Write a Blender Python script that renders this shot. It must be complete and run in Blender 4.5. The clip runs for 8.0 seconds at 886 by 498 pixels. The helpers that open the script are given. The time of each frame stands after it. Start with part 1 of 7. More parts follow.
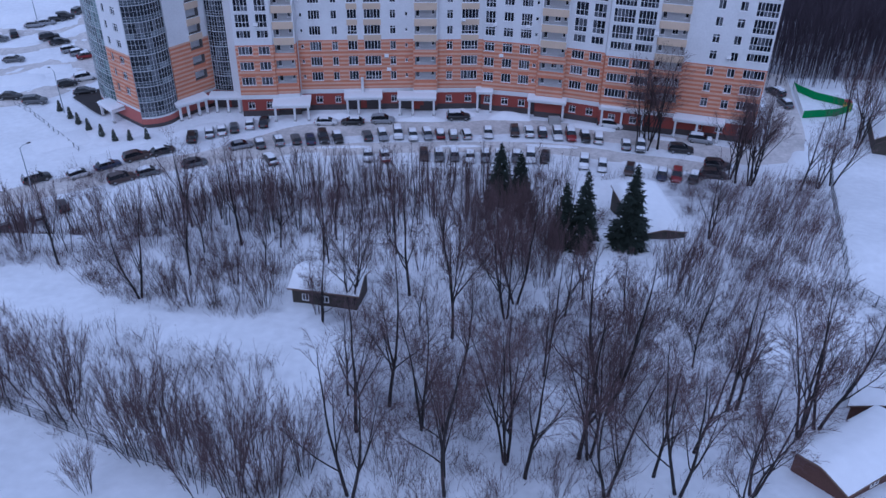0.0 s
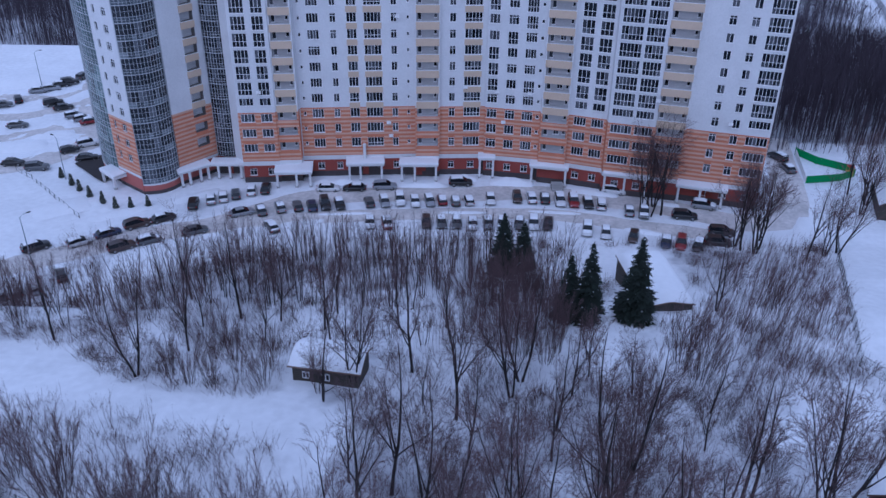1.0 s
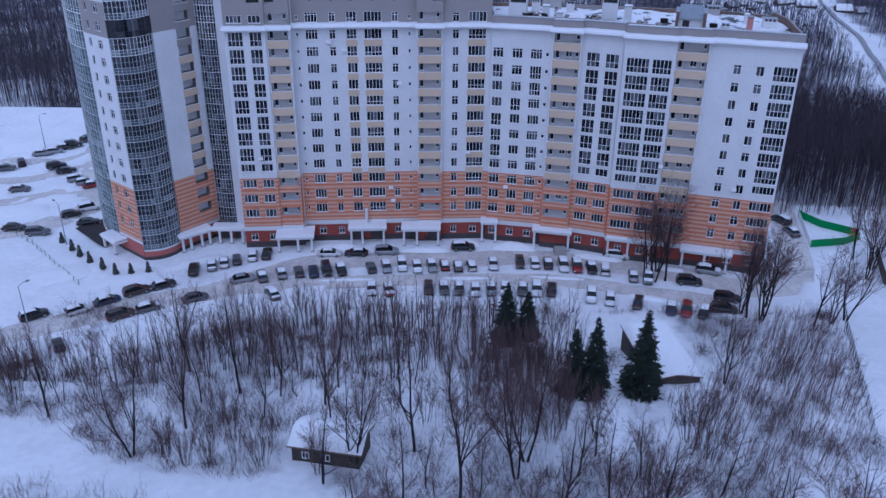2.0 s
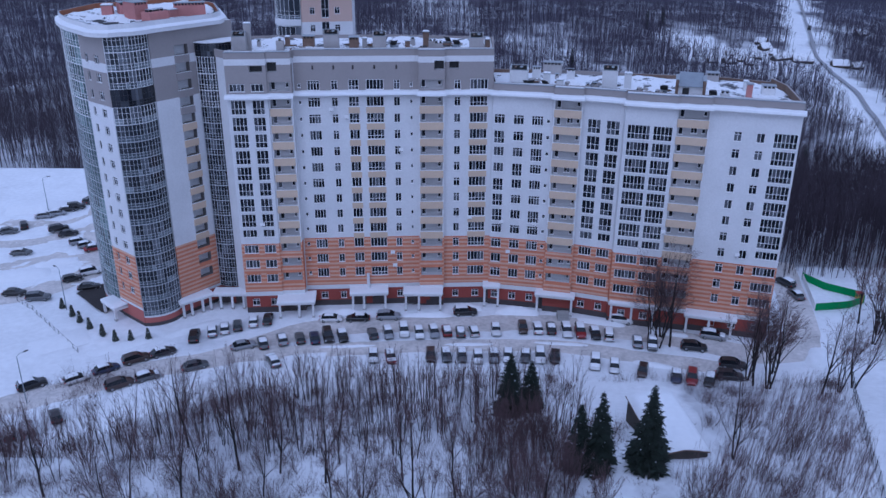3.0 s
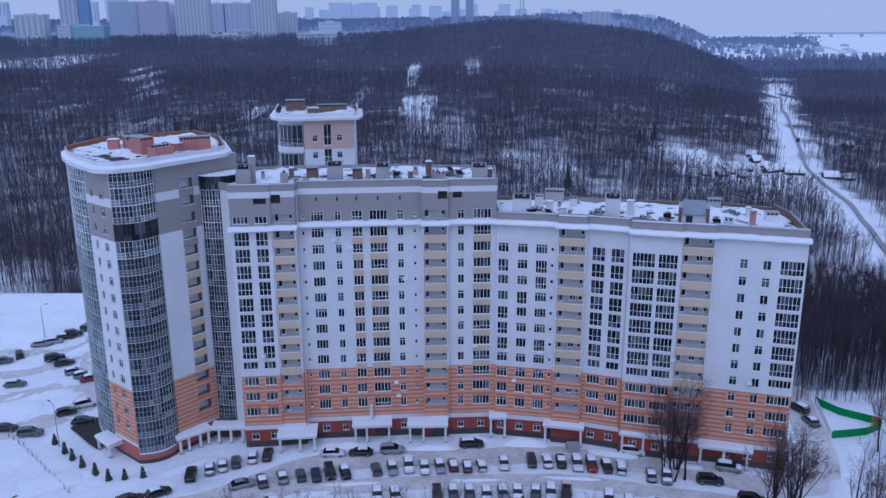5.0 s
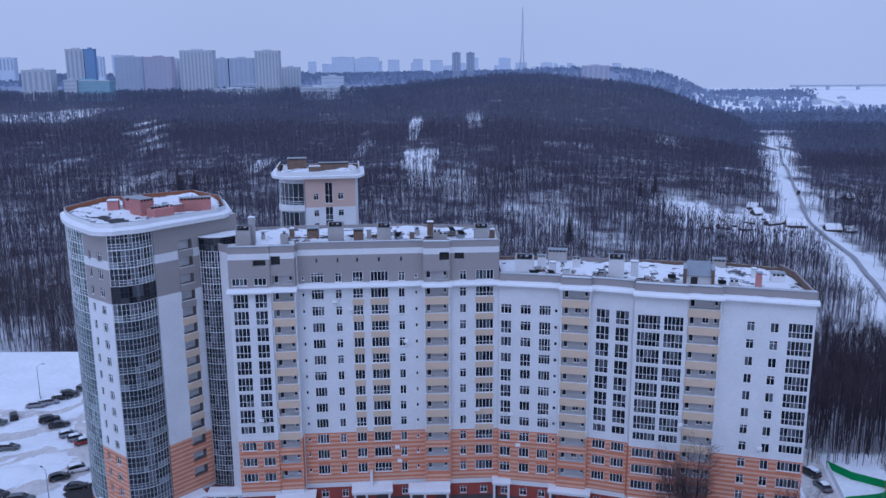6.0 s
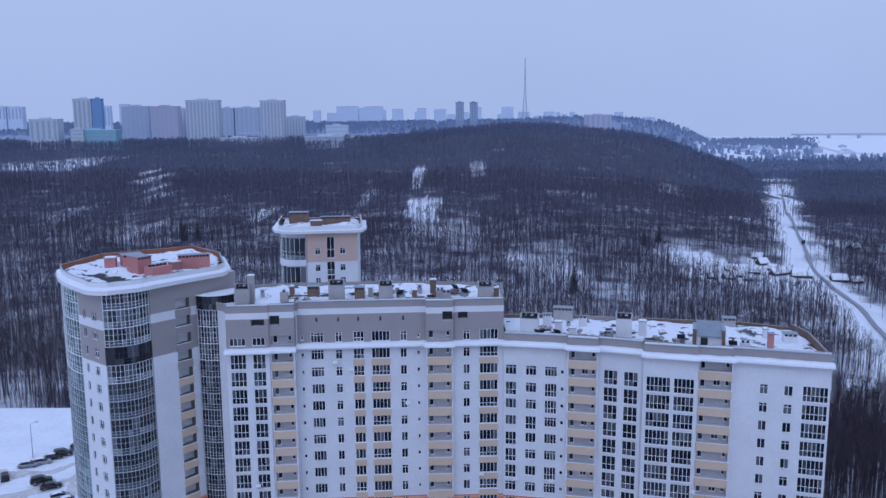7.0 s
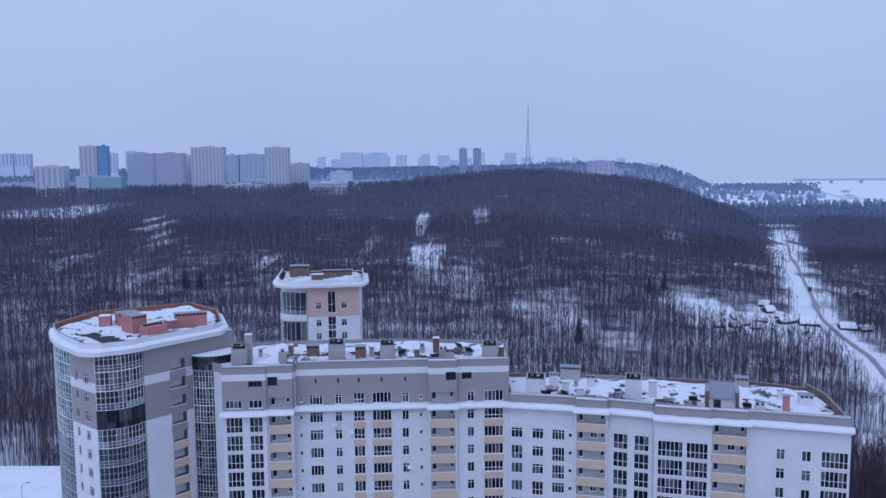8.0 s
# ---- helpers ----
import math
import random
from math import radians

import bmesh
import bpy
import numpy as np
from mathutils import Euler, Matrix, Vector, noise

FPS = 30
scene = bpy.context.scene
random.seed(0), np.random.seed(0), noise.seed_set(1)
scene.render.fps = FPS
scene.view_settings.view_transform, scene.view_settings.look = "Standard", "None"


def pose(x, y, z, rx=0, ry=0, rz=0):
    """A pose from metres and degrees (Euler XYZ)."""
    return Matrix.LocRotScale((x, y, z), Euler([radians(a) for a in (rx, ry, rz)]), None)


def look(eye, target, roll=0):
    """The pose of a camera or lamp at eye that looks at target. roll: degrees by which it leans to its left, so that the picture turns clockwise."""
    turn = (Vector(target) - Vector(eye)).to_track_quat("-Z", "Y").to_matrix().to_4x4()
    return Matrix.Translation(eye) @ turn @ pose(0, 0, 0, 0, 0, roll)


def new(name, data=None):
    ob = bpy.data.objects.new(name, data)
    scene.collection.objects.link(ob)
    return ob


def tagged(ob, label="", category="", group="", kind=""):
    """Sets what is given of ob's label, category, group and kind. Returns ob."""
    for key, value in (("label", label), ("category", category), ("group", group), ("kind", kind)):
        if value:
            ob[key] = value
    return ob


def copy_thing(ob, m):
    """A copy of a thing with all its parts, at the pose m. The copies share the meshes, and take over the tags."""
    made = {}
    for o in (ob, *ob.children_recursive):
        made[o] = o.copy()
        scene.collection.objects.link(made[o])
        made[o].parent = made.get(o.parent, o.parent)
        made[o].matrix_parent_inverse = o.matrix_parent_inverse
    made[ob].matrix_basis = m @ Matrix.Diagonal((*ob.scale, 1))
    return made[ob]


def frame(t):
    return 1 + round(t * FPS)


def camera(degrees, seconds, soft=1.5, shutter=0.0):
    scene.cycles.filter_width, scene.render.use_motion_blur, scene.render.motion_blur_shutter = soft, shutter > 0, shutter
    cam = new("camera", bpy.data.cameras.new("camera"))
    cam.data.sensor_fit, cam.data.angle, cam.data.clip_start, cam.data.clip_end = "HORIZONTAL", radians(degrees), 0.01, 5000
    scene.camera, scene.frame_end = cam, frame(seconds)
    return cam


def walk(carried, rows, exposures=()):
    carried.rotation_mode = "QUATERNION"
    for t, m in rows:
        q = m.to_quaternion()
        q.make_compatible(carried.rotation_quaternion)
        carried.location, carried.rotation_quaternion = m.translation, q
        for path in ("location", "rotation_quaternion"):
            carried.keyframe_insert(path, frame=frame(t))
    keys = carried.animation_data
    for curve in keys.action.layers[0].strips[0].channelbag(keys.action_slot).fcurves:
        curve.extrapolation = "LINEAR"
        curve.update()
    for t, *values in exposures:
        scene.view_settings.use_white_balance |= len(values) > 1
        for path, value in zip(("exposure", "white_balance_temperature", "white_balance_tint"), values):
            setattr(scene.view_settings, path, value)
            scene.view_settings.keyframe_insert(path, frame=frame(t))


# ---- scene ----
cam = camera(55.60, 8.0)
# seconds, x, y, z, yaw, pitch, lean
ROWS = [
    (0, 0.692, -33.530, 68.349, 0.123, -33.648, -0.808),
    (0.5, 0.535, -32.200, 68.961, 0.179, -31.789, -0.743),
    (1, 0.369, -30.909, 69.573, 0.246, -29.996, -0.662),
    (1.5, 0.244, -29.629, 70.279, 0.316, -28.223, -0.584),
    (3, 0.106, -26.598, 73.702, 0.573, -23.184, -0.271),
    (3.5, -0.340, -25.790, 74.535, 0.488, -21.374, -0.124),
    (4, -0.731, -25.007, 75.246, 0.377, -19.525, -0.024),
    (4.5, -1.095, -24.198, 75.958, 0.317, -17.667, 0.175),
    (6, -1.231, -21.198, 78.075, 0.465, -12.424, 0.387),
    (6.5, -1.233, -19.585, 78.723, 0.546, -10.777, 0.372),
    (7, -1.204, -17.818, 79.411, 0.677, -9.220, 0.371),
    (7.5, -1.174, -15.887, 80.211, 0.807, -7.668, 0.407),
    (8, -1.157, -13.919, 81.013, 0.907, -6.152, 0.468),
]
walk(cam, [(t, pose(x, y, z, 90 + pitch, 0, yaw) @ pose(0, 0, 0, 0, 0, -lean)) for t, x, y, z, yaw, pitch, lean in ROWS], [(0.0, 0.12, 4540, 23), (4.5, 0.15, 4540, 23), (8.0, 0.24, 4660, 21)])

# ---- light: overcast winter daylight ----
SKY_TOP, SKY_MIDDLE, SKY_HORIZON = (0.745, 0.775, 0.825), (0.722, 0.734, 0.738), (0.672, 0.688, 0.704)
world = bpy.data.worlds.new("overcast_sky")
scene.world = world
world.use_nodes = True
wn, wl = world.node_tree.nodes, world.node_tree.links
wn.clear()
w_out, w_bg = wn.new("ShaderNodeOutputWorld"), wn.new("ShaderNodeBackground")
w_sky = wn.new("ShaderNodeTexSky")
w_sky.sky_type, w_sky.sun_disc = "NISHITA", False
w_sky.sun_elevation, w_sky.sun_rotation = radians(28), radians(200)
w_sky.dust_density, w_sky.air_density = 6.0, 2.0
w_dim = wn.new("ShaderNodeVectorMath")
w_dim.operation = "SCALE"
w_dim.inputs["Scale"].default_value = 0.06
w_tc, w_sep, w_ramp, w_mix = wn.new("ShaderNodeTexCoord"), wn.new("ShaderNodeSeparateXYZ"), wn.new("ShaderNodeValToRGB"), wn.new("ShaderNodeMix")
w_noise = wn.new("ShaderNodeTexNoise")
w_noise.inputs["Scale"].default_value, w_noise.inputs["Detail"].default_value = 2.2, 4
w_cloud = wn.new("ShaderNodeMapRange")
w_cloud.inputs["From Min"].default_value, w_cloud.inputs["From Max"].default_value = 0.3, 0.7
w_cloud.inputs["To Min"].default_value, w_cloud.inputs["To Max"].default_value = 0.96, 1.04
w_mul = wn.new("ShaderNodeVectorMath")
w_mul.operation = "SCALE"
w_ramp.color_ramp.elements[0].position, w_ramp.color_ramp.elements[0].color = 0.0, (*SKY_HORIZON, 1)
w_ramp.color_ramp.elements[1].position, w_ramp.color_ramp.elements[1].color = 0.5, (*SKY_TOP, 1)
w_ramp.color_ramp.elements.new(0.18).color = (*SKY_MIDDLE, 1)
w_mix.data_type = "RGBA"
w_mix.inputs["Factor"].default_value = 0.9
wl.new(w_tc.outputs["Generated"], w_sep.inputs[0])
wl.new(w_tc.outputs["Generated"], w_noise.inputs["Vector"])
wl.new(w_sep.outputs["Z"], w_ramp.inputs[0])
wl.new(w_noise.outputs["Fac"], w_cloud.inputs["Value"])
wl.new(w_ramp.outputs[0], w_mul.inputs[0])
wl.new(w_cloud.outputs[0], w_mul.inputs["Scale"])
wl.new(w_sky.outputs[0], w_dim.inputs[0])
wl.new(w_dim.outputs[0], w_mix.inputs["A"])
wl.new(w_mul.outputs[0], w_mix.inputs["B"])
wl.new(w_mix.outputs["Result"], w_bg.inputs["Color"])
w_bg.inputs["Strength"].default_value = 0.66
wl.new(w_bg.outputs[0], w_out.inputs["Surface"])

sun = new("sun", bpy.data.lights.new("sun", "SUN"))
sun.data.energy, sun.data.angle, sun.data.color = 0.5, radians(40), (1.0, 0.97, 0.93)
sun.matrix_world = look((-40, -80, 160), (0, 60, 0))


# ---- materials ----
def material(name, color, rough=0.8, vary=0.12, scale=0.6, fine=9.0, bump=0.0, metal=0.0, random=0.0, spec=0.5, island=0.0):
    """A painted, cloudy surface: broad stains and fine grain over one base colour."""
    m = bpy.data.materials.new(name)
    m.use_nodes = True
    n, l = m.node_tree.nodes, m.node_tree.links
    b = n["Principled BSDF"]
    b.inputs["Roughness"].default_value, b.inputs["Metallic"].default_value = rough, metal
    b.inputs["Specular IOR Level"].default_value = spec
    tc = n.new("ShaderNodeTexCoord")
    broad, grain = n.new("ShaderNodeTexNoise"), n.new("ShaderNodeTexNoise")
    broad.inputs["Scale"].default_value, grain.inputs["Scale"].default_value = scale, fine
    broad.inputs["Detail"].default_value, grain.inputs["Detail"].default_value = 4, 3
    l.new(tc.outputs["Object"], broad.inputs["Vector"])
    l.new(tc.outputs["Object"], grain.inputs["Vector"])
    add = n.new("ShaderNodeMath")
    add.operation = "ADD"
    l.new(broad.outputs["Fac"], add.inputs[0])
    l.new(grain.outputs["Fac"], add.inputs[1])
    last = add
    for amount, source, socket in ((random, "ShaderNodeObjectInfo", "Random"), (island, "ShaderNodeNewGeometry", "Random Per Island")):
        if amount:
            info, k, s = n.new(source), n.new("ShaderNodeMath"), n.new("ShaderNodeMath")
            k.operation, s.operation = "MULTIPLY_ADD", "ADD"
            k.inputs[1].default_value, k.inputs[2].default_value = amount, -amount / 2
            l.new(info.outputs[socket], k.inputs[0])
            l.new(last.outputs[0], s.inputs[0])
            l.new(k.outputs[0], s.inputs[1])
            last = s
    mr = n.new("ShaderNodeMapRange")
    mr.inputs["From Min"].default_value, mr.inputs["From Max"].default_value = 0.6, 1.4
    mr.inputs["To Min"].default_value, mr.inputs["To Max"].default_value = 1 - vary, 1 + vary
    mr.clamp = False
    l.new(last.outputs[0], mr.inputs["Value"])
    mul = n.new("ShaderNodeVectorMath")
    mul.operation = "SCALE"
    mul.inputs[0].default_value = color
    l.new(mr.outputs[0], mul.inputs["Scale"])
    l.new(mul.outputs[0], b.inputs["Base Color"])
    if bump:
        bp = n.new("ShaderNodeBump")
        bp.inputs["Strength"].default_value, bp.inputs["Distance"].default_value = min(1, bump), 0.05
        l.new(add.outputs[0], bp.inputs["Height"])
        l.new(bp.outputs[0], b.inputs["Normal"])
    return m


def glass_material(name, dark, pale, spread=1.0):
    """Glossy opaque window glass: the unlit room and some pale curtains are painted into its colour."""
    m = bpy.data.materials.new(name)
    m.use_nodes = True
    n, l = m.node_tree.nodes, m.node_tree.links
    b = n["Principled BSDF"]
    b.inputs["Roughness"].default_value, b.inputs["IOR"].default_value = 0.06, 1.5
    geo, ob, add, frac, ramp = n.new("ShaderNodeNewGeometry"), n.new("ShaderNodeObjectInfo"), n.new("ShaderNodeMath"), n.new("ShaderNodeMath"), n.new("ShaderNodeValToRGB")
    mulg = n.new("ShaderNodeMath")
    mulg.operation, mulg.inputs[1].default_value = "MULTIPLY", spread
    add.operation, frac.operation = "ADD", "FRACT"
    l.new(geo.outputs["Random Per Island"], mulg.inputs[0])
    l.new(mulg.outputs[0], add.inputs[0])
    l.new(ob.outputs["Random"], add.inputs[1])
    l.new(add.outputs[0], frac.inputs[0])
    l.new(frac.outputs[0], ramp.inputs[0])
    r = ramp.color_ramp
    r.elements[0].position, r.elements[0].color = 0.0, (*dark, 1)
    r.elements[1].position, r.elements[1].color = 1.0, (*pale, 1)
    mid = r.elements.new(0.62)
    mid.color = (*[1.6 * d for d in dark], 1)
    l.new(ramp.outputs[0], b.inputs["Base Color"])
    return m


SNOW = material("snow", (0.80, 0.81, 0.83), 0.75, 0.05, 0.08, 1.2, 0.3, spec=0.3)
def laid_over(m, color, lo, hi, scale, attribute="", gain=0.0):
    """Lets a second, darker surface show through a material in ragged patches."""
    n, l = m.node_tree.nodes, m.node_tree.links
    b = n["Principled BSDF"]
    old = b.inputs["Base Color"].links[0].from_socket
    tc, no, mr, mix = n.new("ShaderNodeTexCoord"), n.new("ShaderNodeTexNoise"), n.new("ShaderNodeMapRange"), n.new("ShaderNodeMix")
    no.inputs["Scale"].default_value, no.inputs["Detail"].default_value, no.inputs["Roughness"].default_value = scale, 6, 0.65
    l.new(tc.outputs["Object"], no.inputs["Vector"])
    value = no.outputs["Fac"]
    if attribute:
        at, ma = n.new("ShaderNodeAttribute"), n.new("ShaderNodeMath")
        at.attribute_name = attribute
        ma.operation, ma.inputs[1].default_value = "MULTIPLY_ADD", gain
        l.new(at.outputs["Fac"], ma.inputs[0])
        l.new(value, ma.inputs[2])
        value = ma.outputs[0]
    mr.inputs["From Min"].default_value, mr.inputs["From Max"].default_value = lo, hi
    l.new(value, mr.inputs["Value"])
    mix.data_type = "RGBA"
    l.new(mr.outputs[0], mix.inputs["Factor"])
    l.new(old, mix.inputs["A"])
    mix.inputs["B"].default_value = (*color, 1)
    l.new(mix.outputs["Result"], b.inputs["Base Color"])
    return m


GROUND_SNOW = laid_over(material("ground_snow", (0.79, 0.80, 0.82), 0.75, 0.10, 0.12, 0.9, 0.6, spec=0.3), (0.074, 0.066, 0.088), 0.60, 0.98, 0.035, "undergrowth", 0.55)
# blue-grey tint on the far ground, painted in for distance haze
laid_over(GROUND_SNOW, (0.26, 0.30, 0.40), 0.55, 1.0, 0.004, "far_haze_tint", 0.6)
ROOF_DRIFT = laid_over(material("roof_drift", (0.80, 0.81, 0.83), 0.75, 0.05, 0.3, 2.5, 0.3, spec=0.3), (0.085, 0.085, 0.095), 0.565, 0.60, 0.30)
SNOW_ROOF = material("roof_snow", (0.80, 0.81, 0.83), 0.75, 0.05, 0.3, 2.5, 0.3, spec=0.3)
WHITE = material("white_render", (0.68, 0.68, 0.685), 0.85, 0.09, 0.25, 3.0)
TAUPE = material("taupe_render", (0.315, 0.287, 0.275), 0.85, 0.06, 0.3, 3.0)
ORANGE = material("orange_brick", (0.54, 0.205, 0.11), 0.9, 0.10, 0.5, 8.0)
CREAM = material("pale_orange_brick", (0.62, 0.39, 0.28), 0.9, 0.10, 0.5, 8.0)
RED_T = material("rose_red_plaster", (0.40, 0.125, 0.105), 0.88, 0.12, 0.5, 6.0)
RED = material("red_plaster", (0.27, 0.06, 0.045), 0.88, 0.12, 0.5, 6.0)
PLINTH = material("dark_granite", (0.06, 0.05, 0.05), 0.6, 0.25, 0.8, 8.0)
BEIGE = material("beige_panel", (0.60, 0.47, 0.34), 0.8, 0.05, 0.5, 4.0, random=0.3)
GREY_WALL = material("loggia_grey", (0.52, 0.51, 0.51), 0.9, 0.1, 0.5, 4.0)
PVC = material("white_pvc", (0.82, 0.82, 0.82), 0.45, 0.03, 1.0, 4.0)
GLASS = glass_material("window_glass", (0.008, 0.010, 0.016), (0.12, 0.127, 0.145))
# bay panes differ in tone to paint in mottled reflections
GLASS_BAY = glass_material("bay_glass", (0.016, 0.019, 0.026), (0.15, 0.16, 0.18), 0.45)
GLASS_LOW = glass_material("bay_panel_glass", (0.055, 0.066, 0.078), (0.23, 0.26, 0.28), 0.35)
GLASS_GREEN = glass_material("green_bay_glass", (0.035, 0.060, 0.060), (0.22, 0.30, 0.29), 0.7)
PVC_GREY = material("grey_aluminium", (0.50, 0.52, 0.54), 0.45, 0.05, 1.0, 4.0)
# plaster darkened to paint shade into the tower's loggias
SHADED_WALL = material("shaded_plaster", (0.15, 0.138, 0.132), 0.9, 0.15, 0.5, 4.0)
PINK = material("pink_render", (0.47, 0.21, 0.19), 0.9, 0.12, 0.8, 6.0)
ROOF_FELT = material("roof_felt", (0.035, 0.035, 0.038), 0.9, 0.2, 1.0, 8.0)
RUST = material("brown_parapet", (0.30, 0.12, 0.06), 0.85, 0.2, 0.8, 6.0)
BROWN = material("weathered_brown", (0.17, 0.115, 0.085), 0.85, 0.3, 0.8, 6.0)
ZINC = material("zinc_sheet", (0.30, 0.33, 0.36), 0.4, 0.15, 0.8, 6.0, metal=0.6)
METAL_DARK = material("dark_metal", (0.03, 0.03, 0.033), 0.5, 0.2, 1.0, 6.0)
CONCRETE = material("concrete", (0.36, 0.35, 0.34), 0.9, 0.15, 0.6, 6.0)
PEACH = material("peach_render", (0.56, 0.41, 0.34), 0.88, 0.06, 0.4, 4.0)


# ---- mesh helpers ----
class Mesh:
    """Collects faces with materials, then becomes one mesh."""

    def __init__(self):
        self.v, self.f, self.m, self.mats = [], [], [], []

    def slot(self, mat):
        if mat not in self.mats:
            self.mats.append(mat)
        return self.mats.index(mat)

    def face(self, pts, mat):
        k = len(self.v)
        self.v.extend(pts)
        self.f.append(tuple(range(k, k + len(pts))))
        self.m.append(self.slot(mat))

    def box(self, a, b, mat, m=None, taper=0.0):
        (x0, y0, z0), (x1, y1, z1) = a, b
        t = taper
        p = [Vector(q) for q in ((x0, y0, z0), (x1, y0, z0), (x1, y1, z0), (x0, y1, z0), (x0 + t, y0 + t, z1), (x1 - t, y0 + t, z1), (x1 - t, y1 - t, z1), (x0 + t, y1 - t, z1))]
        if m is not None:
            p = [m @ q for q in p]
        k, s = len(self.v), self.slot(mat)
        self.v.extend([tuple(q) for q in p])
        for f in ((0, 3, 2, 1), (4, 5, 6, 7), (0, 1, 5, 4), (1, 2, 6, 5), (2, 3, 7, 6), (3, 0, 4, 7)):
            self.f.append(tuple(k + i for i in f))
            self.m.append(s)

    def prism(self, poly, z0, z1, side, top=None):
        n = len(poly)
        k = len(self.v)
        self.v.extend([(x, y, z0) for x, y in poly] + [(x, y, z1) for x, y in poly])
        s, t = self.slot(side), self.slot(top or side)
        for i in range(n):
            j = (i + 1) % n
            self.f.append((k + i, k + j, k + n + j, k + n + i))
            self.m.append(s)
        self.f.append(tuple(k + n + i for i in range(n)))
        self.m.append(t)
        self.f.append(tuple(k + i for i in reversed(range(n))))
        self.m.append(s)

    def tube(self, p0, p1, r0, r1, sides, mat):
        d = Vector(p1) - Vector(p0)
        if d.length < 1e-5:
            return
        d.normalize()
        u = d.orthogonal().normalized()
        w = d.cross(u)
        k, s = len(self.v), self.slot(mat)
        for p, r in ((p0, r0), (p1, r1)):
            for i in range(sides):
                a = 2 * math.pi * i / sides
                q = Vector(p) + (u * math.cos(a) + w * math.sin(a)) * r
                self.v.append(tuple(q))
        for i in range(sides):
            j = (i + 1) % sides
            self.f.append((k + i, k + j, k + sides + j, k + sides + i))
            self.m.append(s)

    def spike(self, p0, p1, r, mat):
        """A thin pointed sliver, for the last twigs."""
        d = Vector(p1) - Vector(p0)
        if d.length < 1e-5:
            return
        u = d.cross(Vector((math.sin(37.0 * p0[0]), math.cos(29.0 * p0[1]), 0.3 * math.sin(53.0 * p0[2])))).normalized() * r
        k, s = len(self.v), self.slot(mat)
        self.v.extend([tuple(Vector(p0) - u), tuple(Vector(p0) + u), tuple(p1)])
        self.f.append((k, k + 1, k + 2))
        self.m.append(s)

    def data(self, name, smooth=False, weld=False):
        if weld:
            index, remap, kept = {}, [], []
            for q in self.v:
                key = tuple(round(c, 4) for c in q)
                if key not in index:
                    index[key] = len(kept)
                    kept.append(q)
                remap.append(index[key])
            self.v, self.f = kept, [tuple(remap[i] for i in f) for f in self.f]
        me = bpy.data.meshes.new(name)
        me.from_pydata(self.v, [], self.f)
        for mat in self.mats:
            me.materials.append(mat)
        me.polygons.foreach_set("material_index", self.m)
        if smooth:
            me.polygons.foreach_set("use_smooth", [True] * len(self.f))
        me.update()
        return me


def part(name, data, parent, label="", at=None):
    """One mesh object under a thing or under a part; at: its place in the world (for parts of things)."""
    ob = new(name, data if isinstance(data, bpy.types.Mesh) else data.data(name))
    ob.parent = parent
    if at is not None:
        ob.matrix_basis = at
    if parent.parent is None:
        ob.matrix_parent_inverse = parent.matrix_basis.inverted()
    if label:
        ob["label"] = label
    return ob


def local_part(name, data, parent, label="", at=None):
    """The same, with its place given in the parent's own frame."""
    ob = new(name, data if isinstance(data, bpy.types.Mesh) else data.data(name))
    ob.parent = parent
    if at is not None:
        ob.matrix_basis = at
    if label:
        ob["label"] = label
    return ob


def thing(name, at, label, category, group="", kind=""):
    ob = new(name)
    ob.empty_display_size = 0.5
    ob.matrix_basis = at
    return tagged(ob, label, category, group, kind)


# ---- ground: one sheet that reaches the horizon ----
def lerp(x, pts):
    if x <= pts[0][0]:
        return pts[0][1]
    for (a, fa), (b, fb) in zip(pts, pts[1:]):
        if x <= b:
            return fa + (fb - fa) * (x - a) / (b - a)
    return pts[-1][1]


SLOPE = ((-400, 30), (-60, 26), (0, 19), (20, 14.5), (42, 10.5), (60, 8), (75, 4), (85, 1), (95, -0.8), (100, -1), (150, -1), (190, -6), (280, -22), (420, -26), (700, -18), (1100, -2), (1600, 14), (2400, 22), (4800, 30))


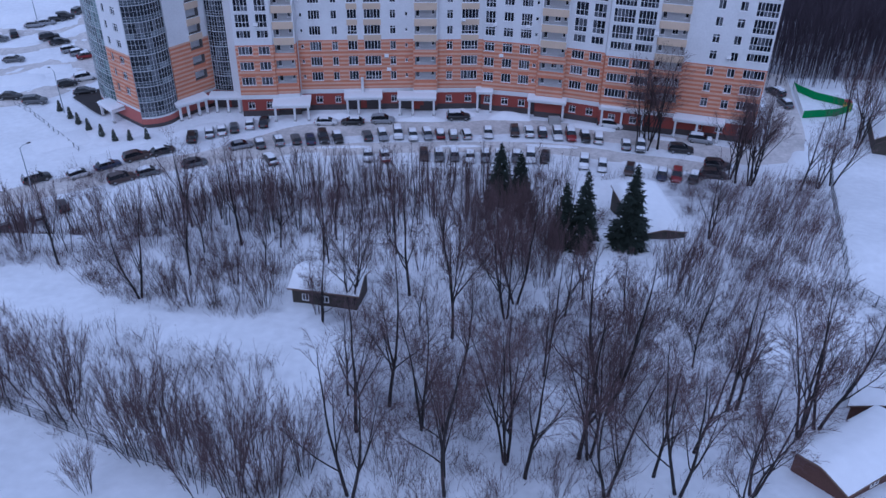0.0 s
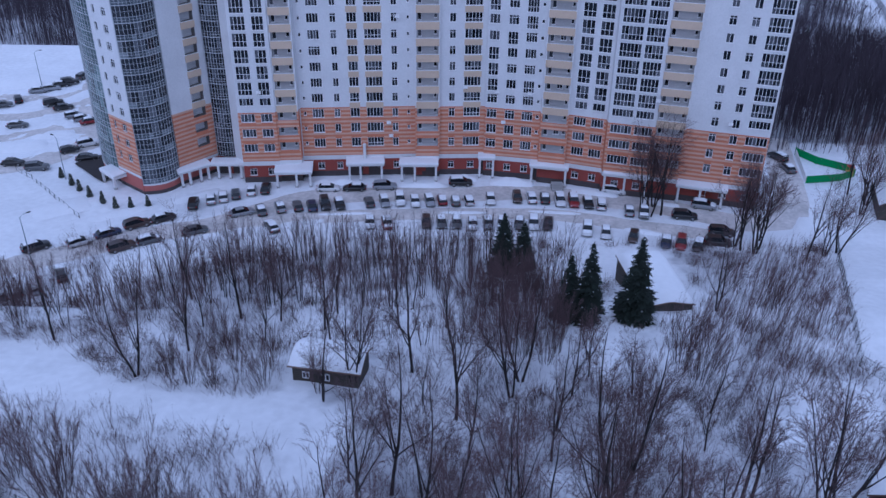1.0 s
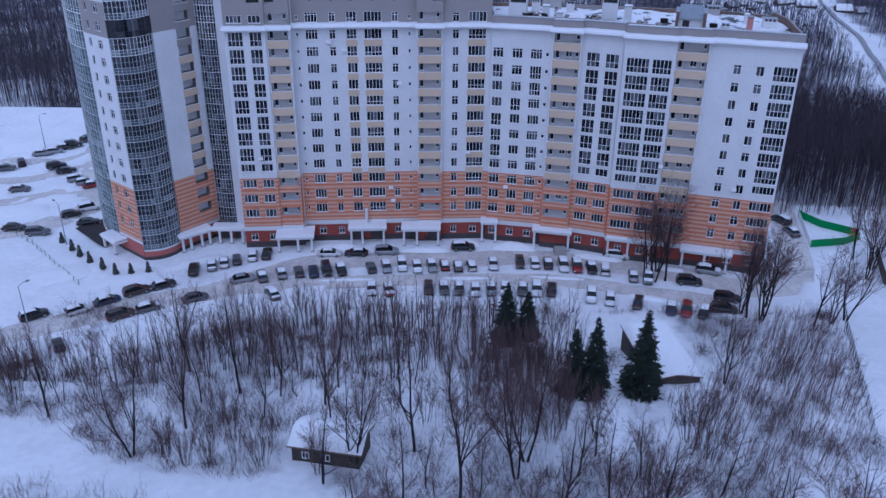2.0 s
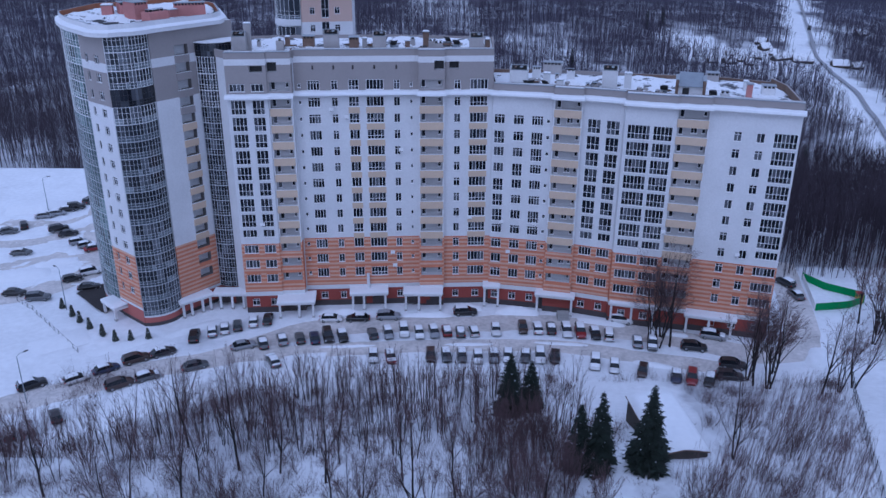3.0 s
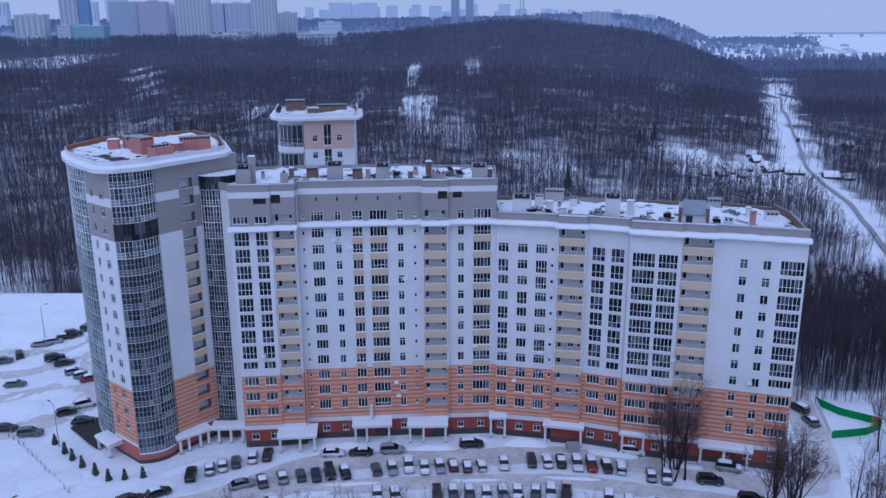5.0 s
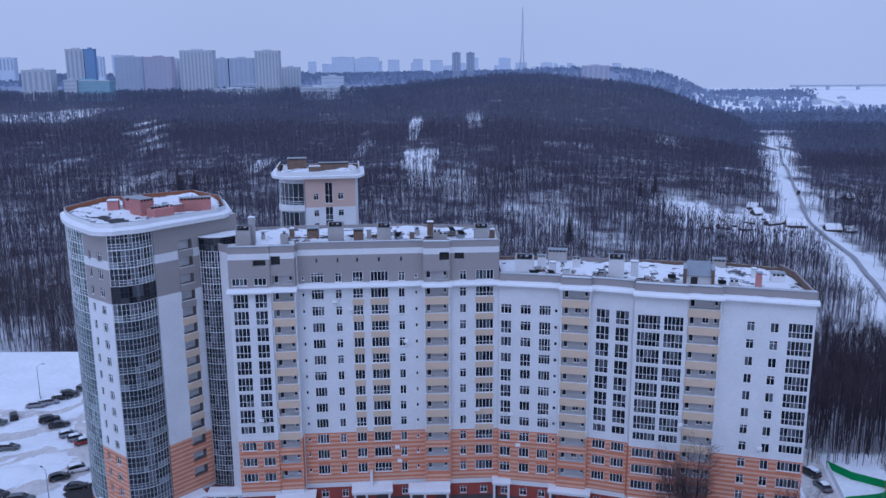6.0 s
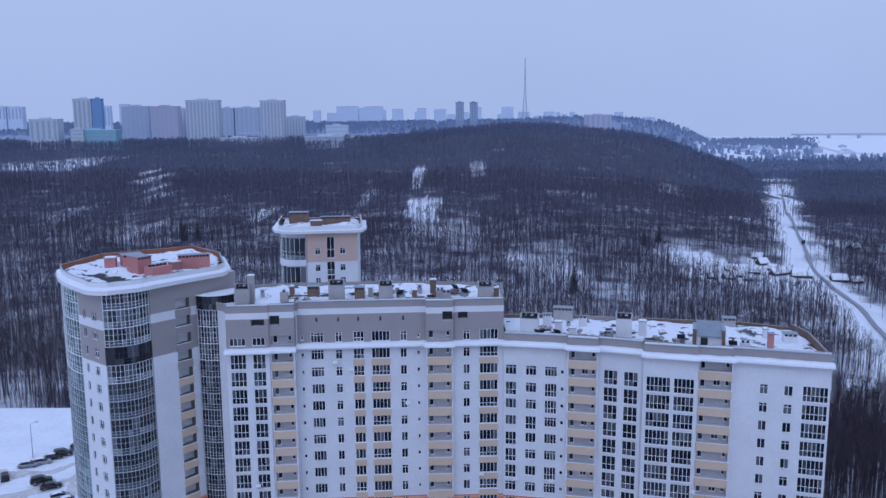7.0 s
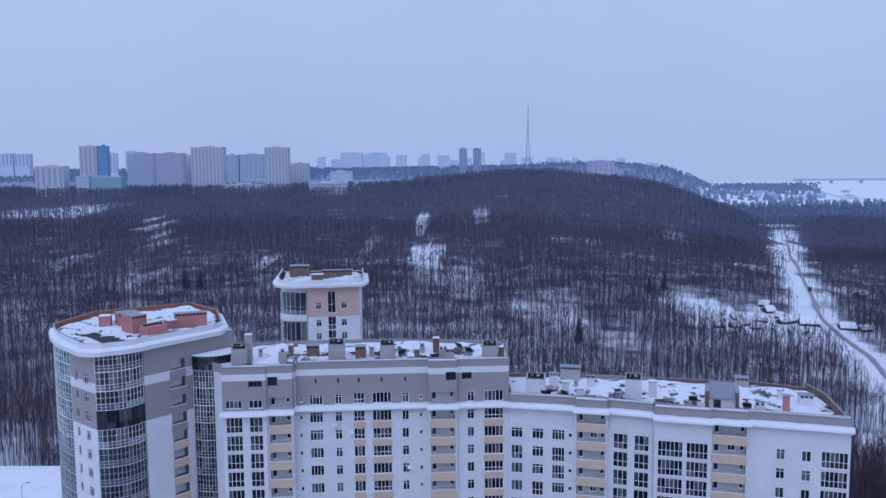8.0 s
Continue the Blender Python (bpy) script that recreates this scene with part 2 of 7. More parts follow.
def ground_z(x, y):
    z = lerp(y, SLOPE)
    if x > 70 and y > 60:
        # the land falls away to the valley road
        f = min(1, (x - 70) / 260) * min(1, (y - 60) / 200)
        z -= f * lerp(y, ((60, 0), (300, 14), (800, 16), (1300, 36), (1700, 55), (4800, 75)))
    if y > 900:
        edge = 250 + 0.14 * (y - 900)
        f = min(1, max(0, (x - edge) / 350))
        z -= f * f * (3 - 2 * f) * 28
    if 950 < y < 1900:
        # the crest of the near wooded hill
        f = min(1, (y - 950) / 480) * min(1, (1900 - y) / 350)
        f = f * f * (3 - 2 * f)
        crest = lerp(x * 1450 / y, ((-900, 18), (-420, 19), (-230, 20), (-149, 21), (-70, 27), (8, 37), (88, 43), (185, 44), (283, 34), (360, 18), (430, -8), (480, -30), (520, -50)))
        z = max(z, z * (1 - f) + f * crest)
    if y > 2300:
        # the far ridge beyond the woods
        f = min(1, (y - 2300) / 450) * min(1, max(0, (3800 - y) / 700))
        z = max(z, z * (1 - f) + f * lerp(x * 2900 / y, ((-900, 18), (-222, 36), (168, 41), (362, 50), (555, 49), (710, 34), (807, 4), (904, -46), (983, -70))))
    if 60 < y < 105 and x < -30:
        f = min(1, (-30 - x) / 25)
        z = z * (1 - f) + f * lerp(y, ((60, 5), (67, 2.2), (73, -0.6), (105, -1)))
    if x < -58 and 150 < y < 330:
        # the car park's level runs on to a scarp
        f = min(1, (-58 - x) / 15)
        z = z * (1 - f) + f * lerp(y, ((150, -1), (205, -1), (216, -9), (330, -23)))
    near = min(1, max(0, (96 - y) / 20)) if y > 0 else 1
    far = min(1, max(0, (y - 215) / 120))
    z += near * 0.5 * noise.noise(Vector((x * 0.11, y * 0.11, 0))) + near * 0.16 * noise.noise(Vector((x * 0.45, y * 0.45, 3)))
    z += far * (5 * noise.noise(Vector((x * 0.006, y * 0.006, 7))) + 2.0 * noise.noise(Vector((x * 0.02, y * 0.02, 9))))
    if 95 <= y <= 190 and x < -58:
        z += 0.32 * noise.noise(Vector((x * 0.2, y * 0.2, 5))) + 0.22 * noise.noise(Vector((x * 0.6, y * 0.6, 6)))
    return z


def axis(lo, hi, step, outer):
    a = list(np.arange(lo, hi + 0.01, step))
    k, d = a[-1], step
    right = []
    while k < outer[1]:
        d *= 1.045
        k += d
        right.append(k)
    k, d = a[0], step
    left = []
    while k > outer[0]:
        d *= 1.045
        k -= d
        left.append(k)
    return left[::-1] + a + right


def sheet(name, xs, ys, height, mat):
    me = bpy.data.meshes.new(name)
    nx = len(xs)
    verts = [(x, y, height(x, y)) for y in ys for x in xs]
    faces = [(j * nx + i, j * nx + i + 1, (j + 1) * nx + i + 1, (j + 1) * nx + i) for j in range(len(ys) - 1) for i in range(nx - 1)]
    me.from_pydata(verts, [], faces)
    me.materials.append(mat)
    me.polygons.foreach_set("use_smooth", [True] * len(faces))
    return me


GX, GY = axis(-120, 120, 1.6, (-4000, 4000)), axis(-10, 180, 1.6, (-300, 4900))
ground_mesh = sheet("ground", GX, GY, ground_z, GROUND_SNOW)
ground = new("ground", ground_mesh)
tagged(ground, "snow-covered ground rising to a wooded slope", "ground", kind="structure")


# ---- apartment block ----
BASE = -1.0
ROW_TOP = lambda r: 39.85 - 3.0 * (13 - r)


def axes_of(p0, p1):
    e = Vector((p1[0] - p0[0], p1[1] - p0[1], 0))
    length = e.length
    e.normalize()
    # local x along the wall, local -y outwards, z up
    m = Matrix(((e.x, -e.y, 0, p0[0]), (e.y, e.x, 0, p0[1]), (0, 0, 1, 0), (0, 0, 0, 1)))
    return m, length


def zone_main(z, s):
    """Material of the wall's bands from the plinth to the parapet."""
    if z < 0.15:
        return PLINTH
    if z < 2.5:
        return RED
    if z < 3.4:
        return WHITE
    if z < 13.2:
        return ORANGE
    if z < 40.6:
        return WHITE
    if 46.05 < z < 47.1:
        return WHITE
    return TAUPE


def wall_panel(p0, p1, z0, z1, holes, zones, cuts, parent, name="wall", thick=1.7, inner=GREY_WALL):
    """A wall with real openings. holes: (s0, s1, z0, z1, depth)."""
    m, length = axes_of(p0, p1)
    ss = sorted({0.0, round(length, 3), *[round(h[0], 3) for h in holes], *[round(h[1], 3) for h in holes]})
    zs = sorted({z0, z1, *[round(h[2], 3) for h in holes], *[round(h[3], 3) for h in holes], *[c for c in cuts if z0 < c < z1]})
    me = Mesh()
    W = lambda s, y, z: tuple(m @ Vector((s, y, z)))
    # the returns of the nearly parallel fronts run straight back, so that neighbours close up
    square = abs(p1[1] - p0[1]) < 0.4 * abs(p1[0] - p0[0])
    E = lambda s, z: tuple(Vector(W(s, 0, z)) + Vector((0, thick, 0))) if square else W(s, thick, z)
    for a, b in zip(ss, ss[1:]):
        for c, d in zip(zs, zs[1:]):
            ms, mz = (a + b) / 2, (c + d) / 2
            if any(h[0] < ms < h[1] and h[2] < mz < h[3] for h in holes):
                continue
            me.face([W(a, 0, c), W(b, 0, c), W(b, 0, d), W(a, 0, d)], zones(mz, ms))
    for s0, s1, h0, h1, depth in holes:
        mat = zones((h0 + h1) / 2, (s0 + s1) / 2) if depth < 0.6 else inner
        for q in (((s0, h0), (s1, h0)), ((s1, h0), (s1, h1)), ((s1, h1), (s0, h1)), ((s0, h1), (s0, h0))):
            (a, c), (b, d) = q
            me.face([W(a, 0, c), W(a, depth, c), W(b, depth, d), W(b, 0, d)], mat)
        # attic openings (depth 1.21) get a near-black back that paints in their inner shade
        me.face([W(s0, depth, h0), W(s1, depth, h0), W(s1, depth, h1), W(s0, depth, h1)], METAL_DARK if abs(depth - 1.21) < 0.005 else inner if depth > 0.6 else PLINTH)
    for c, d in zip(zs, zs[1:]):
        mat = zones((c + d) / 2, 0)
        me.face([E(0, c), W(0, 0, c), W(0, 0, d), E(0, d)], mat)
        me.face([W(length, 0, c), E(length, c), E(length, d), W(length, 0, d)], mat)
    me.face([W(0, 0, z1), W(length, 0, z1), W(length, thick, z1), W(0, thick, z1)], WHITE)
    me.face([W(0, thick, z0), W(0, thick, z1), W(length, thick, z1), W(length, thick, z0)], WHITE)
    return part(name, me, parent)


def bars(name, ss, zs, place, thick, mat):
    """A lattice of bars, one connected piece. ss, zs: intervals of uprights and rails."""
    S = sorted({round(v, 4) for q in ss for v in q})
    Z = sorted({round(v, 4) for q in zs for v in q})
    me = Mesh()
    k = me.slot(mat)
    idx = {}

    def vert(i, j, y):
        if (i, j, y) not in idx:
            idx[i, j, y] = len(me.v)
            me.v.append(place(S[i], y * thick, Z[j]))
        return idx[i, j, y]

    def solid(i, j):
        if not (0 <= i < len(S) - 1 and 0 <= j < len(Z) - 1):
            return False
        s, z = (S[i] + S[i + 1]) / 2, (Z[j] + Z[j + 1]) / 2
        return any(a < s < b for a, b in ss) or any(a < z < b for a, b in zs)

    for i in range(len(S) - 1):
        for j in range(len(Z) - 1):
            if not solid(i, j):
                continue
            me.f.append((vert(i, j, 0), vert(i + 1, j, 0), vert(i + 1, j + 1, 0), vert(i, j + 1, 0)))
            if not solid(i - 1, j):
                me.f.append((vert(i, j, 1), vert(i, j, 0), vert(i, j + 1, 0), vert(i, j + 1, 1)))
            if not solid(i + 1, j):
                me.f.append((vert(i + 1, j, 0), vert(i + 1, j, 1), vert(i + 1, j + 1, 1), vert(i + 1, j + 1, 0)))
            if not solid(i, j - 1):
                me.f.append((vert(i, j, 1), vert(i + 1, j, 1), vert(i + 1, j, 0), vert(i, j, 0)))
            if not solid(i, j + 1):
                me.f.append((vert(i, j + 1, 0), vert(i + 1, j + 1, 0), vert(i + 1, j + 1, 1), vert(i, j + 1, 1)))
    me.m = [k] * len(me.f)
    return me


WINDOWS = {}


def window_data(w, h, sashes, transom):
    """Frame and panes of a PVC window w by h, shared by all of its size."""
    key = (round(w, 2), round(h, 2), sashes, transom)
    if key not in WINDOWS:
        t = 0.075
        xs = [w * i / sashes for i in range(sashes + 1)]
        ss = [(min(max(x - t / 2, 0), w - t), min(max(x - t / 2, 0), w - t) + t) for x in xs]
        zs = [(0, t), (h - t, h)]
        if transom:
            zs.append((transom * h - 0.035, transom * h + 0.035))
        f = bars("window", ss, zs, lambda s, y, z: (s, y, z), 0.08, PVC)
        g, l = Mesh(), Mesh()
        l.box((-0.06, -0.2, -0.06), (w + 0.06, 0.02, 0), PVC)
        for a, b in zip(xs, xs[1:]):
            for c, d in ((0, h),) if not transom else ((0, transom * h), (transom * h, h)):
                y = 0.04
                g.face([(a + 0.02, y, c + 0.02), (b - 0.02, y, c + 0.02), (b - 0.02, y, d - 0.02), (a + 0.02, y, d - 0.02)], GLASS)
        WINDOWS[key] = (f.data("window"), g.data("pane"), l.data("sill"))
    return WINDOWS[key]


def put_window(parent, m, s0, z0, w, h, sashes, transom=0.0, depth=0.14):
    f, g, l = window_data(w, h, sashes, transom)
    ob = part("window", f, parent, at=m @ Matrix.Translation((s0, depth, z0)))
    local_part("pane", g, ob)
    local_part("sill", l, ob)
    return ob


def stripes(p0, p1, z0, z1, holes, parent, out=0.05, step=0.82, name="brickwork"):
    """Pale brick courses that stand out of the orange wall, cut by the windows."""
    m, length = axes_of(p0, p1)
    me = Mesh()
    z = z0 + 0.2
    while z < z1 - 0.2:
        a, b = z, z + 0.36
        cut = sorted((h[0] - 0.05, h[1] + 0.05) for h in holes if h[2] - 0.05 < b and h[3] + 0.05 > a)
        s = 0.0
        for c, d in cut + [(length, length)]:
            if c - s > 0.08:
                me.box((s, -out, a), (c, 0.02, b), CREAM, m)
            s = max(s, d)
        z += step
    if me.f:
        part(name, me, parent, "pale orange brick courses")["kind"] = "stuff"


PANELS = {}


def balcony_panel(parent, m, s0, s1, z0, z1, mat):
    key = (round(s1 - s0, 2), round(z1 - z0, 2), mat.name)
    if key not in PANELS:
        w, h = key[0], key[1]
        me = Mesh()
        me.box((0, -0.14, 0), (w, 0.02, h), mat)
        me.box((-0.04, -0.18, h), (w + 0.04, 0.04, h + 0.07), PVC)
        for i in range(1, 4):
            me.box((0, -0.155, h * i / 4 - 0.012), (w, -0.14, h * i / 4 + 0.012), mat)
        PANELS[key] = me.data("balcony_panel")
    return part("balcony_panel", PANELS[key], parent, at=m @ Matrix.Translation((s0, 0, z0)))


block = thing("apartment_block", Matrix.Translation((8, 128, BASE)), "curved white and orange-striped apartment block with snowy roof", "apartment building")
rng = random.Random(11)


def facade(p0, p1, kinds, top, rows, loggia=False, grand=None, attic=(), ground_floor=True, parent=block, zones=zone_main, rowtop=ROW_TOP, base=BASE):
    """A stretch of the front: columns of windows (kind, s0, s1), or one column of loggias."""
    m, length = axes_of(p0, p1)
    holes, wins, panels = [], [], []
    if loggia:
        a, b = 0.3, length - 0.3
        for r in rows:
            t = rowtop(r)
            z0, z1 = t - 1.35, t + 0.22
            holes.append((a, b, z0, z1, 1.25))
            wide = b - a
            # door and window in the loggia's back wall
            wins.append((a + 0.2, t - 2.0 + 0.72, 0.75, 1.4, 1, 0.0, 1.2))
            wins.append((b - 0.85, t - 0.9, 0.6, 0.8, 1, 0.0, 1.2))
            if wide > 4.2 and r % 3 == 0:
                wins.append((a + wide * 0.45, t - 1.0, 1.1, 1.0, 2, 0.0, 1.2))
            if t > 14 and t < 41:
                panels.append((a - 0.12, b + 0.12, t - 2.76, t - 1.36, BEIGE))
    for a, b, z0, z1 in attic:
        holes.append((a, b, z0, z1, 1.21))
    for kind, a, b in kinds:
        w = b - a
        for r in rows:
            t = rowtop(r)
            if kind == "slit":
                continue
            if kind == "sq":
                z0, z1, n, tr = t - 1.15, t - 0.45, 1, 0.0
            elif kind == "w2":
                z0, z1, n, tr = t - 1.62, t + 0.02, 2, (0.72 if rng.random() < 0.6 else 0.0)
            elif kind == "w3":
                z0, z1, n, tr = t - 1.68, t + 0.06, (4 if w > 1.95 else 3), (0.74 if rng.random() < 0.4 else 0.0)
                if 6 <= r <= 11 and grand and rng.random() < 0.5:
                    z0 = t - 2.3
                    tr = 0.4
            elif kind == "gl":
                z0, z1, n, tr = t - 1.62, t + 0.16, max(3, round(w / 0.62)), (0.0 if rng.random() < 0.7 else 0.36)
                if 14 < t < 40.5:
                    panels.append((a - 0.08, b + 0.08, t - 2.82, t - 1.70, BEIGE))
            elif kind == "fr":
                if t < 14:
                    z0, z1, n, tr = t - 1.5, t + 0.1, max(3, round(w / 0.62)), 0.0
                elif t < 17:
                    z0, z1, n, tr = t - 1.3, t + 0.15, max(3, round(w / 0.66)), 0.0
                elif t > 41:
                    z0, z1, n, tr = t - 1.3, t, max(3, round(w / 0.66)), 0.0
                else:
                    z0, z1, n, tr = t - 2.32, t + 0.2, max(3, round(w / 0.66)), 0.4
            holes.append((a, b, z0, z1, 0.22))
            wins.append((a, z0, w, z1 - z0, n, tr, 0.07))
        if top > 45 and kind in ("w2", "w3", "gl", "sq") and not loggia:
            c = (a + b) / 2
            if kind != "sq" and not attic:
                holes.append((c - 0.16, c + 0.16, 44.75, 45.5, 0.3))
        elif kind == "slit":
            c = (a + b) / 2
            holes.append((c - 0.17, c + 0.17, 38.95, 39.7, 0.3))
    if ground_floor:
        for kind, a, b in kinds:
            if kind in ("w2", "w3", "fr", "gl") and b - a > 0.9:
                c = (a + b) / 2
                w = min(1.3, b - a)
                holes.append((c - w / 2, c + w / 2, 0.55, 1.95, 0.22))
                wins.append((c - w / 2, 0.55, w, 1.4, 2, 0.7, 0.07))
    cuts = (0.15, 2.5, 3.4, 13.2, 40.6, 46.05, 47.1)
    wall_panel(p0, p1, base, top, holes, zones, cuts, parent)
    stripes(p0, p1, 3.4, 13.2, holes, parent)
    for s0, z0, w, h, n, tr, depth in wins:
        put_window(parent, m, s0, z0, w, h, n, tr, depth)
    for s0, s1, z0, z1, mat in panels:
        balcony_panel(parent, m, s0, s1, z0, z1, mat)
    return m, length


R14, R13, R12 = list(range(2, 15)), list(range(2, 14)), list(range(2, 13))
SEGMENTS = [
    ((-38.6, 116.0), (-31.7, 116.6), [("fr", 0.5, 3.1), ("fr", 4.2, 6.3)], 48.2, R14, {"attic": ((4.1, 6.3, 44.8, 45.95),)}),
    ((-31.7, 116.9), (-27.6, 117.3), [], 48.2, R14, {"loggia": True, "attic": ((0.1, 1.75, 44.8, 46.5),)}),
    ((-27.6, 119.2), (-5.8, 121.0), [("sq", 0.7, 1.2), ("w3", 2.35, 4.5), ("w2", 6.5, 7.6), ("gl", 9.5, 11.3), ("gl", 12.6, 15.7), ("w2", 17.45, 18.55), ("sq", 20.3, 20.8)], 48.2, R14, {}),
    ((-5.8, 119.9), (-1.2, 120.1), [], 48.2, R14, {"loggia": True, "attic": ((2.8, 4.5, 44.8, 46.4),)}),
    ((-1.2, 120.9), (7.4, 121.4), [("w2", 1.7, 2.85), ("gl", 4.5, 7.65)], 48.2, R14, {"attic": ((0.8, 2.5, 44.8, 46.1),)}),
    ((7.42, 120.9), (17.8, 118.9), [("w3", 0.3, 2.2), ("w3", 3.75, 5.6), ("w3", 7.0, 9.05), ("sq", 9.65, 10.25)], 42.3, R12, {"grand": True}),
    ((17.8, 118.0), (22.8, 116.8), [], 42.3, R13, {"loggia": True}),
    ((22.8, 117.6), (29.6, 115.2), [("fr", 1.1, 3.4), ("fr", 4.4, 6.7)], 42.3, R12, {}),
    ((29.6, 113.8), (37.8, 111.6), [("fr", 0.5, 4.3), ("fr", 4.8, 8.0)], 42.3, R12, {}),
    ((37.8, 112.0), (43.1, 110.6), [], 42.3, R13, {"loggia": True}),
    ((43.1, 111.3), (57.0, 107.3), [("w2", 4.2, 5.45), ("w2", 7.8, 9.1), ("fr", 10.5, 14.2)], 42.3, R12, {}),
]
for p0, p1, kinds, top, rows, extra in SEGMENTS:
    m, length = facade(p0, p1, kinds, top, rows, **extra)
    # snow-laden ledge under the parapet or the top storey
    me = Mesh()
    me.box((-0.25, -1.15, 40.35), (length + 0.25, 0.1, 40.62), WHITE, m)
    part("ledge", me, block)
    sn = Mesh()
    n = max(3, int(length / 0.9))
    prof = ((-1.28, 40.5), (-1.2, 40.85), (-0.85, 41.08), (-0.3, 41.16), (0.0, 41.16))
    ring = []
    for i in range(n + 1):
        s = -0.3 + (length + 0.6) * i / n
        d = 0.09 * noise.noise(Vector((p0[0] + s, p0[1], 2)) * 0.9)
        ring.append([tuple(m @ Vector((s, y + d, z + (d if k else 0)))) for k, (y, z) in enumerate(prof)])
    for a, b in zip(ring, ring[1:]):
        for k in range(len(prof) - 1):
            sn.face([a[k], b[k], b[k + 1], a[k + 1]], SNOW_ROOF)
    for r in (ring[0], ring[-1]):
        sn.face(list(r), SNOW_ROOF)
    part("ledge_snow", sn.data("ledge_snow"), block, "snow lying on the ledge")
    # coping
    cp = Mesh()
    cp.box((0, -0.08, top), (length, 0.35, top + 0.08), ZINC, m)
    part("coping", cp, block)

# bodies and snowy roofs behind the fronts
b1_poly = [(-38.4, 117.6), (-27.5, 118.9), (-27.3, 120.8), (-6, 122.6), (7.3, 123.0), (7.8, 137.5), (-12, 139.5), (-31, 138), (-43, 135.5), (-41, 120)]
b2_poly = [(7.4, 122.5), (18, 120.4), (23, 119.2), (30, 116.7), (38, 113.4), (43.2, 112.8), (56.9, 108.6), (59.0, 121), (58.4, 127), (50.7, 131), (34, 134), (20, 137), (8, 137.5)]
for name, poly, z, full in (("high_body", b1_poly, 47.2, 1.0), ("low_body", b2_poly, 41.1, 1.2)):
    me = Mesh()
    me.prism(poly, BASE, z - 0.25, WHITE, ROOF_FELT)
    part(name, me, block)
    n = len(poly)
    for i in range(n):
        a, b = poly[i], poly[(i + 1) % n]
        m, length = axes_of(a, b)
        back = (a[1] + b[1]) / 2 > 126
        zp = z + (0.55 if back else full)
        inner = BROWN if a[0] > 50 or name == "low_body" and i % 2 else TAUPE
        pm, pi = Mesh(), Mesh()
        pm.box((0, -0.15, z - 0.3), (length, 0.12, zp), TAUPE, m)
        pi.box((0, 0.12, z - 0.3), (length, 0.16, zp - 0.05), inner, m)
        ob = part("parapet", pm, block)
        local_part("parapet_lining", pi, ob)


# canopies over the entrances
def canopy(p0, p1, depth, z, posts, parent, name="entrance_canopy"):
    """A slab on posts with snow on it; p0, p1: the front edge."""
    m, length = axes_of(p0, p1)
    me = Mesh()
    me.box((0, 0, z - 0.5), (length, depth, z), WHITE, m)
    me.box((-0.1, -0.1, z - 0.12), (length + 0.1, 0.0, z + 0.03), PVC, m)
    ob = part(name, me, parent)
    sn = Mesh()
    n = max(4, int(length / 0.8))
    prof = ((-0.12, 0.0), (-0.1, 0.14), (0.25, 0.26), (depth * 0.5, 0.3), (depth, 0.32))
    ring = []
    for i in range(n + 1):
        s = -0.08 + (length + 0.16) * i / n
        d = 0.07 * noise.noise(Vector((p0[0] + s, p0[1], 4)))
        ring.append([tuple(m @ Vector((s, y, z + 0.02 + h + (d if h > 0.1 else 0)))) for y, h in prof])
    for a, b in zip(ring, ring[1:]):
        for k in range(len(prof) - 1):
            sn.face([a[k], b[k], b[k + 1], a[k + 1]], SNOW_ROOF)
    sn.face(list(ring[0]), SNOW_ROOF)
    sn.face(list(reversed(ring[-1])), SNOW_ROOF)
    local_part("canopy_snow", sn, ob)
    for s in posts:
        po = Mesh()
        po.box((s - 0.2, 0.15, BASE), (s + 0.2, 0.55, z - 0.5), WHITE, m)
        po.box((s - 0.26, 0.09, BASE), (s + 0.26, 0.61, BASE + 0.3), CONCRETE, m)
        local_part("post", po, ob)
    dk = Mesh()
    dk.box((0.3, depth - 0.35, BASE + 0.4), (length - 0.3, depth - 0.3, z - 0.55), PLINTH, m)
    dk.box((length * 0.42, depth - 0.42, BASE + 0.4), (length * 0.58, depth - 0.36, z - 0.9), RED, m)
    local_part("entrance_wall", dk, ob)
    return ob


canopy((-32.3, 113.6), (-25.3, 114.2), 4.4, 2.3, (0.4, 4.0, 6.6), block)
canopy((-19.0, 117.0), (-11.8, 117.6), 3.0, 2.7, (0.5, 2.6, 6.7), block)
canopy((-8.8, 117.2), (-1.4, 117.4), 3.0, 2.7, (0.4, 2.9, 7.0), block)
canopy((6.4, 119.3), (9.6, 119.2), 2.4, 3.4, (0.3, 2.9), block)
canopy((16.2, 117.0), (23.4, 115.4), 2.4, 3.0, (0.4, 6.9), block)
canopy((42.6, 109.4), (51.3, 106.9), 2.4, 2.9, (0.5, 4.4, 8.3), block)
canopy((29.7, 113.0), (37.8, 110.9), 1.4, 3.35, (0.3, 4.0, 7.8), block)
# glazed stair shaft over the second entrance
sh = Mesh()
sh.box((-15.9, 119.0, 2.7), (-15.4, 119.6, 6.0), WHITE)
part("downpipe", sh, block)
# steps beside an entrance
for k in range(6):
    st = Mesh()
    st.box((20.4 + 0.0, 113.6 + 0.32 * k, BASE), (22.6, 116.2, BASE + 0.17 * (k + 1)), CONCRETE)
    part("step", st, block)


# roofs: drifted snow, shafts, stair houses
def inside(p, poly):
    x, y = p
    c = False
    for (x0, y0), (x1, y1) in zip(poly, poly[1:] + poly[:1]):
        if (y0 > y) != (y1 > y) and x < (x1 - x0) * (y - y0) / (y1 - y0) + x0:
            c = not c
    return c


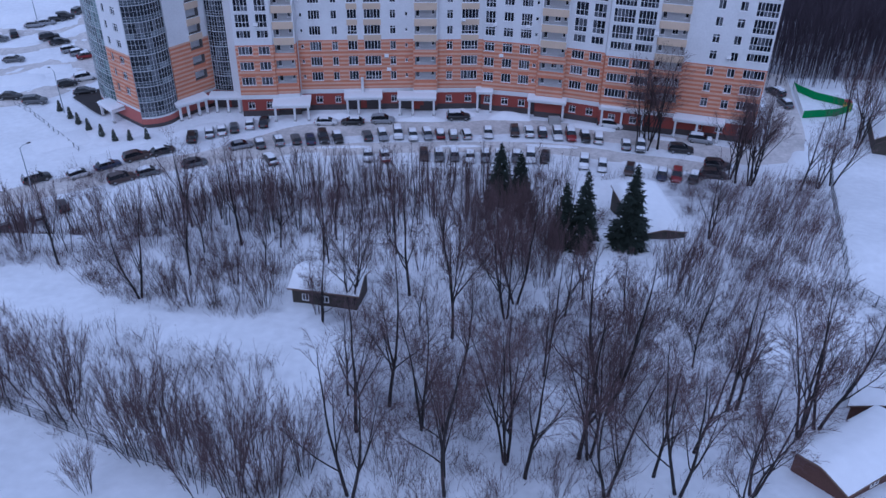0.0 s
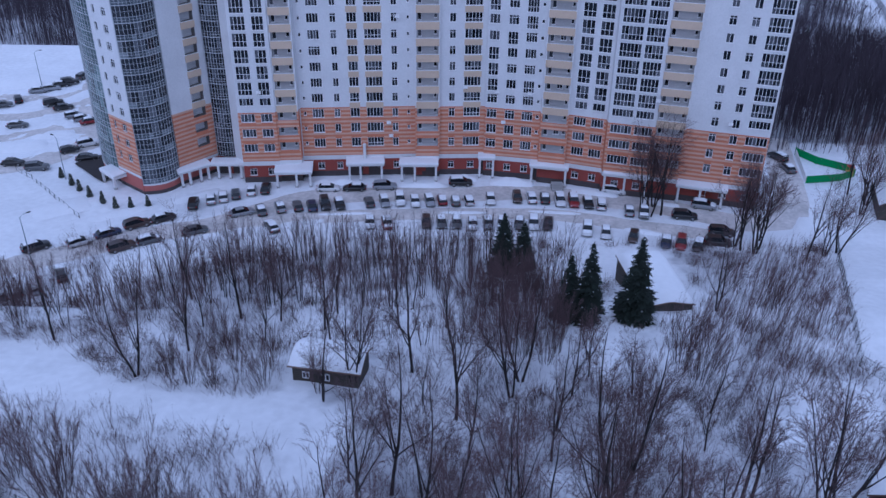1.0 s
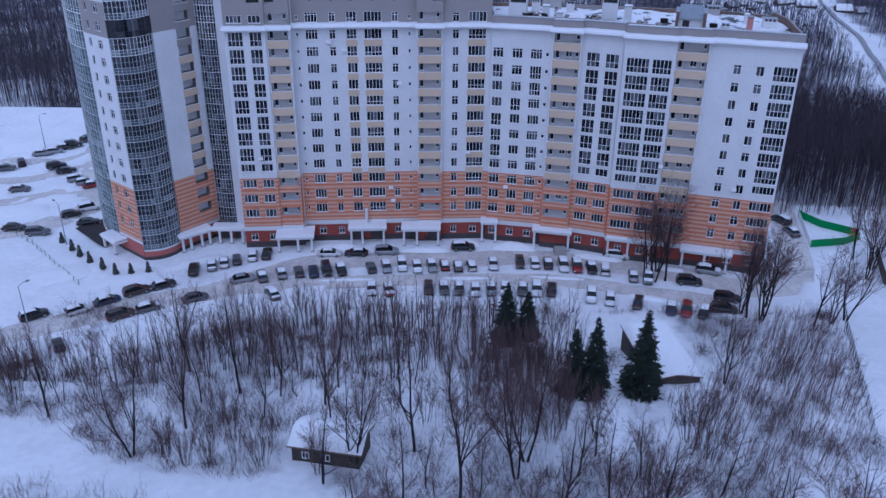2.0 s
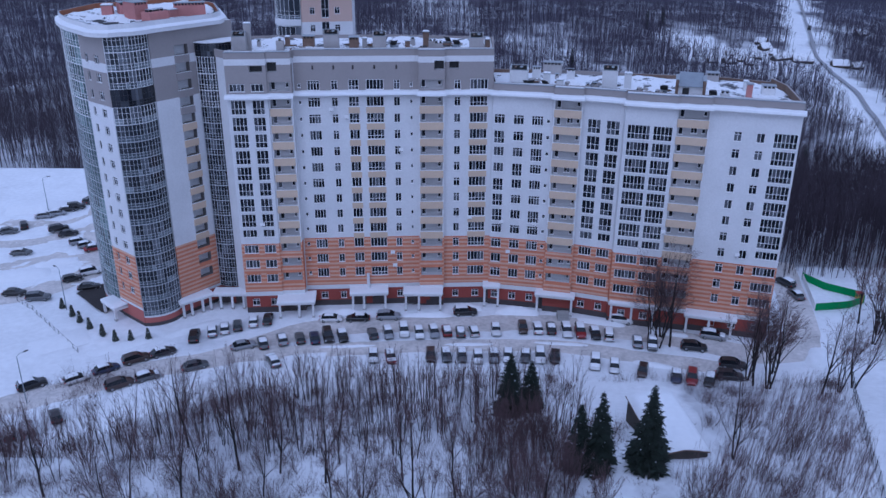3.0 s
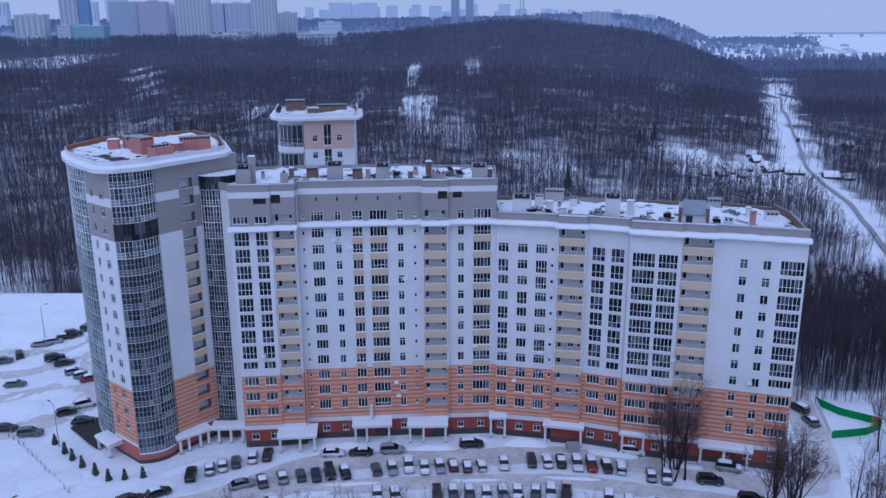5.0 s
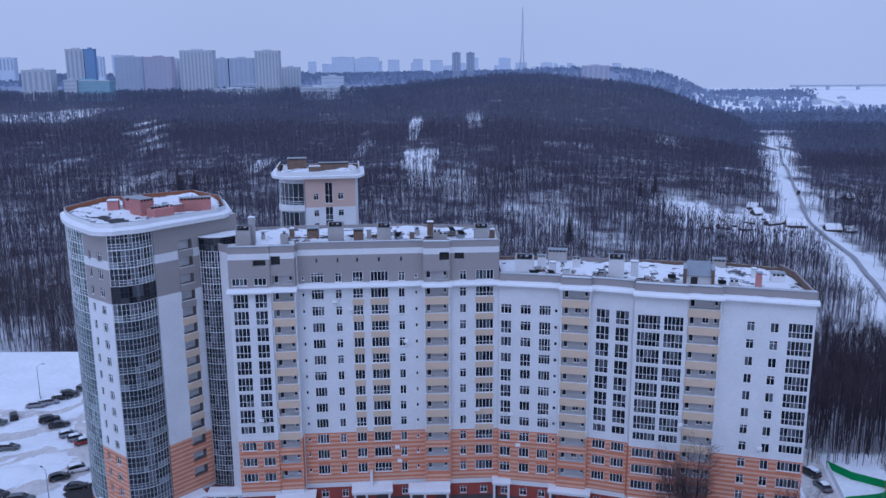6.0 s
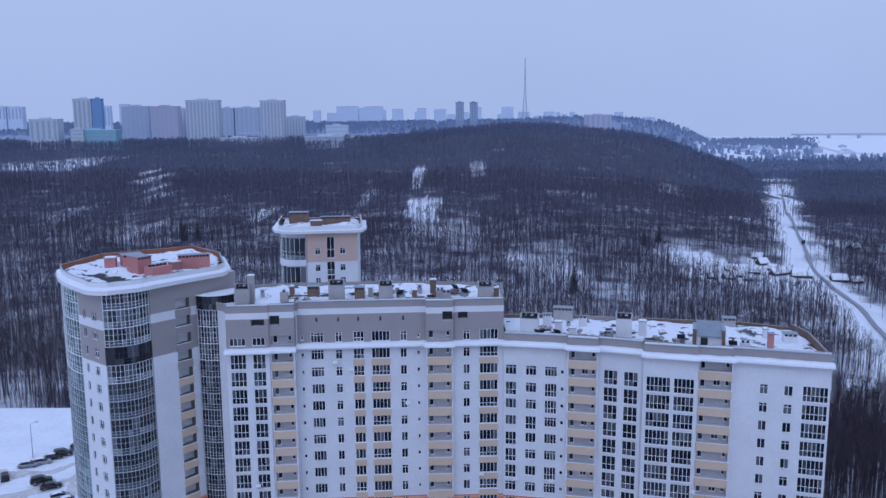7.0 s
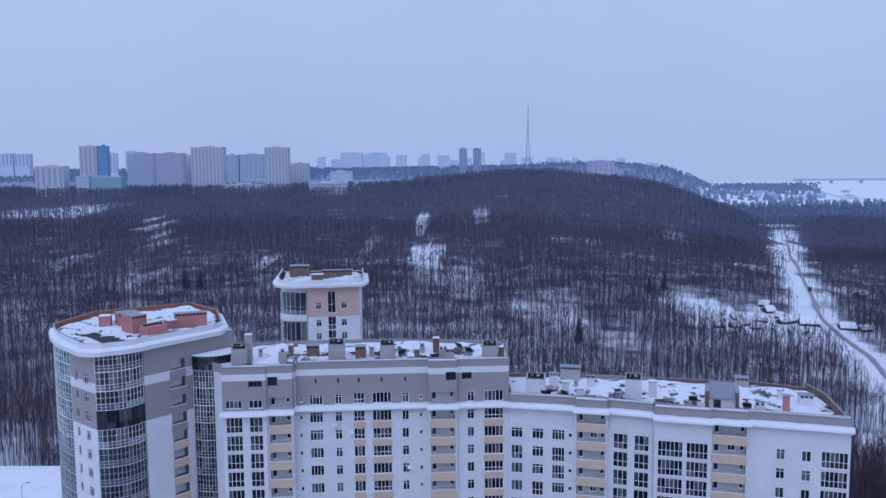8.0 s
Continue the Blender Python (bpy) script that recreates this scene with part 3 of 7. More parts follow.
def edge_distance(p, poly):
    q, best = Vector(p), 1e9
    for a, b in zip(poly, poly[1:] + poly[:1]):
        a, b = Vector(a), Vector(b)
        t = max(0, min(1, (q - a).dot(b - a) / (b - a).length_squared))
        best = min(best, (q - a - t * (b - a)).length)
    return best


def roof_snow(poly, z, seed, parent, bare=(), step=0.7):
    """Snow on a flat roof, drifted and blown bare in patches."""
    xs = np.arange(min(p[0] for p in poly), max(p[0] for p in poly), step)
    ys = np.arange(min(p[1] for p in poly), max(p[1] for p in poly), step)
    me = Mesh()
    index = {}
    k = me.slot(ROOF_DRIFT)

    def vert(i, j):
        if (i, j) not in index:
            x, y = xs[i], ys[j]
            h = 0.30 + 0.75 * noise.noise(Vector((x * 0.16, y * 0.16, seed))) + 0.3 * noise.noise(Vector((x * 0.5, y * 0.5, seed + 3)))
            e = edge_distance((x, y), poly)
            h = h * min(1, e / 1.0) + 0.12
            for bx, by, br in bare:
                if math.hypot(x - bx, y - by) < br * (1 + 0.5 * noise.noise(Vector((x * 0.7, y * 0.7, seed + 9)))):
                    h = -9
            index[i, j] = len(me.v)
            me.v.append((x, y, z - 0.25 + (-0.35 if h < -5 else max(-0.1, min(h, 1.0)))))
        return index[i, j]

    for i in range(len(xs) - 1):
        for j in range(len(ys) - 1):
            c = [(xs[a], ys[b]) for a in (i, i + 1) for b in (j, j + 1)]
            if all(inside(p, poly) for p in c):
                me.f.append((vert(i, j), vert(i + 1, j), vert(i + 1, j + 1), vert(i, j + 1)))
                me.m.append(k)
    return part("roof_snow", me.data("roof_snow", True), parent, "drifted snow with bare patches")


roof_snow(b1_poly, 47.2, 1, block, ((-36, 121, 2.2), (-29, 123.5, 1.8), (-20, 124, 1.6), (-3, 125, 2.2), (3, 126, 1.8), (-11, 124.5, 1.5)))
roof_snow(b2_poly, 41.1, 2, block, ((15.5, 123.5, 2.0), (20.5, 124, 2.2), (26, 121, 2.4), (36.5, 117, 2.2), (46.5, 114, 1.8), (31, 120, 1.5)))


def shaft(x, y, w, d, z, h, wall, parent, cap="sheet", turn=0.0, name="vent_shaft"):
    """A brick or rendered roof shaft with openings under its cover."""
    m = Matrix.Translation((x, y, z)) @ Matrix.Rotation(turn, 4, "Z")
    a, b = w / 2, d / 2
    me = Mesh()
    me.box((-a, -b, -0.4), (a, b, h), wall, m)
    ob = part(name, me, parent)
    lid = Mesh()
    if cap == "open":
        # an open well: a rim of upstands with planks and snow left across it
        for q0, q1 in (((-a, -b), (a, -b + 0.16)), ((-a, b - 0.16), (a, b)), ((-a, -b + 0.16), (-a + 0.16, b - 0.16)), ((a - 0.16, -b + 0.16), (a, b - 0.16))):
            up = 0.1 if q1[1] < 0 and q1[0] - q0[0] > 0.5 else 0.75
            lid.box((*q0, h), (*q1, h + up), wall, m)
            lid.box((q0[0] - 0.04, q0[1] - 0.04, h + up), (q1[0] + 0.04, q1[1] + 0.04, h + up + 0.07), ZINC, m)
        # dark back lining and floor paint in the shade down the well
        lid.box((-a + 0.17, b - 0.24, h + 0.06), (a - 0.17, b - 0.17, h + 0.7), METAL_DARK, m)
        lid.box((-a + 0.16, -b + 0.16, h + 0.01), (a - 0.16, b - 0.16, h + 0.06), METAL_DARK, m)
        lid.box((-a * 0.5, -b + 0.1, h + 0.5), (-a * 0.5 + 0.3, b - 0.1, h + 0.58), BROWN, m)
        lid.box((a * 0.1, -b + 0.1, h + 0.55), (a * 0.1 + 0.5, b - 0.1, h + 0.62), ZINC, m)
    elif cap == "slots":
        n = max(3, int(w / 0.6))
        for i in range(n + 1):
            s = -a + (w - 0.18) * i / n
            lid.box((s, -b + 0.02, h), (s + 0.18, b - 0.02, h + 0.4), wall, m)
        lid.box((-a + 0.1, -b + 0.2, h), (a - 0.1, b - 0.2, h + 0.38), ROOF_FELT, m)
        lid.box((-a - 0.12, -b - 0.12, h + 0.4), (a + 0.12, b + 0.12, h + 0.5), ZINC, m)
    elif cap == "pots":
        n = max(1, int(w / 0.7))
        for i in range(n):
            s = -a + w * (i + 0.5) / n
            lid.box((s - 0.2, -0.2, h), (s + 0.2, 0.2, h + 0.3), METAL_DARK, m)
            lid.box((s - 0.32, -0.32, h + 0.42), (s + 0.32, 0.32, h + 0.48), ZINC, m, 0.1)
            lid.tube(tuple(m @ Vector((s, 0, h + 0.3))), tuple(m @ Vector((s, 0, h + 0.43))), 0.04, 0.04, 5, METAL_DARK)
    else:
        lid.box((-a - 0.12, -b - 0.12, h), (a + 0.12, b + 0.12, h + 0.1), ZINC if cap == "sheet" else SNOW_ROOF, m)
        lid.box((-a - 0.04, -b - 0.04, h + 0.1), (a + 0.04, b + 0.04, h + 0.24), SNOW_ROOF, m, 0.1)
    local_part("cover", lid, ob)
    return ob


HIGH_ROOF = [
    (-37.1, 121.4, 2.4, 3, "open", "g"),
    (-35.9, 122.7, 1.1, 5, "sheet", "g"),
    (-30.5, 123.8, 1.3, 1.9, "pots", "g"),
    (-30.3, 130, 0.8, 1.6, "sheet", "b"),
    (-25.9, 127, 2, 1.9, "slots", "b"),
    (-21.5, 124.9, 2.7, 2.9, "open", "g"),
    (-17.6, 126.1, 1.7, 1.9, "slots", "b"),
    (-15.9, 128.1, 0.8, 1.7, "sheet", "g"),
    (-13, 125.9, 2.4, 2.5, "open", "g"),
    (-8, 126.5, 0.9, 1.6, "sheet", "b"),
    (-4.8, 130.6, 1.1, 2.6, "sheet", "b"),
    (-3.5, 126.3, 1.4, 1.6, "pots", "g"),
    (-2.4, 125.3, 1.5, 1.4, "pots", "g"),
    (4.4, 125.5, 2.5, 2.4, "open", "g"),
    (6.4, 125.7, 0.8, 2.1, "sheet", "b"),
]
LOW_ROOF = [
    (12.2, 125.1, 3.2, 2.9, "open", "w"),
    (15.8, 129.6, 1.5, 2.2, "slots", "w"),
    (19.3, 134.4, 3.5, 2.2, "slots", "g"),
    (17.1, 124.1, 1.2, 2.5, "sheet", "w"),
    (19.5, 123.8, 1.2, 1.4, "sheet", "w"),
    (21.8, 127, 1.4, 2.4, "pots", "w"),
    (28.1, 122.2, 2.7, 3.5, "open", "w"),
    (31.6, 123.5, 1.3, 2.7, "sheet", "w"),
    (48.4, 129.3, 2.2, 1.4, "slots", "g"),
    (46.4, 114.8, 1.5, 1.2, "pots", "w"),
    (51.9, 121, 0.8, 1.9, "sheet", "w"),
    (50.4, 114.6, 0.9, 2.4, "slots", "p"),
    (55, 118.4, 2.2, 1.4, "slots", "w"),
]
GREYISH = material("grey_render", (0.40, 0.38, 0.37), 0.9, 0.15, 0.6, 6.0)
for i, (x, y, w, h, cap, wall) in enumerate(HIGH_ROOF):
    shaft(x, y + 0.6, w, 1.7 if w > 1.6 else 1.0, 47.0, h, {"g": GREYISH, "b": BROWN, "w": WHITE}[wall], block, cap, 0.05)
for i, (x, y, w, h, cap, wall) in enumerate(LOW_ROOF):
    shaft(x, y + 0.6, w, 1.8 if w > 1.6 else 1.0, 40.9, h, {"g": GREYISH, "b": BROWN, "w": WHITE, "p": PINK}[wall], block, cap, -0.2)
# a stair house with brown flank walls under a sloping metal sheet
sm = Matrix.Translation((40.8, 116.6, 40.9)) @ Matrix.Rotation(-0.26, 4, "Z")
sh = Mesh()
sh.box((-2.0, -1.0, -0.4), (2.0, 3.0, 2.3), WHITE, sm)
stair_house = part("stair_house", sh, block, "rendered stair house with a sloping metal roof")
for s in (-2.5, 2.0):
    fl = Mesh()
    fl.box((s, -1.3, -0.4), (s + 0.5, 3.2, 3.3), BROWN, sm)
    fl.box((s - 0.06, -1.36, 3.3), (s + 0.56, 3.26, 3.4), ZINC, sm)
    local_part("flank_wall", fl, stair_house)
sr = Mesh()
pts = [sm @ Vector(q) for q in ((-1.98, -1.5, 2.35), (1.98, -1.5, 2.35), (1.98, 3.1, 3.9), (-1.98, 3.1, 3.9))]
sr.face([tuple(q) for q in pts], ZINC)
sr.face([tuple(q - Vector((0, 0, 0.12))) for q in pts][::-1], ZINC)
sr.face([tuple(q) for q in (pts[1], pts[0], pts[0] - Vector((0, 0, 0.12)), pts[1] - Vector((0, 0, 0.12)))], ZINC)
local_part("sheet_roof", sr, stair_house)
sd = Mesh()
sd.box((-1.3, -1.06, -0.1), (-0.2, -0.99, 1.95), METAL_DARK, sm)
local_part("door", sd, stair_house)
# the clutter of the roofs: vents, planks, felt rolls and hatches
CLUTTER = {}
crng = random.Random(17)


def roof_vent(ob):
    b = Mesh()
    b.box((-0.35, -0.35, -0.3), (0.35, 0.35, 1.05), GREYISH)
    local_part("base", b, ob)
    c = Mesh()
    c.box((-0.2, -0.2, 1.05), (0.2, 0.2, 1.35), METAL_DARK)
    c.box((-0.45, -0.45, 1.35), (0.45, 0.45, 1.45), ZINC, None, 0.06)
    local_part("cap", c, ob, "zinc rain cap")


def timber_pile(ob):
    for k in range(7):
        b = Mesh()
        m = Matrix.Rotation(0.12 * math.sin(k * 2.7), 4, "Z")
        b.box((-1.5 + 0.1 * (k % 3), -0.5 + 0.26 * (k % 4), 0.05 + 0.12 * (k // 4)), (1.4 - 0.15 * (k % 2), -0.28 + 0.26 * (k % 4), 0.15 + 0.12 * (k // 4)), BROWN if k % 3 else METAL_DARK, m)
        local_part("plank", b, ob)


def felt_roll(ob):
    for k in range(3):
        b = Mesh()
        p, q = Vector((-0.55, 0.34 * k - 0.34, 0.16)), Vector((0.5, 0.34 * k - 0.3 + 0.08 * k, 0.16))
        b.tube(tuple(p), tuple(q), 0.16, 0.16, 9, ROOF_FELT)
        b.face([tuple(p + Vector((0, 0.16 * math.cos(u * 0.698), 0.16 * math.sin(u * 0.698)))) for u in range(9)], ROOF_FELT)
        local_part("roll", b, ob)


def metal_hatch(ob):
    b = Mesh()
    b.box((-0.6, -0.5, -0.2), (0.6, 0.5, 0.4), ZINC)
    local_part("curb", b, ob)
    c = Mesh()
    m = Matrix.Translation((0, 0.5, 0.42)) @ Matrix.Rotation(radians(-48), 4, "X")
    c.box((-0.66, -1.1, 0), (0.66, 0.02, 0.07), METAL_DARK, m)
    local_part("lid", c, ob, "dark lid propped open")


def rubble(ob):
    for k in range(6):
        b = Mesh()
        s = 0.16 + 0.14 * ((k * 5) % 3)
        m = Matrix.Translation((1.1 * math.sin(k * 2.3), 0.9 * math.cos(k * 1.7), 0.1)) @ Matrix.Rotation(k * 1.3, 4, "Z") @ Matrix.Rotation(0.3, 4, "X")
        b.box((-s, -s * 0.6, -0.15), (s, s * 0.6, s * 0.8), (ROOF_FELT, GREYISH, BROWN)[k % 3], m, 0.04)
        local_part("lump", b, ob)


MAKERS = {"roof_vent": (roof_vent, "grey rendered roof vent with a metal cap", "vent"), "timber_pile": (timber_pile, "loose weathered planks lying on a snowy roof", "timber"), "felt_roll": (felt_roll, "black rolls of roofing felt on a roof", "roofing felt"), "metal_hatch": (metal_hatch, "zinc roof hatch with its lid propped open", "hatch"), "rubble": (rubble, "broken building rubble lying on a snowy roof", "rubble")}


def clutter(kind, x, y, z, turn):
    m = Matrix.Translation((x, y, z)) @ Matrix.Rotation(turn, 4, "Z")
    if kind in CLUTTER:
        return copy_thing(CLUTTER[kind], m)
    make, label, category = MAKERS[kind]
    ob = thing(kind, m, label, category, "roof clutter")
    make(ob)
    CLUTTER[kind] = ob
    return ob


def strew(poly, z, x0, x1, deep, count, shafts):
    """Strews clutter over the front part of a roof, clear of its shafts."""
    done = 0
    for _ in range(count * 12):
        x = crng.uniform(x0, x1)
        front = min(y for y in np.arange(100, 140, 0.5) if inside((x, y), poly))
        y = front + 1.3 + deep * crng.random() ** 1.4
        if done < count and inside((x, y), poly) and edge_distance((x, y), poly) > 0.9 and all(abs(x - s[0]) > s[2] / 2 + 0.7 or abs(y - s[1] - 0.6) > 1.7 for s in shafts):
            clutter(crng.choice(("roof_vent", "timber_pile", "timber_pile", "felt_roll", "metal_hatch", "rubble", "rubble")), x, y, z, crng.uniform(-0.7, 0.7))
            done += 1


strew(b1_poly, 47.32, -37, 7, 8, 30, HIGH_ROOF)
strew(b2_poly, 41.25, 13, 31, 7, 16, LOW_ROOF)
strew(b2_poly, 41.25, 33, 50, 5, 9, LOW_ROOF + [(40.8, 117, 5, 3, "", "")])
# antenna dishes by the flats
for x, y, z in ((-9.0, 119.9, 30.2), (-18.5, 119.6, 36.2), (-21.2, 119.4, 37.6), (9.5, 120.1, 16.3), (15.5, 118.9, 16.4), (-10.9, 120.2, 9.9), (-10.5, 120.2, 7.2), (50.2, 108.9, 14.8), (10.9, 119.8, 10.4), (-34.3, 116.0, 17.0), (3.6, 120.8, 16.9), (37.4, 110.9, 18.2)):
    ac = Mesh()
    ac.box((-0.4, -0.32, 0), (0.4, 0.02, 0.55), PVC)
    ac.tube((0, -0.33, 0.28), (0, -0.335, 0.28), 0.2, 0.2, 10, METAL_DARK)
    ac.box((-0.3, -0.3, -0.06), (0.3, 0.3, 0), METAL_DARK)
    part("air_conditioner", ac, block, at=Matrix.Translation((x, y, z)))


# ---- glazed tower ----
def arc(p0, p1, bulge, n):
    """Points on a shallow arc from p0 to p1 that bows outwards (to the right of the way back)."""
    a, b = Vector(p0), Vector(p1)
    d = b - a
    out = Vector((d.y, -d.x)).normalized()
    return [tuple(a + d * t + out * bulge * 4 * t * (1 - t)) for t in (i / n for i in range(n + 1))]


def glazed_bay(points, z0, z1, storey, parent, glass=None, dark=(), uprights=2):
    """A curved front of framed glass, a part for each storey."""
    cum = [0.0]
    for a, b in zip(points, points[1:]):
        cum.append(cum[-1] + (Vector(b) - Vector(a)).length)
    total = cum[-1]

    def place(s, y, z):
        s = min(max(s, 0), total)
        i = max(k for k in range(len(cum) - 1) if cum[k] <= s + 1e-6)
        a, b = Vector(points[i]), Vector(points[i + 1])
        d = (b - a)
        t = (s - cum[i]) / d.length
        inward = Vector((-d.y, d.x)).normalized()
        q = a + d * t + inward * y
        return (q.x, q.y, z)

    z, k = z0, 0
    while z < z1 - 0.3:
        top = min(z + storey, z1)
        ss = [(c - 0.035, c + 0.035) for c in cum[1:-1]] + [(0, 0.07), (total - 0.07, total)]
        for a, b in zip(cum, cum[1:]):
            for u in range(1, uprights):
                c = a + (b - a) * u / uprights
                ss.append((c - 0.025, c + 0.025))
        zs = [(z, z + 0.06), (z + 0.5, z + 0.53), (z + 0.98, z + 1.03), (z + 1.95, z + 1.98), (top - 0.06, top)] if top - z > 2.2 else [(z, z + 0.05), (top - 0.06, top)]
        is_dark = k in dark
        fr = bars("storey_glazing", ss, zs, place, 0.1, METAL_DARK if is_dark else PVC if z > 36 else PVC_GREY)
        ob = part("storey_glazing", fr, parent)
        gl = Mesh()
        edges = sorted({0.0, total, *cum[1:-1], *[a + (b - a) * u / uprights for a, b in zip(cum, cum[1:]) for u in range(1, uprights)]})
        for a, b in zip(edges, edges[1:]):
            for c, d in ((z, z + 1.0), (z + 1.0, top)) if top - z > 2.2 else ((z, top),):
                gl.face([place(a, 0.06, c), place(b, 0.06, c), place(b, 0.06, d), place(a, 0.06, d)], GLASS if is_dark else glass or (GLASS_LOW if c == z else GLASS_BAY))
        local_part("glass", gl, ob)
        sl = Mesh()
        for a, b in zip(cum, cum[1:]):
            sl.face([place(a, 0.09, top - 0.02), place(b, 0.09, top - 0.02), place(b, 1.2, top - 0.02), place(a, 1.2, top - 0.02)], GREY_WALL)
        local_part("floor_slab", sl, ob)
        z, k = top, k + 1


tower = thing("apartment_tower", Matrix.Translation((-56, 124, BASE)), "white and taupe tower with curved glazed bays and pink shafts", "apartment building")


def zone_tower(z, s):
    if z < -0.3:
        return PLINTH
    if z < 2.2:
        return RED_T
    if z < 2.75:
        return WHITE
    if z < 13.1:
        return ORANGE
    if z < 40.1:
        return WHITE
    if 45.8 < z < 47.3:
        return WHITE
    return TAUPE


TOP_T = 52.0
tower_row = lambda r: ROW_TOP(r) - 0.45
tcuts = (-0.3, 2.2, 2.75, 13.1, 40.1, 45.8, 47.3)


def tower_wall(p0, p1, cols, rows, loggia=()):
    m, length = axes_of(p0, p1)
    holes, wins, panels = [], [], []
    for a, b, n in cols:
        for r in rows:
            t = tower_row(r)
            holes.append((a, b, t - 1.45, t, 0.22))
            wins.append((a, t - 1.45, b - a, 1.45, n, 0.7 if n == 2 else 0.0, 0.13))
    for a, b in loggia:
        for r in range(2, 17):
            t = tower_row(r) + 0.3
            holes.append((a, b, t - 1.45, t + 0.25, 1.2))
            wins.append((a + 0.25, t - 1.42, 0.85, 1.5, 1, 0.0, 1.15))
            wins.append((a + 1.35, t - 1.0, 1.05, 1.05, 2, 0.0, 1.15))
            if 14 < t:
                panels.append((a - 0.1, b + 0.1, t - 2.75, t - 1.47, BEIGE if t < 39 else TAUPE))
    # inner walls coloured dark in place of the recesses' own shade
    wall_panel(p0, p1, BASE, TOP_T, holes, zone_tower, tcuts, tower, inner=SHADED_WALL)
    stripes(p0, p1, 2.75, 13.1, holes, tower, name="brickwork")
    for s0, z0, w, h, n, tr, depth in wins:
        put_window(tower, m, s0, z0, w, h, n, tr, depth)
    for s0, s1, z0, z1, mat in panels:
        balcony_panel(tower, m, s0, s1, z0, z1, mat)


tower_wall((-62.2, 115.0), (-56.3, 110.2), [(1.4, 2.2, 1), (4.2, 5.6, 2)], range(2, 17))
tower_wall((-50.4, 114.7), (-44.9, 121.4), [], (), [(4.6, 7.3)])
tower_wall((-45.6, 120.7), (-39.8, 128.2), [(1.6, 4.8, 5), (5.2, 8.2, 5)], (16,))
glazed_bay(arc((-56.2, 110.1), (-50.5, 114.6), 1.3, 6), 1.1, 51.7, 3.0, tower, dark=(13,))
glazed_bay(arc((-69.6, 126.0), (-62.3, 115.2), 1.2, 7), 1.1, 51.7, 3.0, tower, GLASS_GREEN)
glazed_bay(arc((-44.8, 121.2), (-38.7, 122.4), 1.2, 6), 2.4, 49.0, 2.95, tower, GLASS, dark=(15,))
bay_roof = Mesh()
bay_roof.prism(arc((-44.9, 121.1), (-38.7, 122.3), 1.25, 6) + [(-39.4, 127.0), (-41.0, 126.0)], 49.0, 49.15, WHITE, SNOW_ROOF)
part("bay_roof", bay_roof, tower)
# drum walls under the bays
for a, b, bulge in (((-56.2, 110.2), (-50.5, 114.7), 1.3), ((-69.6, 126.1), (-62.3, 115.3), 1.2)):
    dm = Mesh()
    pts = arc(a, b, bulge, 8)
    inner = [(b[0] - 0.2, b[1] + 3), (a[0] + 1.5, a[1] + 3)]
    dm.prism(pts + inner, BASE, 0.8, RED_T)
    dm.prism(arc(a, b, bulge + 0.12, 8) + inner, 0.8, 1.1, WHITE)
    dm.prism(arc(a, b, bulge + 0.08, 8) + inner, BASE, BASE + 0.7, PLINTH)
    part("bay_base", dm, tower)
t_poly = [(-69, 127), (-61.6, 116.2), (-56.2, 111.8), (-51.2, 115.6), (-45.6, 122.2), (-40.6, 128.2), (-45, 139), (-53, 147), (-67, 138)]
tb = Mesh()
tb.prism(t_poly, BASE, 52.4, WHITE, ROOF_FELT)
part("tower_body", tb, tower)
eave_poly = arc((-71.2, 127.2), (-62.3, 113.6), 0.8, 6) + arc((-60.2, 111.6), (-54.8, 109.2), 1.0, 4) + arc((-53.6, 110.2), (-49.2, 114.4), 0.7, 4) + [(-40.9, 124.8), (-40.6, 128.6), (-45, 140.5), (-53, 148.5), (-68.5, 139)]
ev = Mesh()
ev.prism(eave_poly, 51.7, 52.35, WHITE, SNOW_ROOF)
part("eave", ev, tower)


def shrunk(poly, d):
    c = Vector((sum(p[0] for p in poly) / len(poly), sum(p[1] for p in poly) / len(poly)))
    return [tuple(c + (Vector(p) - c) * (1 - d / (Vector(p) - c).length)) for p in poly]


pp = Mesh()
ring_o, ring_i, ring_e = shrunk(eave_poly, 1.1), shrunk(eave_poly, 1.45), shrunk(eave_poly, 0.05)
n = len(eave_poly)
for i in range(n):
    j = (i + 1) % n
    A, Bq, C, D = ring_o[i], ring_o[j], ring_i[j], ring_i[i]
    pp.face([(*A, 52.3), (*Bq, 52.3), (*Bq, 53.5), (*A, 53.5)], WHITE)
    pp.face([(*A, 53.5), (*Bq, 53.5), (*C, 53.5), (*D, 53.5)], ZINC)
    pp.face([(*C, 52.3), (*D, 52.3), (*D, 53.5), (*C, 53.5)], RUST)
part("parapet", pp, tower, "white parapet, rust-red inside")
es = Mesh()
for i in range(n):
    j = (i + 1) % n
    es.face([(*ring_e[i], 52.37), (*ring_e[j], 52.37), (*shrunk(eave_poly, 0.5)[j], 52.62), (*shrunk(eave_poly, 0.5)[i], 52.62)], SNOW_ROOF)
    es.face([(*shrunk(eave_poly, 0.5)[i], 52.62), (*shrunk(eave_poly, 0.5)[j], 52.62), (*ring_o[j], 52.75), (*ring_o[i], 52.75)], SNOW_ROOF)
part("eave_snow", es, tower, "snow lying on the eave")
roof_snow(shrunk(eave_poly, 1.5), 52.75, 8, tower, ((-61.5, 121.5, 2.2), (-58.5, 119.0, 2.6), (-56.0, 116.8, 2.2), (-52.0, 124.8, 2.6), (-48.5, 127.2, 2.2)))
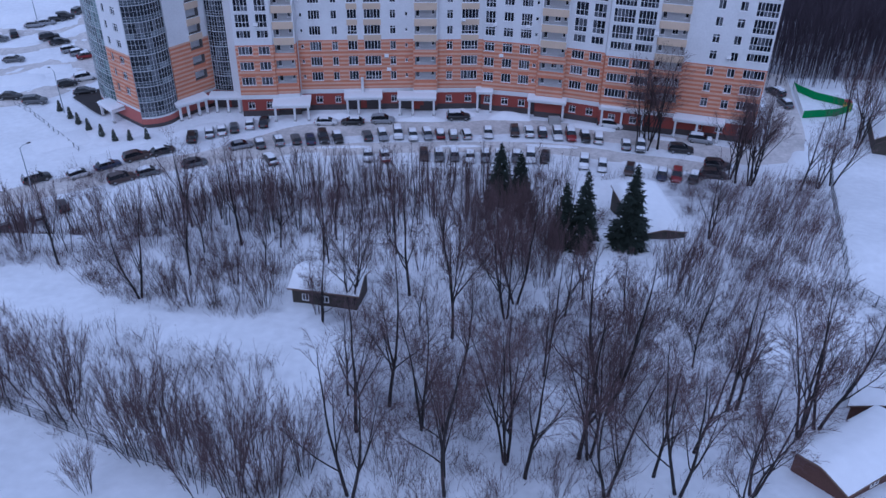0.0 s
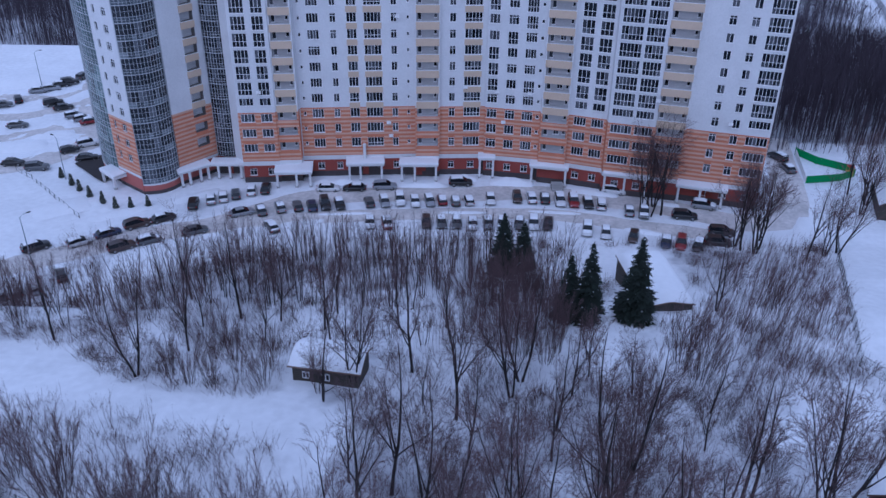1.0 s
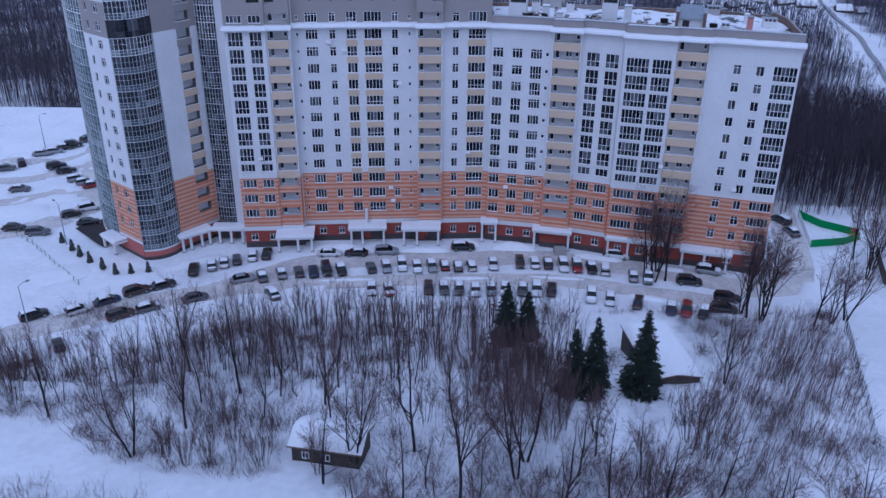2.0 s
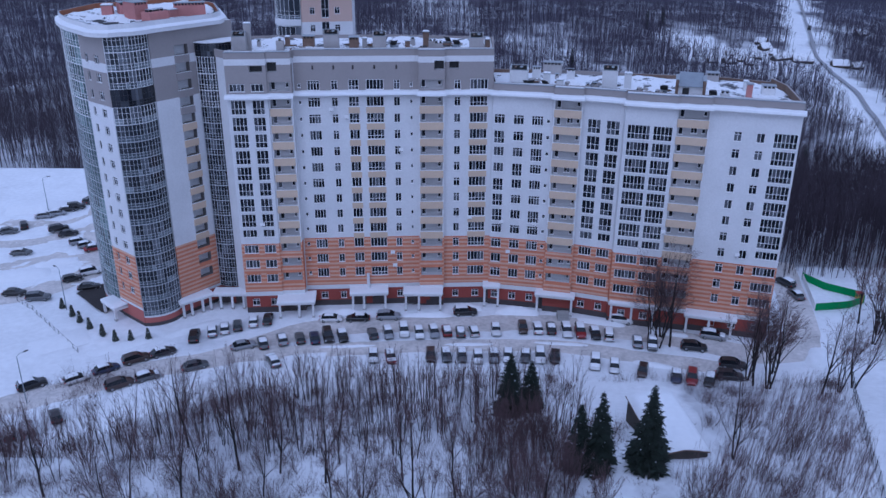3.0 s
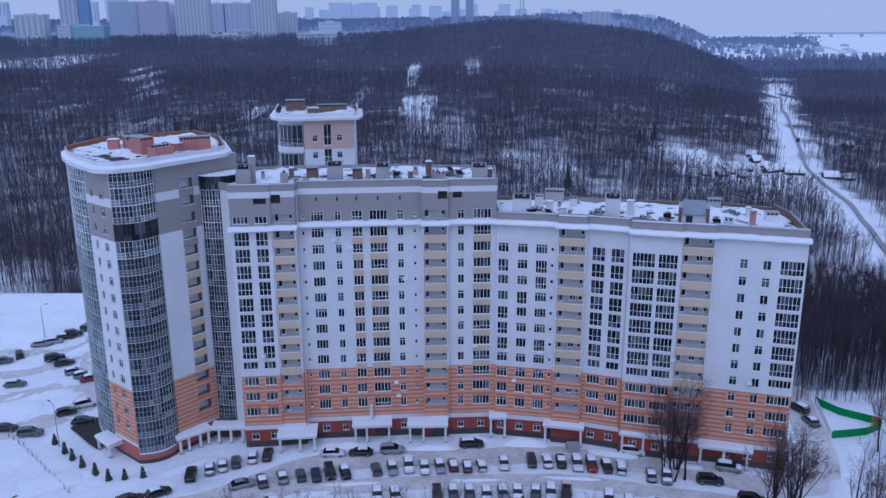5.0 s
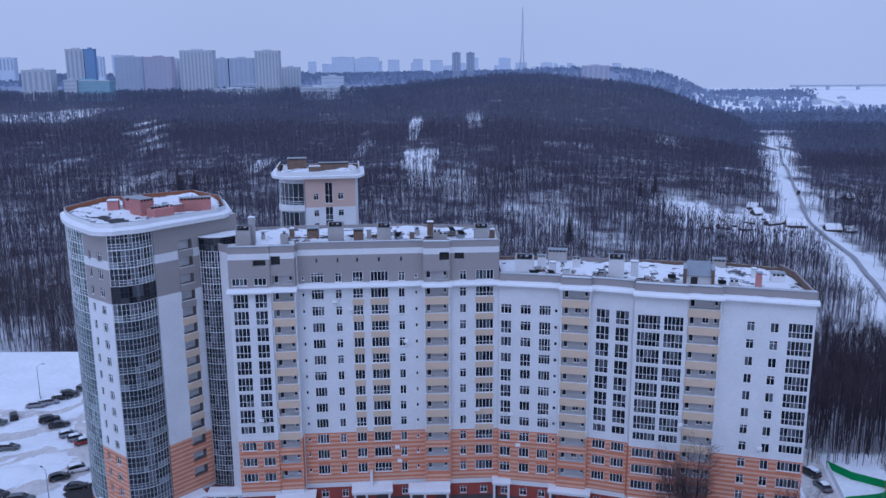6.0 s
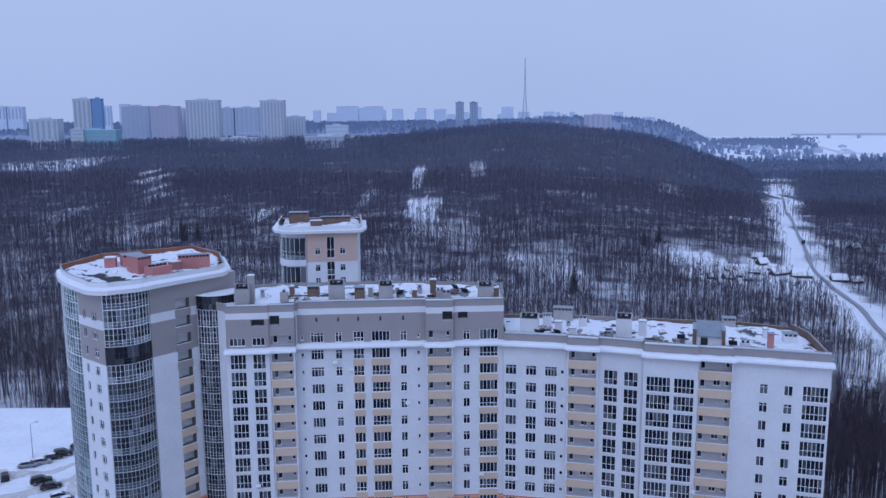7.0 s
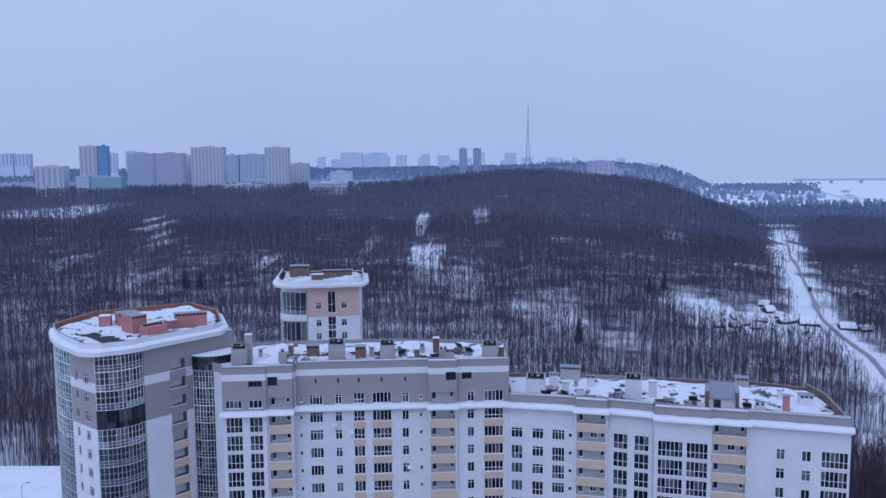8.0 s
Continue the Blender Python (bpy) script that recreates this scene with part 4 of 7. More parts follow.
for x, y, w, d, h, cap, turn in ((-62.1, 128.8, 1.9, 1.6, 1.9, "sheet", 0.2), (-59.0, 130.4, 3.4, 2.4, 1.9, "slots", 0.6), (-54.6, 122.4, 2.6, 3.4, 2.9, "slots", 0.9), (-50.9, 120.8, 3.6, 2.6, 1.9, "pots", 0.9), (-50.2, 127.2, 1.6, 1.6, 1.4, "sheet", 0.9), (-47.3, 129.0, 5.4, 1.6, 2.0, "slots", 0.35)):
    shaft(x, y, w, d, 52.4, h, PINK, tower, cap, turn)
# entrance portico with its columns, and the side entrance
canopy((-50.2, 112.9), (-45.2, 117.2), 3.0, 2.3, (0.6, 2.2, 4.4, 6.0), tower)
canopy((-45.2, 117.2), (-38.8, 117.4), 2.4, 2.3, (1.2, 3.4, 5.6), tower)
canopy((-66.2, 115.4), (-62.2, 111.6), 3.2, 1.7, (0.4, 4.8), tower)


# ---- the second tower, behind the block ----
tower2 = thing("apartment_tower", Matrix.Translation((-30, 194, -8)), "pale round-cornered apartment tower with peach upper walls and snowy roof", "apartment building")
T2 = [(-40.6, 192.0), (-40.2, 188.6), (-38.6, 186.6), (-36.0, 185.8), (-33.0, 185.8), (-19.8, 186.4), (-18.6, 190), (-18.6, 202), (-40.6, 203)]
wb = Mesh()
wb.prism(shrunk(T2, 0.5), -9, 52, WHITE, ROOF_FELT)
part("tower_body", wb, tower2)


def zone_t2(z, s):
    return PEACH if 44.2 < z else WHITE


h2, w2 = [], []
for r in range(9):
    z = 46.0 - 3.2 * r - (0.9 if r else 0)
    for a, b, k in ((2.2, 3.5, 2), (8.6, 10.0, 2)):
        h2.append((a, b, z, z + 1.6, 0.22))
        w2.append((a, z, b - a, 1.6, k, 0.7, 0.13))
    h2.append((5.2, 7.2, z - 0.9, z + 2.3 if r else z + 4.2, 0.22))
    w2.append((5.2, z - 0.9, 2.0, 3.2 if r else 5.1, 2, 0.4, 0.13))
wall_panel((-33.0, 185.7), (-19.8, 186.3), -9, 51.5, h2, zone_t2, (44.2,), tower2)
m2, l2 = axes_of((-33.0, 185.7), (-19.8, 186.3))
for s0, z0, w, h, k, tr, depth in w2:
    put_window(tower2, m2, s0, z0, w, h, k, tr, depth)
corner = arc((-40.0, 189.2), (-33.2, 185.5), 1.4, 6)
for z0, z1 in ((44.8, 50.2), (36.6, 43.2), (28.4, 35.0), (20.2, 26.8)):
    glazed_bay(corner, z0, z1, z1 - z0, tower2, uprights=1)
    bd = Mesh()
    bd.prism(arc((-40.2, 189.2), (-33.1, 185.3), 1.5, 6) + [(-33, 188), (-40, 190)], z0 - 1.4, z0, WHITE)
    part("corner_band", bd, tower2)
e2 = Mesh()
e2.prism([(-42.2, 192), (-41.2, 187.4), (-39, 185.2), (-36, 184.3), (-33, 184.2), (-18.6, 184.9), (-17.2, 190), (-17.2, 203.5), (-42, 204.5)], 51.3, 51.9, WHITE, SNOW_ROOF)
part("eave", e2, tower2)
q2 = Mesh()
for a, b in zip(T2, T2[1:] + T2[:1]):
    m, length = axes_of(a, b)
    hgt = 53.6 if a in (T2[-1], T2[6]) else 52.9
    q2.box((0, -0.1, 51.9), (length, 0.2, hgt), WHITE, m)
    q2.box((0, 0.2, 51.9), (length, 0.25, hgt - 0.1), BROWN, m)
part("parapet", q2, tower2)
roof_snow(shrunk(T2, 0.6), 52.3, 5, tower2)
for x, y, w, d, h, cap in ((-35.5, 197.5, 5.0, 3.0, 2.6, "slots"), (-25.5, 196.0, 8.0, 1.6, 1.5, "slots"), (-30.5, 190.5, 3.0, 1.4, 1.6, "sheet")):
    shaft(x, y, w, d, 52.0, h, BROWN, tower2, cap)

tower2.matrix_basis = Matrix.Translation((-34.4, 188.5, -8)) @ Matrix.Rotation(0.12, 4, "Z") @ Matrix.Diagonal((0.92, 1, 1, 1))


# ---- cars ----
TYRE = material("tyre", (0.02, 0.02, 0.02), 0.9, 0.2, 2, 10)
RIM = material("rim", (0.35, 0.35, 0.36), 0.4, 0.1, 2, 10, metal=0.7)
CAR_GLASS = material("car_glass", (0.012, 0.014, 0.018), 0.08, 0.1, 1, 4)
LAMP_WHITE = material("headlamp", (0.6, 0.62, 0.65), 0.15, 0.05, 1, 4)
LAMP_RED = material("tail_lamp", (0.35, 0.02, 0.02), 0.2, 0.05, 1, 4)


def paint(name, color):
    return material(name, color, 0.28, 0.08, 0.8, 5.0, spec=0.6)


PAINTS = {
    "white": paint("white_paint", (0.62, 0.62, 0.63)), "silver": paint("silver_paint", (0.26, 0.27, 0.29)), "grey": paint("grey_paint", (0.09, 0.095, 0.10)),
    "black": paint("black_paint", (0.012, 0.012, 0.014)), "red": paint("red_paint", (0.20, 0.012, 0.015)), "brown": paint("brown_paint", (0.05, 0.03, 0.025)), "blue": paint("blue_paint", (0.02, 0.03, 0.07)),
}
# side outlines: (x along the car, height) of the body's and the cabin's upper edge
SHAPES = {
    "sedan": (4.5, 1.78, [(-2.25, 0.55), (-2.22, 0.82), (-1.5, 0.95), (1.15, 0.98), (2.05, 0.80), (2.25, 0.55)], [(-1.75, 0.93), (-1.15, 1.40), (-0.2, 1.46), (0.35, 1.40), (1.2, 0.96)], 0.33),
    "hatch": (4.0, 1.72, [(-2.0, 0.55), (-1.98, 0.90), (-1.5, 0.98), (1.05, 0.99), (1.85, 0.82), (2.0, 0.55)], [(-1.93, 0.95), (-1.6, 1.42), (-0.2, 1.52), (0.25, 1.46), (1.1, 0.97)], 0.32),
    "suv": (4.6, 1.86, [(-2.3, 0.62), (-2.28, 1.0), (-1.8, 1.08), (1.15, 1.10), (2.15, 0.95), (2.3, 0.62)], [(-2.2, 1.05), (-1.95, 1.62), (-0.3, 1.74), (0.3, 1.68), (1.15, 1.08)], 0.38),
}


def outline(profile, x):
    return lerp(x, profile)


def car_parts(shape, colour, snow):
    """Body, cabin, wheels and lamps of one parked car; x forward."""
    length, width, body, cabin, r = SHAPES[shape]
    col = PAINTS[colour]
    b = Mesh()
    k = b.slot(col)
    n = 16
    xs = [-length / 2 + length * i / n for i in range(n + 1)]
    # cross sections of the body, rounded at the shoulders and the ends
    rings = []
    for x in xs:
        e = abs(x) / (length / 2)
        half = width / 2 * (1 - 0.16 * e ** 4)
        top = outline(body, x)
        low = 0.26 + 0.12 * e ** 6
        ring = [(x, -half * 0.92, low), (x, -half, low + 0.14), (x, -half, top - 0.22), (x, -half * 0.94, top - 0.05), (x, -half * 0.5, top + 0.01), (x, half * 0.5, top + 0.01), (x, half * 0.94, top - 0.05), (x, half, top - 0.22), (x, half, low + 0.14), (x, half * 0.92, low)]
        rings.append(ring)
    base = len(b.v)
    m = len(rings[0])
    for ring in rings:
        b.v.extend(ring)
    for i in range(n):
        for j in range(m):
            q = (j + 1) % m
            b.f.append((base + i * m + j, base + (i + 1) * m + j, base + (i + 1) * m + q, base + i * m + q))
            b.m.append(k)
    b.f.append(tuple(base + j for j in range(m)))
    b.f.append(tuple(base + n * m + j for j in reversed(range(m))))
    b.m += [k, k]
    # cabin: glass sides, painted roof and pillars
    c = Mesh()
    cx = [p[0] for p in cabin]
    half0, half1 = width / 2 * 0.93, width / 2 * 0.72
    zb = outline(body, 0) - 0.06
    pts = []
    for x, z in cabin:
        f = (z - zb) / (max(p[1] for p in cabin) - zb)
        hw = half0 + (half1 - half0) * max(0, f)
        pts.append((x, hw, z))
    for (x0, h0, z0), (x1, h1, z1) in zip(pts, pts[1:]):
        steep = abs(z1 - z0) > 0.18
        c.face([(x0, -h0, z0), (x1, -h1, z1), (x1, h1, z1), (x0, h0, z0)], CAR_GLASS if steep else col)
        for sgn in (-1, 1):
            q = [(x0, sgn * h0, z0), (x1, sgn * h1, z1), (x1, sgn * half0, zb), (x0, sgn * half0, zb)]
            c.face(q if sgn > 0 else q[::-1], CAR_GLASS)
    out = [("body", b, ""), ("cabin", c, "dark car windows")]
    for sx in (-1, 1):
        for sy in (-1, 1):
            w = Mesh()
            x, y = sx * length * 0.30, sy * (width / 2 - 0.02)
            w.tube((x, y - sy * 0.2, r), (x, y, r), r, r, 12, TYRE)
            w.face([(x + r * 0.96 * math.cos(a), y, r + r * 0.96 * math.sin(a)) for a in (2 * math.pi * i / 12 * sy for i in range(12))], TYRE)
            w.face([(x + r * 0.62 * math.cos(a), y + sy * 0.01, r + r * 0.62 * math.sin(a)) for a in (2 * math.pi * i / 10 * sy for i in range(10))], RIM)
            out.append(("wheel", w, ""))
    for sy in (-1, 1):
        for sx, mat, nm in ((1, LAMP_WHITE, "headlight"), (-1, LAMP_RED, "tail_light")):
            h = Mesh()
            x, z = sx * (length / 2 - 0.08), outline(body, sx * (length / 2 - 0.1)) - 0.16
            h.box((x - 0.10, sy * width * 0.37 - 0.13, z - 0.05), (x + 0.08, sy * width * 0.37 + 0.13, z + 0.05), mat)
            out.append((nm, h, ""))
    if snow:
        s = Mesh()
        k = s.slot(SNOW_ROOF)
        roof = [p for p in pts if p[2] > zb + 0.3]
        for lay, (x0, x1, hw, zf) in enumerate(((roof[0][0] - 0.08, roof[-1][0] + 0.1, half1 * 1.02, lambda x: outline(cabin, x)), (pts[-1][0] + 0.05, length / 2 - 0.2, half0 * 0.9, lambda x: outline(body, x)))):
            if lay == 1 and snow < 2:
                continue
            nx = 6
            ring = []
            for i in range(nx + 1):
                x = x0 + (x1 - x0) * i / nx
                e = min(1, 4 * i / nx * (1 - i / nx) + 0.35)
                z = zf(x)
                ring.append([(x, y * hw, z + hh * e) for y, hh in ((-1, 0.0), (-0.94, 0.09), (-0.4, 0.15), (0.4, 0.16), (0.94, 0.1), (1, 0.0))])
            for a, d in zip(ring, ring[1:]):
                for j in range(5):
                    s.face([a[j], d[j], d[j + 1], a[j + 1]], SNOW_ROOF)
            s.face(ring[0], SNOW_ROOF)
            s.face(ring[-1][::-1], SNOW_ROOF)
        if snow > 1 and shape != "suv":
            x0, x1 = -length / 2 + 0.15, pts[0][0]
            if x1 - x0 > 0.3:
                s.box((x0, -half0 * 0.85, outline(body, x0) - 0.04), (x1, half0 * 0.85, outline(body, x1) + 0.1), SNOW_ROOF, None, 0.06)
        out.append(("snow_cap", s, "snow lying on the car"))
    return out


CARS = {}
WORDS = {"sedan": "saloon car", "hatch": "hatchback", "suv": "off-road car"}


def car(shape, colour, snow, x, y, heading):
    z = ground_z(x, y) + (0.0 if y < 95 else 0.05)
    m = Matrix.Translation((x, y, z)) @ Matrix.Rotation(radians(heading), 4, "Z")
    key = (shape, colour, snow)
    if key in CARS:
        return copy_thing(CARS[key], m)
    label = f"{colour} {WORDS[shape]}" + ("", " with snow on its roof", " buried under fresh snow")[snow] + ", parked on packed snow"
    ob = thing("car", m, label, "car", "cars parked by the block")
    for nm, me, lab in car_parts(shape, colour, snow):
        local_part(nm, me.data(nm, nm == "body", nm in ("cabin", "snow_cap")), ob, lab)
    CARS[key] = ob
    return ob


# row at the block's wing, nose to the wall
WING = [(-45.9, 105.7, 100, "suv", "black", 0), (-43.2, 107.7, 106, "sedan", "silver", 2), (-41.2, 108.8, 106, "sedan", "white", 1), (-39.1, 109.9, 105, "hatch", "grey", 0), (-36.5, 111.6, 100, "sedan", "white", 2), (-34.0, 112.5, 95, "sedan", "black", 0)]
# along the drive
DRIVE = [(-22.2, 112.9, 2, "sedan", "white", 1), (-17.2, 113.2, 183, "sedan", "black", 1), (-11.5, 114.0, 3, "suv", "silver", 0), (3.0, 116.1, 3, "suv", "black", 1), (32.1, 113.4, -15, "suv", "white", 1), (47.7, 107.6, -18, "suv", "silver", 2), (43.2, 103.5, -10, "suv", "black", 0), (-36.3, 102.5, 25, "sedan", "silver", 0), (-49.7, 99.9, 33, "sedan", "black", 1), (-53.5, 97.4, 34, "suv", "brown", 0), (-57.4, 94.1, 36, "sedan", "blue", 1), (-61.0, 90.8, 38, "hatch", "white", 1), (-67.5, 89.0, 38, "suv", "black", 1), (-53.3, 89.2, 34, "suv", "brown", 0), (-42.8, 95.3, 28, "sedan", "grey", 0), (-49.5, 91.5, 33, "hatch", "grey", 2)]
for x, y, a, shape, colour, snow in WING + DRIVE:
    car(shape, colour, snow, x, y, a)
crng = random.Random(5)
MID_ROW = [(-33.1, 103.6), (-29.9, 104.9), (-26.8, 105.4), (-24.2, 105.6), (-21.9, 106.3), (-19.3, 106.5), (-13.9, 107.3), (-11.1, 107.5), (-8.3, 108.4), (-5.5, 107.9), (-2.8, 108.1), (-0.5, 108.6), (2.0, 108.3), (4.4, 108.6), (8.5, 109.3), (13.5, 110.0), (16.2, 110.0), (18.7, 110.0), (21.4, 108.9), (23.9, 108.7), (26.5, 108.3), (28.9, 107.7), (33.6, 105.4), (36.1, 104.6)]
MID_LOOK = "grey1 silver1 grey0 blue0 black0 black1 grey0 silver1 white2 white2 silver1 red1 grey1 white1 white1 brown0 white2 black1 white1 red1 black1 white2 silver1 grey2".split()
for (x, y), look_of in zip(MID_ROW, MID_LOOK):
    slope = 95 - (0.5 * (x - 8) if x > 8 else 0.35 * (x - 8)) * 0.9
    car(crng.choice(("sedan", "hatch", "sedan", "suv")), look_of[:-1], int(look_of[-1]), x, y, slope + crng.uniform(-4, 4) + (180 if crng.random() < 0.6 else 0))
LOW_ROW = [(-13.1, 99.4), (-10.1, 99.2), (-3.2, 99.8), (-0.5, 99.7), (2.2, 99.7), (5.0, 99.4), (7.7, 99.6), (10.2, 100.0), (13.2, 99.9), (15.7, 99.7), (18.3, 99.9), (24.9, 97.6), (27.9, 96.3), (32.4, 95.0), (37.5, 92.9), (39.8, 92.1), (42.4, 91.1), (46.3, 93.0), (48.2, 97.4), (-30.0, 97.2), (-62.4, 76.7), (-64.6, 75.6), (-66.8, 74.7), (-59.8, 80.2)]
LOW_LOOK = "white2 red2 brown0 grey1 grey1 white2 silver1 white2 grey1 white1 black0 white2 white1 brown0 blue1 red0 black1 black0 black0 grey2 silver1 black1 grey1 black0".split()
for (x, y), look_of in zip(LOW_ROW, LOW_LOOK):
    car(crng.choice(("sedan", "hatch", "suv")) if x < 44 else "suv", look_of[:-1], int(look_of[-1]), x, y, (272 - 0.5 * x if x > -30 else 122) + crng.uniform(-4, 4) if x < 44 else -12)
SIDE = [(68.9, 130.4, 118, "suv", "black", 1), (69.1, 124.9, 100, "sedan", "grey", 1)]
LOT = [(-101.8, 158.8, 120), (-103.6, 154.8, 30), (-99.7, 165.2, 20), (-97.2, 166.9, 20), (-96.0, 169.6, 20), (-94.6, 171.6, 20), (-92.1, 155.8, 30), (-89.1, 154.0, 30), (-94.6, 142.3, 10), (-84.7, 148.9, 30), (-82.0, 147.1, 30), (-79.6, 145.4, 30), (-77.7, 129.1, 32), (-75.5, 133.0, 32), (-72.8, 125.4, 18), (-86.5, 122.3, 5), (-80.9, 120.6, 10), (-92.9, 176.6, 70)]
LOT_LOOK = "black0 grey0 silver1 silver1 black1 black0 black0 black0 grey1 silver1 silver2 red1 black0 white1 black0 black0 grey0 grey0".split()
for x, y, a, shape, colour, snow in SIDE:
    car(shape, colour, snow, x, y, a)
for (x, y, a), look_of in zip(LOT, LOT_LOOK):
    car(crng.choice(("sedan", "suv", "hatch")), look_of[:-1], int(look_of[-1]), x, y, a)


# ---- packed, rutted drive ----
TRODDEN = material("packed_snow", (0.58, 0.545, 0.52), 0.7, 0.30, 0.22, 1.6, 0.5)


def strip(name, centre, widths, lift, mat, step=1.5, wander=0.4):
    """A ribbon over the ground along a line of points, with ragged edges."""
    pts = []
    for (a, b) in zip(centre, centre[1:]):
        a, b = Vector(a), Vector(b)
        k = max(1, int((b - a).length / step))
        pts += [a + (b - a) * i / k for i in range(k)]
    pts.append(Vector(centre[-1]))
    me = Mesh()
    k = me.slot(mat)
    cols = 7
    n = len(pts)
    for i, p in enumerate(pts):
        d = (pts[min(i + 1, n - 1)] - pts[max(i - 1, 0)]).normalized()
        nrm = Vector((-d.y, d.x))
        w = widths / 2 + wander * noise.noise(Vector((p.x * 0.3, p.y * 0.3, 1)))
        for c in range(cols):
            q = p + nrm * w * (2 * c / (cols - 1) - 1)
            rut = -0.05 if c in (2, 4) else 0.0
            edge = -0.12 if c in (0, cols - 1) else 0
            me.v.append((q.x, q.y, ground_z(q.x, q.y) + lift + rut * min(1, lift * 8) + edge))
    for i in range(n - 1):
        for c in range(cols - 1):
            me.f.append((i * cols + c, i * cols + c + 1, (i + 1) * cols + c + 1, (i + 1) * cols + c))
            me.m.append(k)
    return new(name, me.data(name, True))


def smooth_line(pts, n=6):
    """Catmull-Rom through the points."""
    P = [Vector(p) for p in pts]
    P = [2 * P[0] - P[1]] + P + [2 * P[-1] - P[-2]]
    out = []
    for a, b, c, d in zip(P, P[1:], P[2:], P[3:]):
        for i in range(n):
            t = i / n
            out.append(0.5 * ((2 * b) + (c - a) * t + (2 * a - 5 * b + 4 * c - d) * t * t + (3 * b - a - 3 * c + d) * t ** 3))
    out.append(P[-2])
    return [tuple(p) for p in out]


DRIVE_LINE = smooth_line([(-84, 76), (-66, 85.5), (-52, 94), (-40, 99), (-26, 109.5), (-10, 111.8), (4, 112.3), (18, 113.2), (30, 110.5), (42, 107.2), (54, 102), (62, 104), (66, 114), (69, 128), (72, 142)])
tagged(strip("road", DRIVE_LINE, 6.0, 0.12, TRODDEN), "packed brownish snow drive with wheel ruts", "road", kind="structure")
LOW_LINE = smooth_line([(-40, 99), (-26, 101.6), (-10, 103.5), (6, 104.4), (20, 104.2), (34, 100.5), (46, 97.5)])
tagged(strip("road", LOW_LINE, 4.6, 0.10, TRODDEN), "packed snow lane between parked cars", "road", kind="structure")
LOT_LINE = smooth_line([(-120, 118), (-96, 118.5), (-82, 125), (-76, 137), (-84, 158), (-92, 185)])
tagged(strip("road", LOT_LINE, 6.0, 0.12, TRODDEN), "packed snow track into a car park", "road", kind="structure")
for line in ([(-118, 146), (-104, 148), (-95, 150), (-86, 158)], [(-104, 131), (-94, 137), (-85, 142), (-78, 141)], [(-108, 162), (-100, 161), (-90, 164), (-84, 172)]):
    tagged(strip("road", smooth_line(line), 4.2, 0.07, TRODDEN, 1.2, 1.6), "trampled brownish snow between parked cars", "road", kind="structure")


# banks of ploughed snow
def snow_bank(x, y, l, w, h, turn, seed):
    me = Mesh()
    k = me.slot(SNOW)
    nx, ny = 14, 8
    for i in range(nx + 1):
        for j in range(ny + 1):
            u, v = 2 * i / nx - 1, 2 * j / ny - 1
            f = max(0, 1 - u * u) ** 0.7 * max(0, 1 - v * v)
            d = 0.5 + 0.7 * noise.noise(Vector((u * 2.2, v * 1.6, seed)))
            me.v.append((u * l / 2, v * w / 2, -0.15 + h * f * max(0.2, 0.6 + 0.6 * d)))
    for i in range(nx):
        for j in range(ny):
            a = i * (ny + 1) + j
            me.f.append((a, a + ny + 1, a + ny + 2, a + 1))
            me.m.append(k)
    ob = new("snow_bank", me.data("snow_bank", True))
    ob.matrix_basis = Matrix.Translation((x, y, ground_z(x, y))) @ Matrix.Rotation(radians(turn), 4, "Z")
    return tagged(ob, "bank of ploughed snow along the drive", "snow bank", "snow banks")


for i, (x, y, l, w, h, a) in enumerate(((-21, 116.4, 11, 2.6, 1.0, 3), (-4.5, 115.6, 11, 2.4, 0.9, 0), (3.5, 118.6, 6, 2.4, 1.3, 0), (13, 117.4, 9, 3.4, 1.4, -8), (28.5, 113.2, 10, 2.6, 0.9, -15), (40, 109.2, 8, 2.2, 0.8, -16), (-47, 109.6, 12, 3, 0.7, 38), (-58, 103, 14, 4, 0.6, 38), (-70, 104, 12, 7, 0.8, 38), (-90, 132, 12, 6, 1.2, 20), (-88, 163, 14, 5, 1.2, 60), (-104, 172, 16, 8, 2.0, 20), (-85, 138, 9, 3.5, 1.0, 30), (3, 104.5, 12, 1.6, 0.5, 2), (20, 105, 12, 1.6, 0.5, -6), (-18, 103.4, 12, 1.6, 0.5, 5), (58, 112, 8, 3, 0.8, -18), (64, 101, 9, 4, 1.0, 60), (35, 98, 8, 2, 0.6, -20), (-25, 100, 9, 2, 0.6, 12))):
    snow_bank(x, y, l, w, h, a, i * 1.7)


# ---- lamps, fences, sheds, the green enclosure ----
def street_lamp(x, y, h=8.5, turn=0.0):
    ob = thing("street_lamp", Matrix.Translation((x, y, ground_z(x, y))) @ Matrix.Rotation(turn, 4, "Z"), "tall grey steel street lamp standing in snow", "street lamp", "street lamps")
    p = Mesh()
    p.tube((0, 0, -0.3), (0, 0, h), 0.11, 0.06, 8, ZINC)
    local_part("pole", p, ob)
    a = Mesh()
    a.tube((0, 0, h - 0.05), (0.5, 0, h + 0.35), 0.05, 0.04, 6, ZINC)
    a.tube((0.5, 0, h + 0.35), (1.2, 0, h + 0.45), 0.04, 0.04, 6, ZINC)
    local_part("arm", a, ob)
    hd = Mesh()
    hd.box((1.1, -0.14, h + 0.38), (1.8, 0.14, h + 0.5), METAL_DARK, None, 0.03)
    local_part("lamp_head", hd, ob)


for x, y, t in ((-73.6, 116.4, 2.5), (-100.7, 169.4, 0.5), (-66.0, 84.0, 0.8)):
    street_lamp(x, y, turn=t)


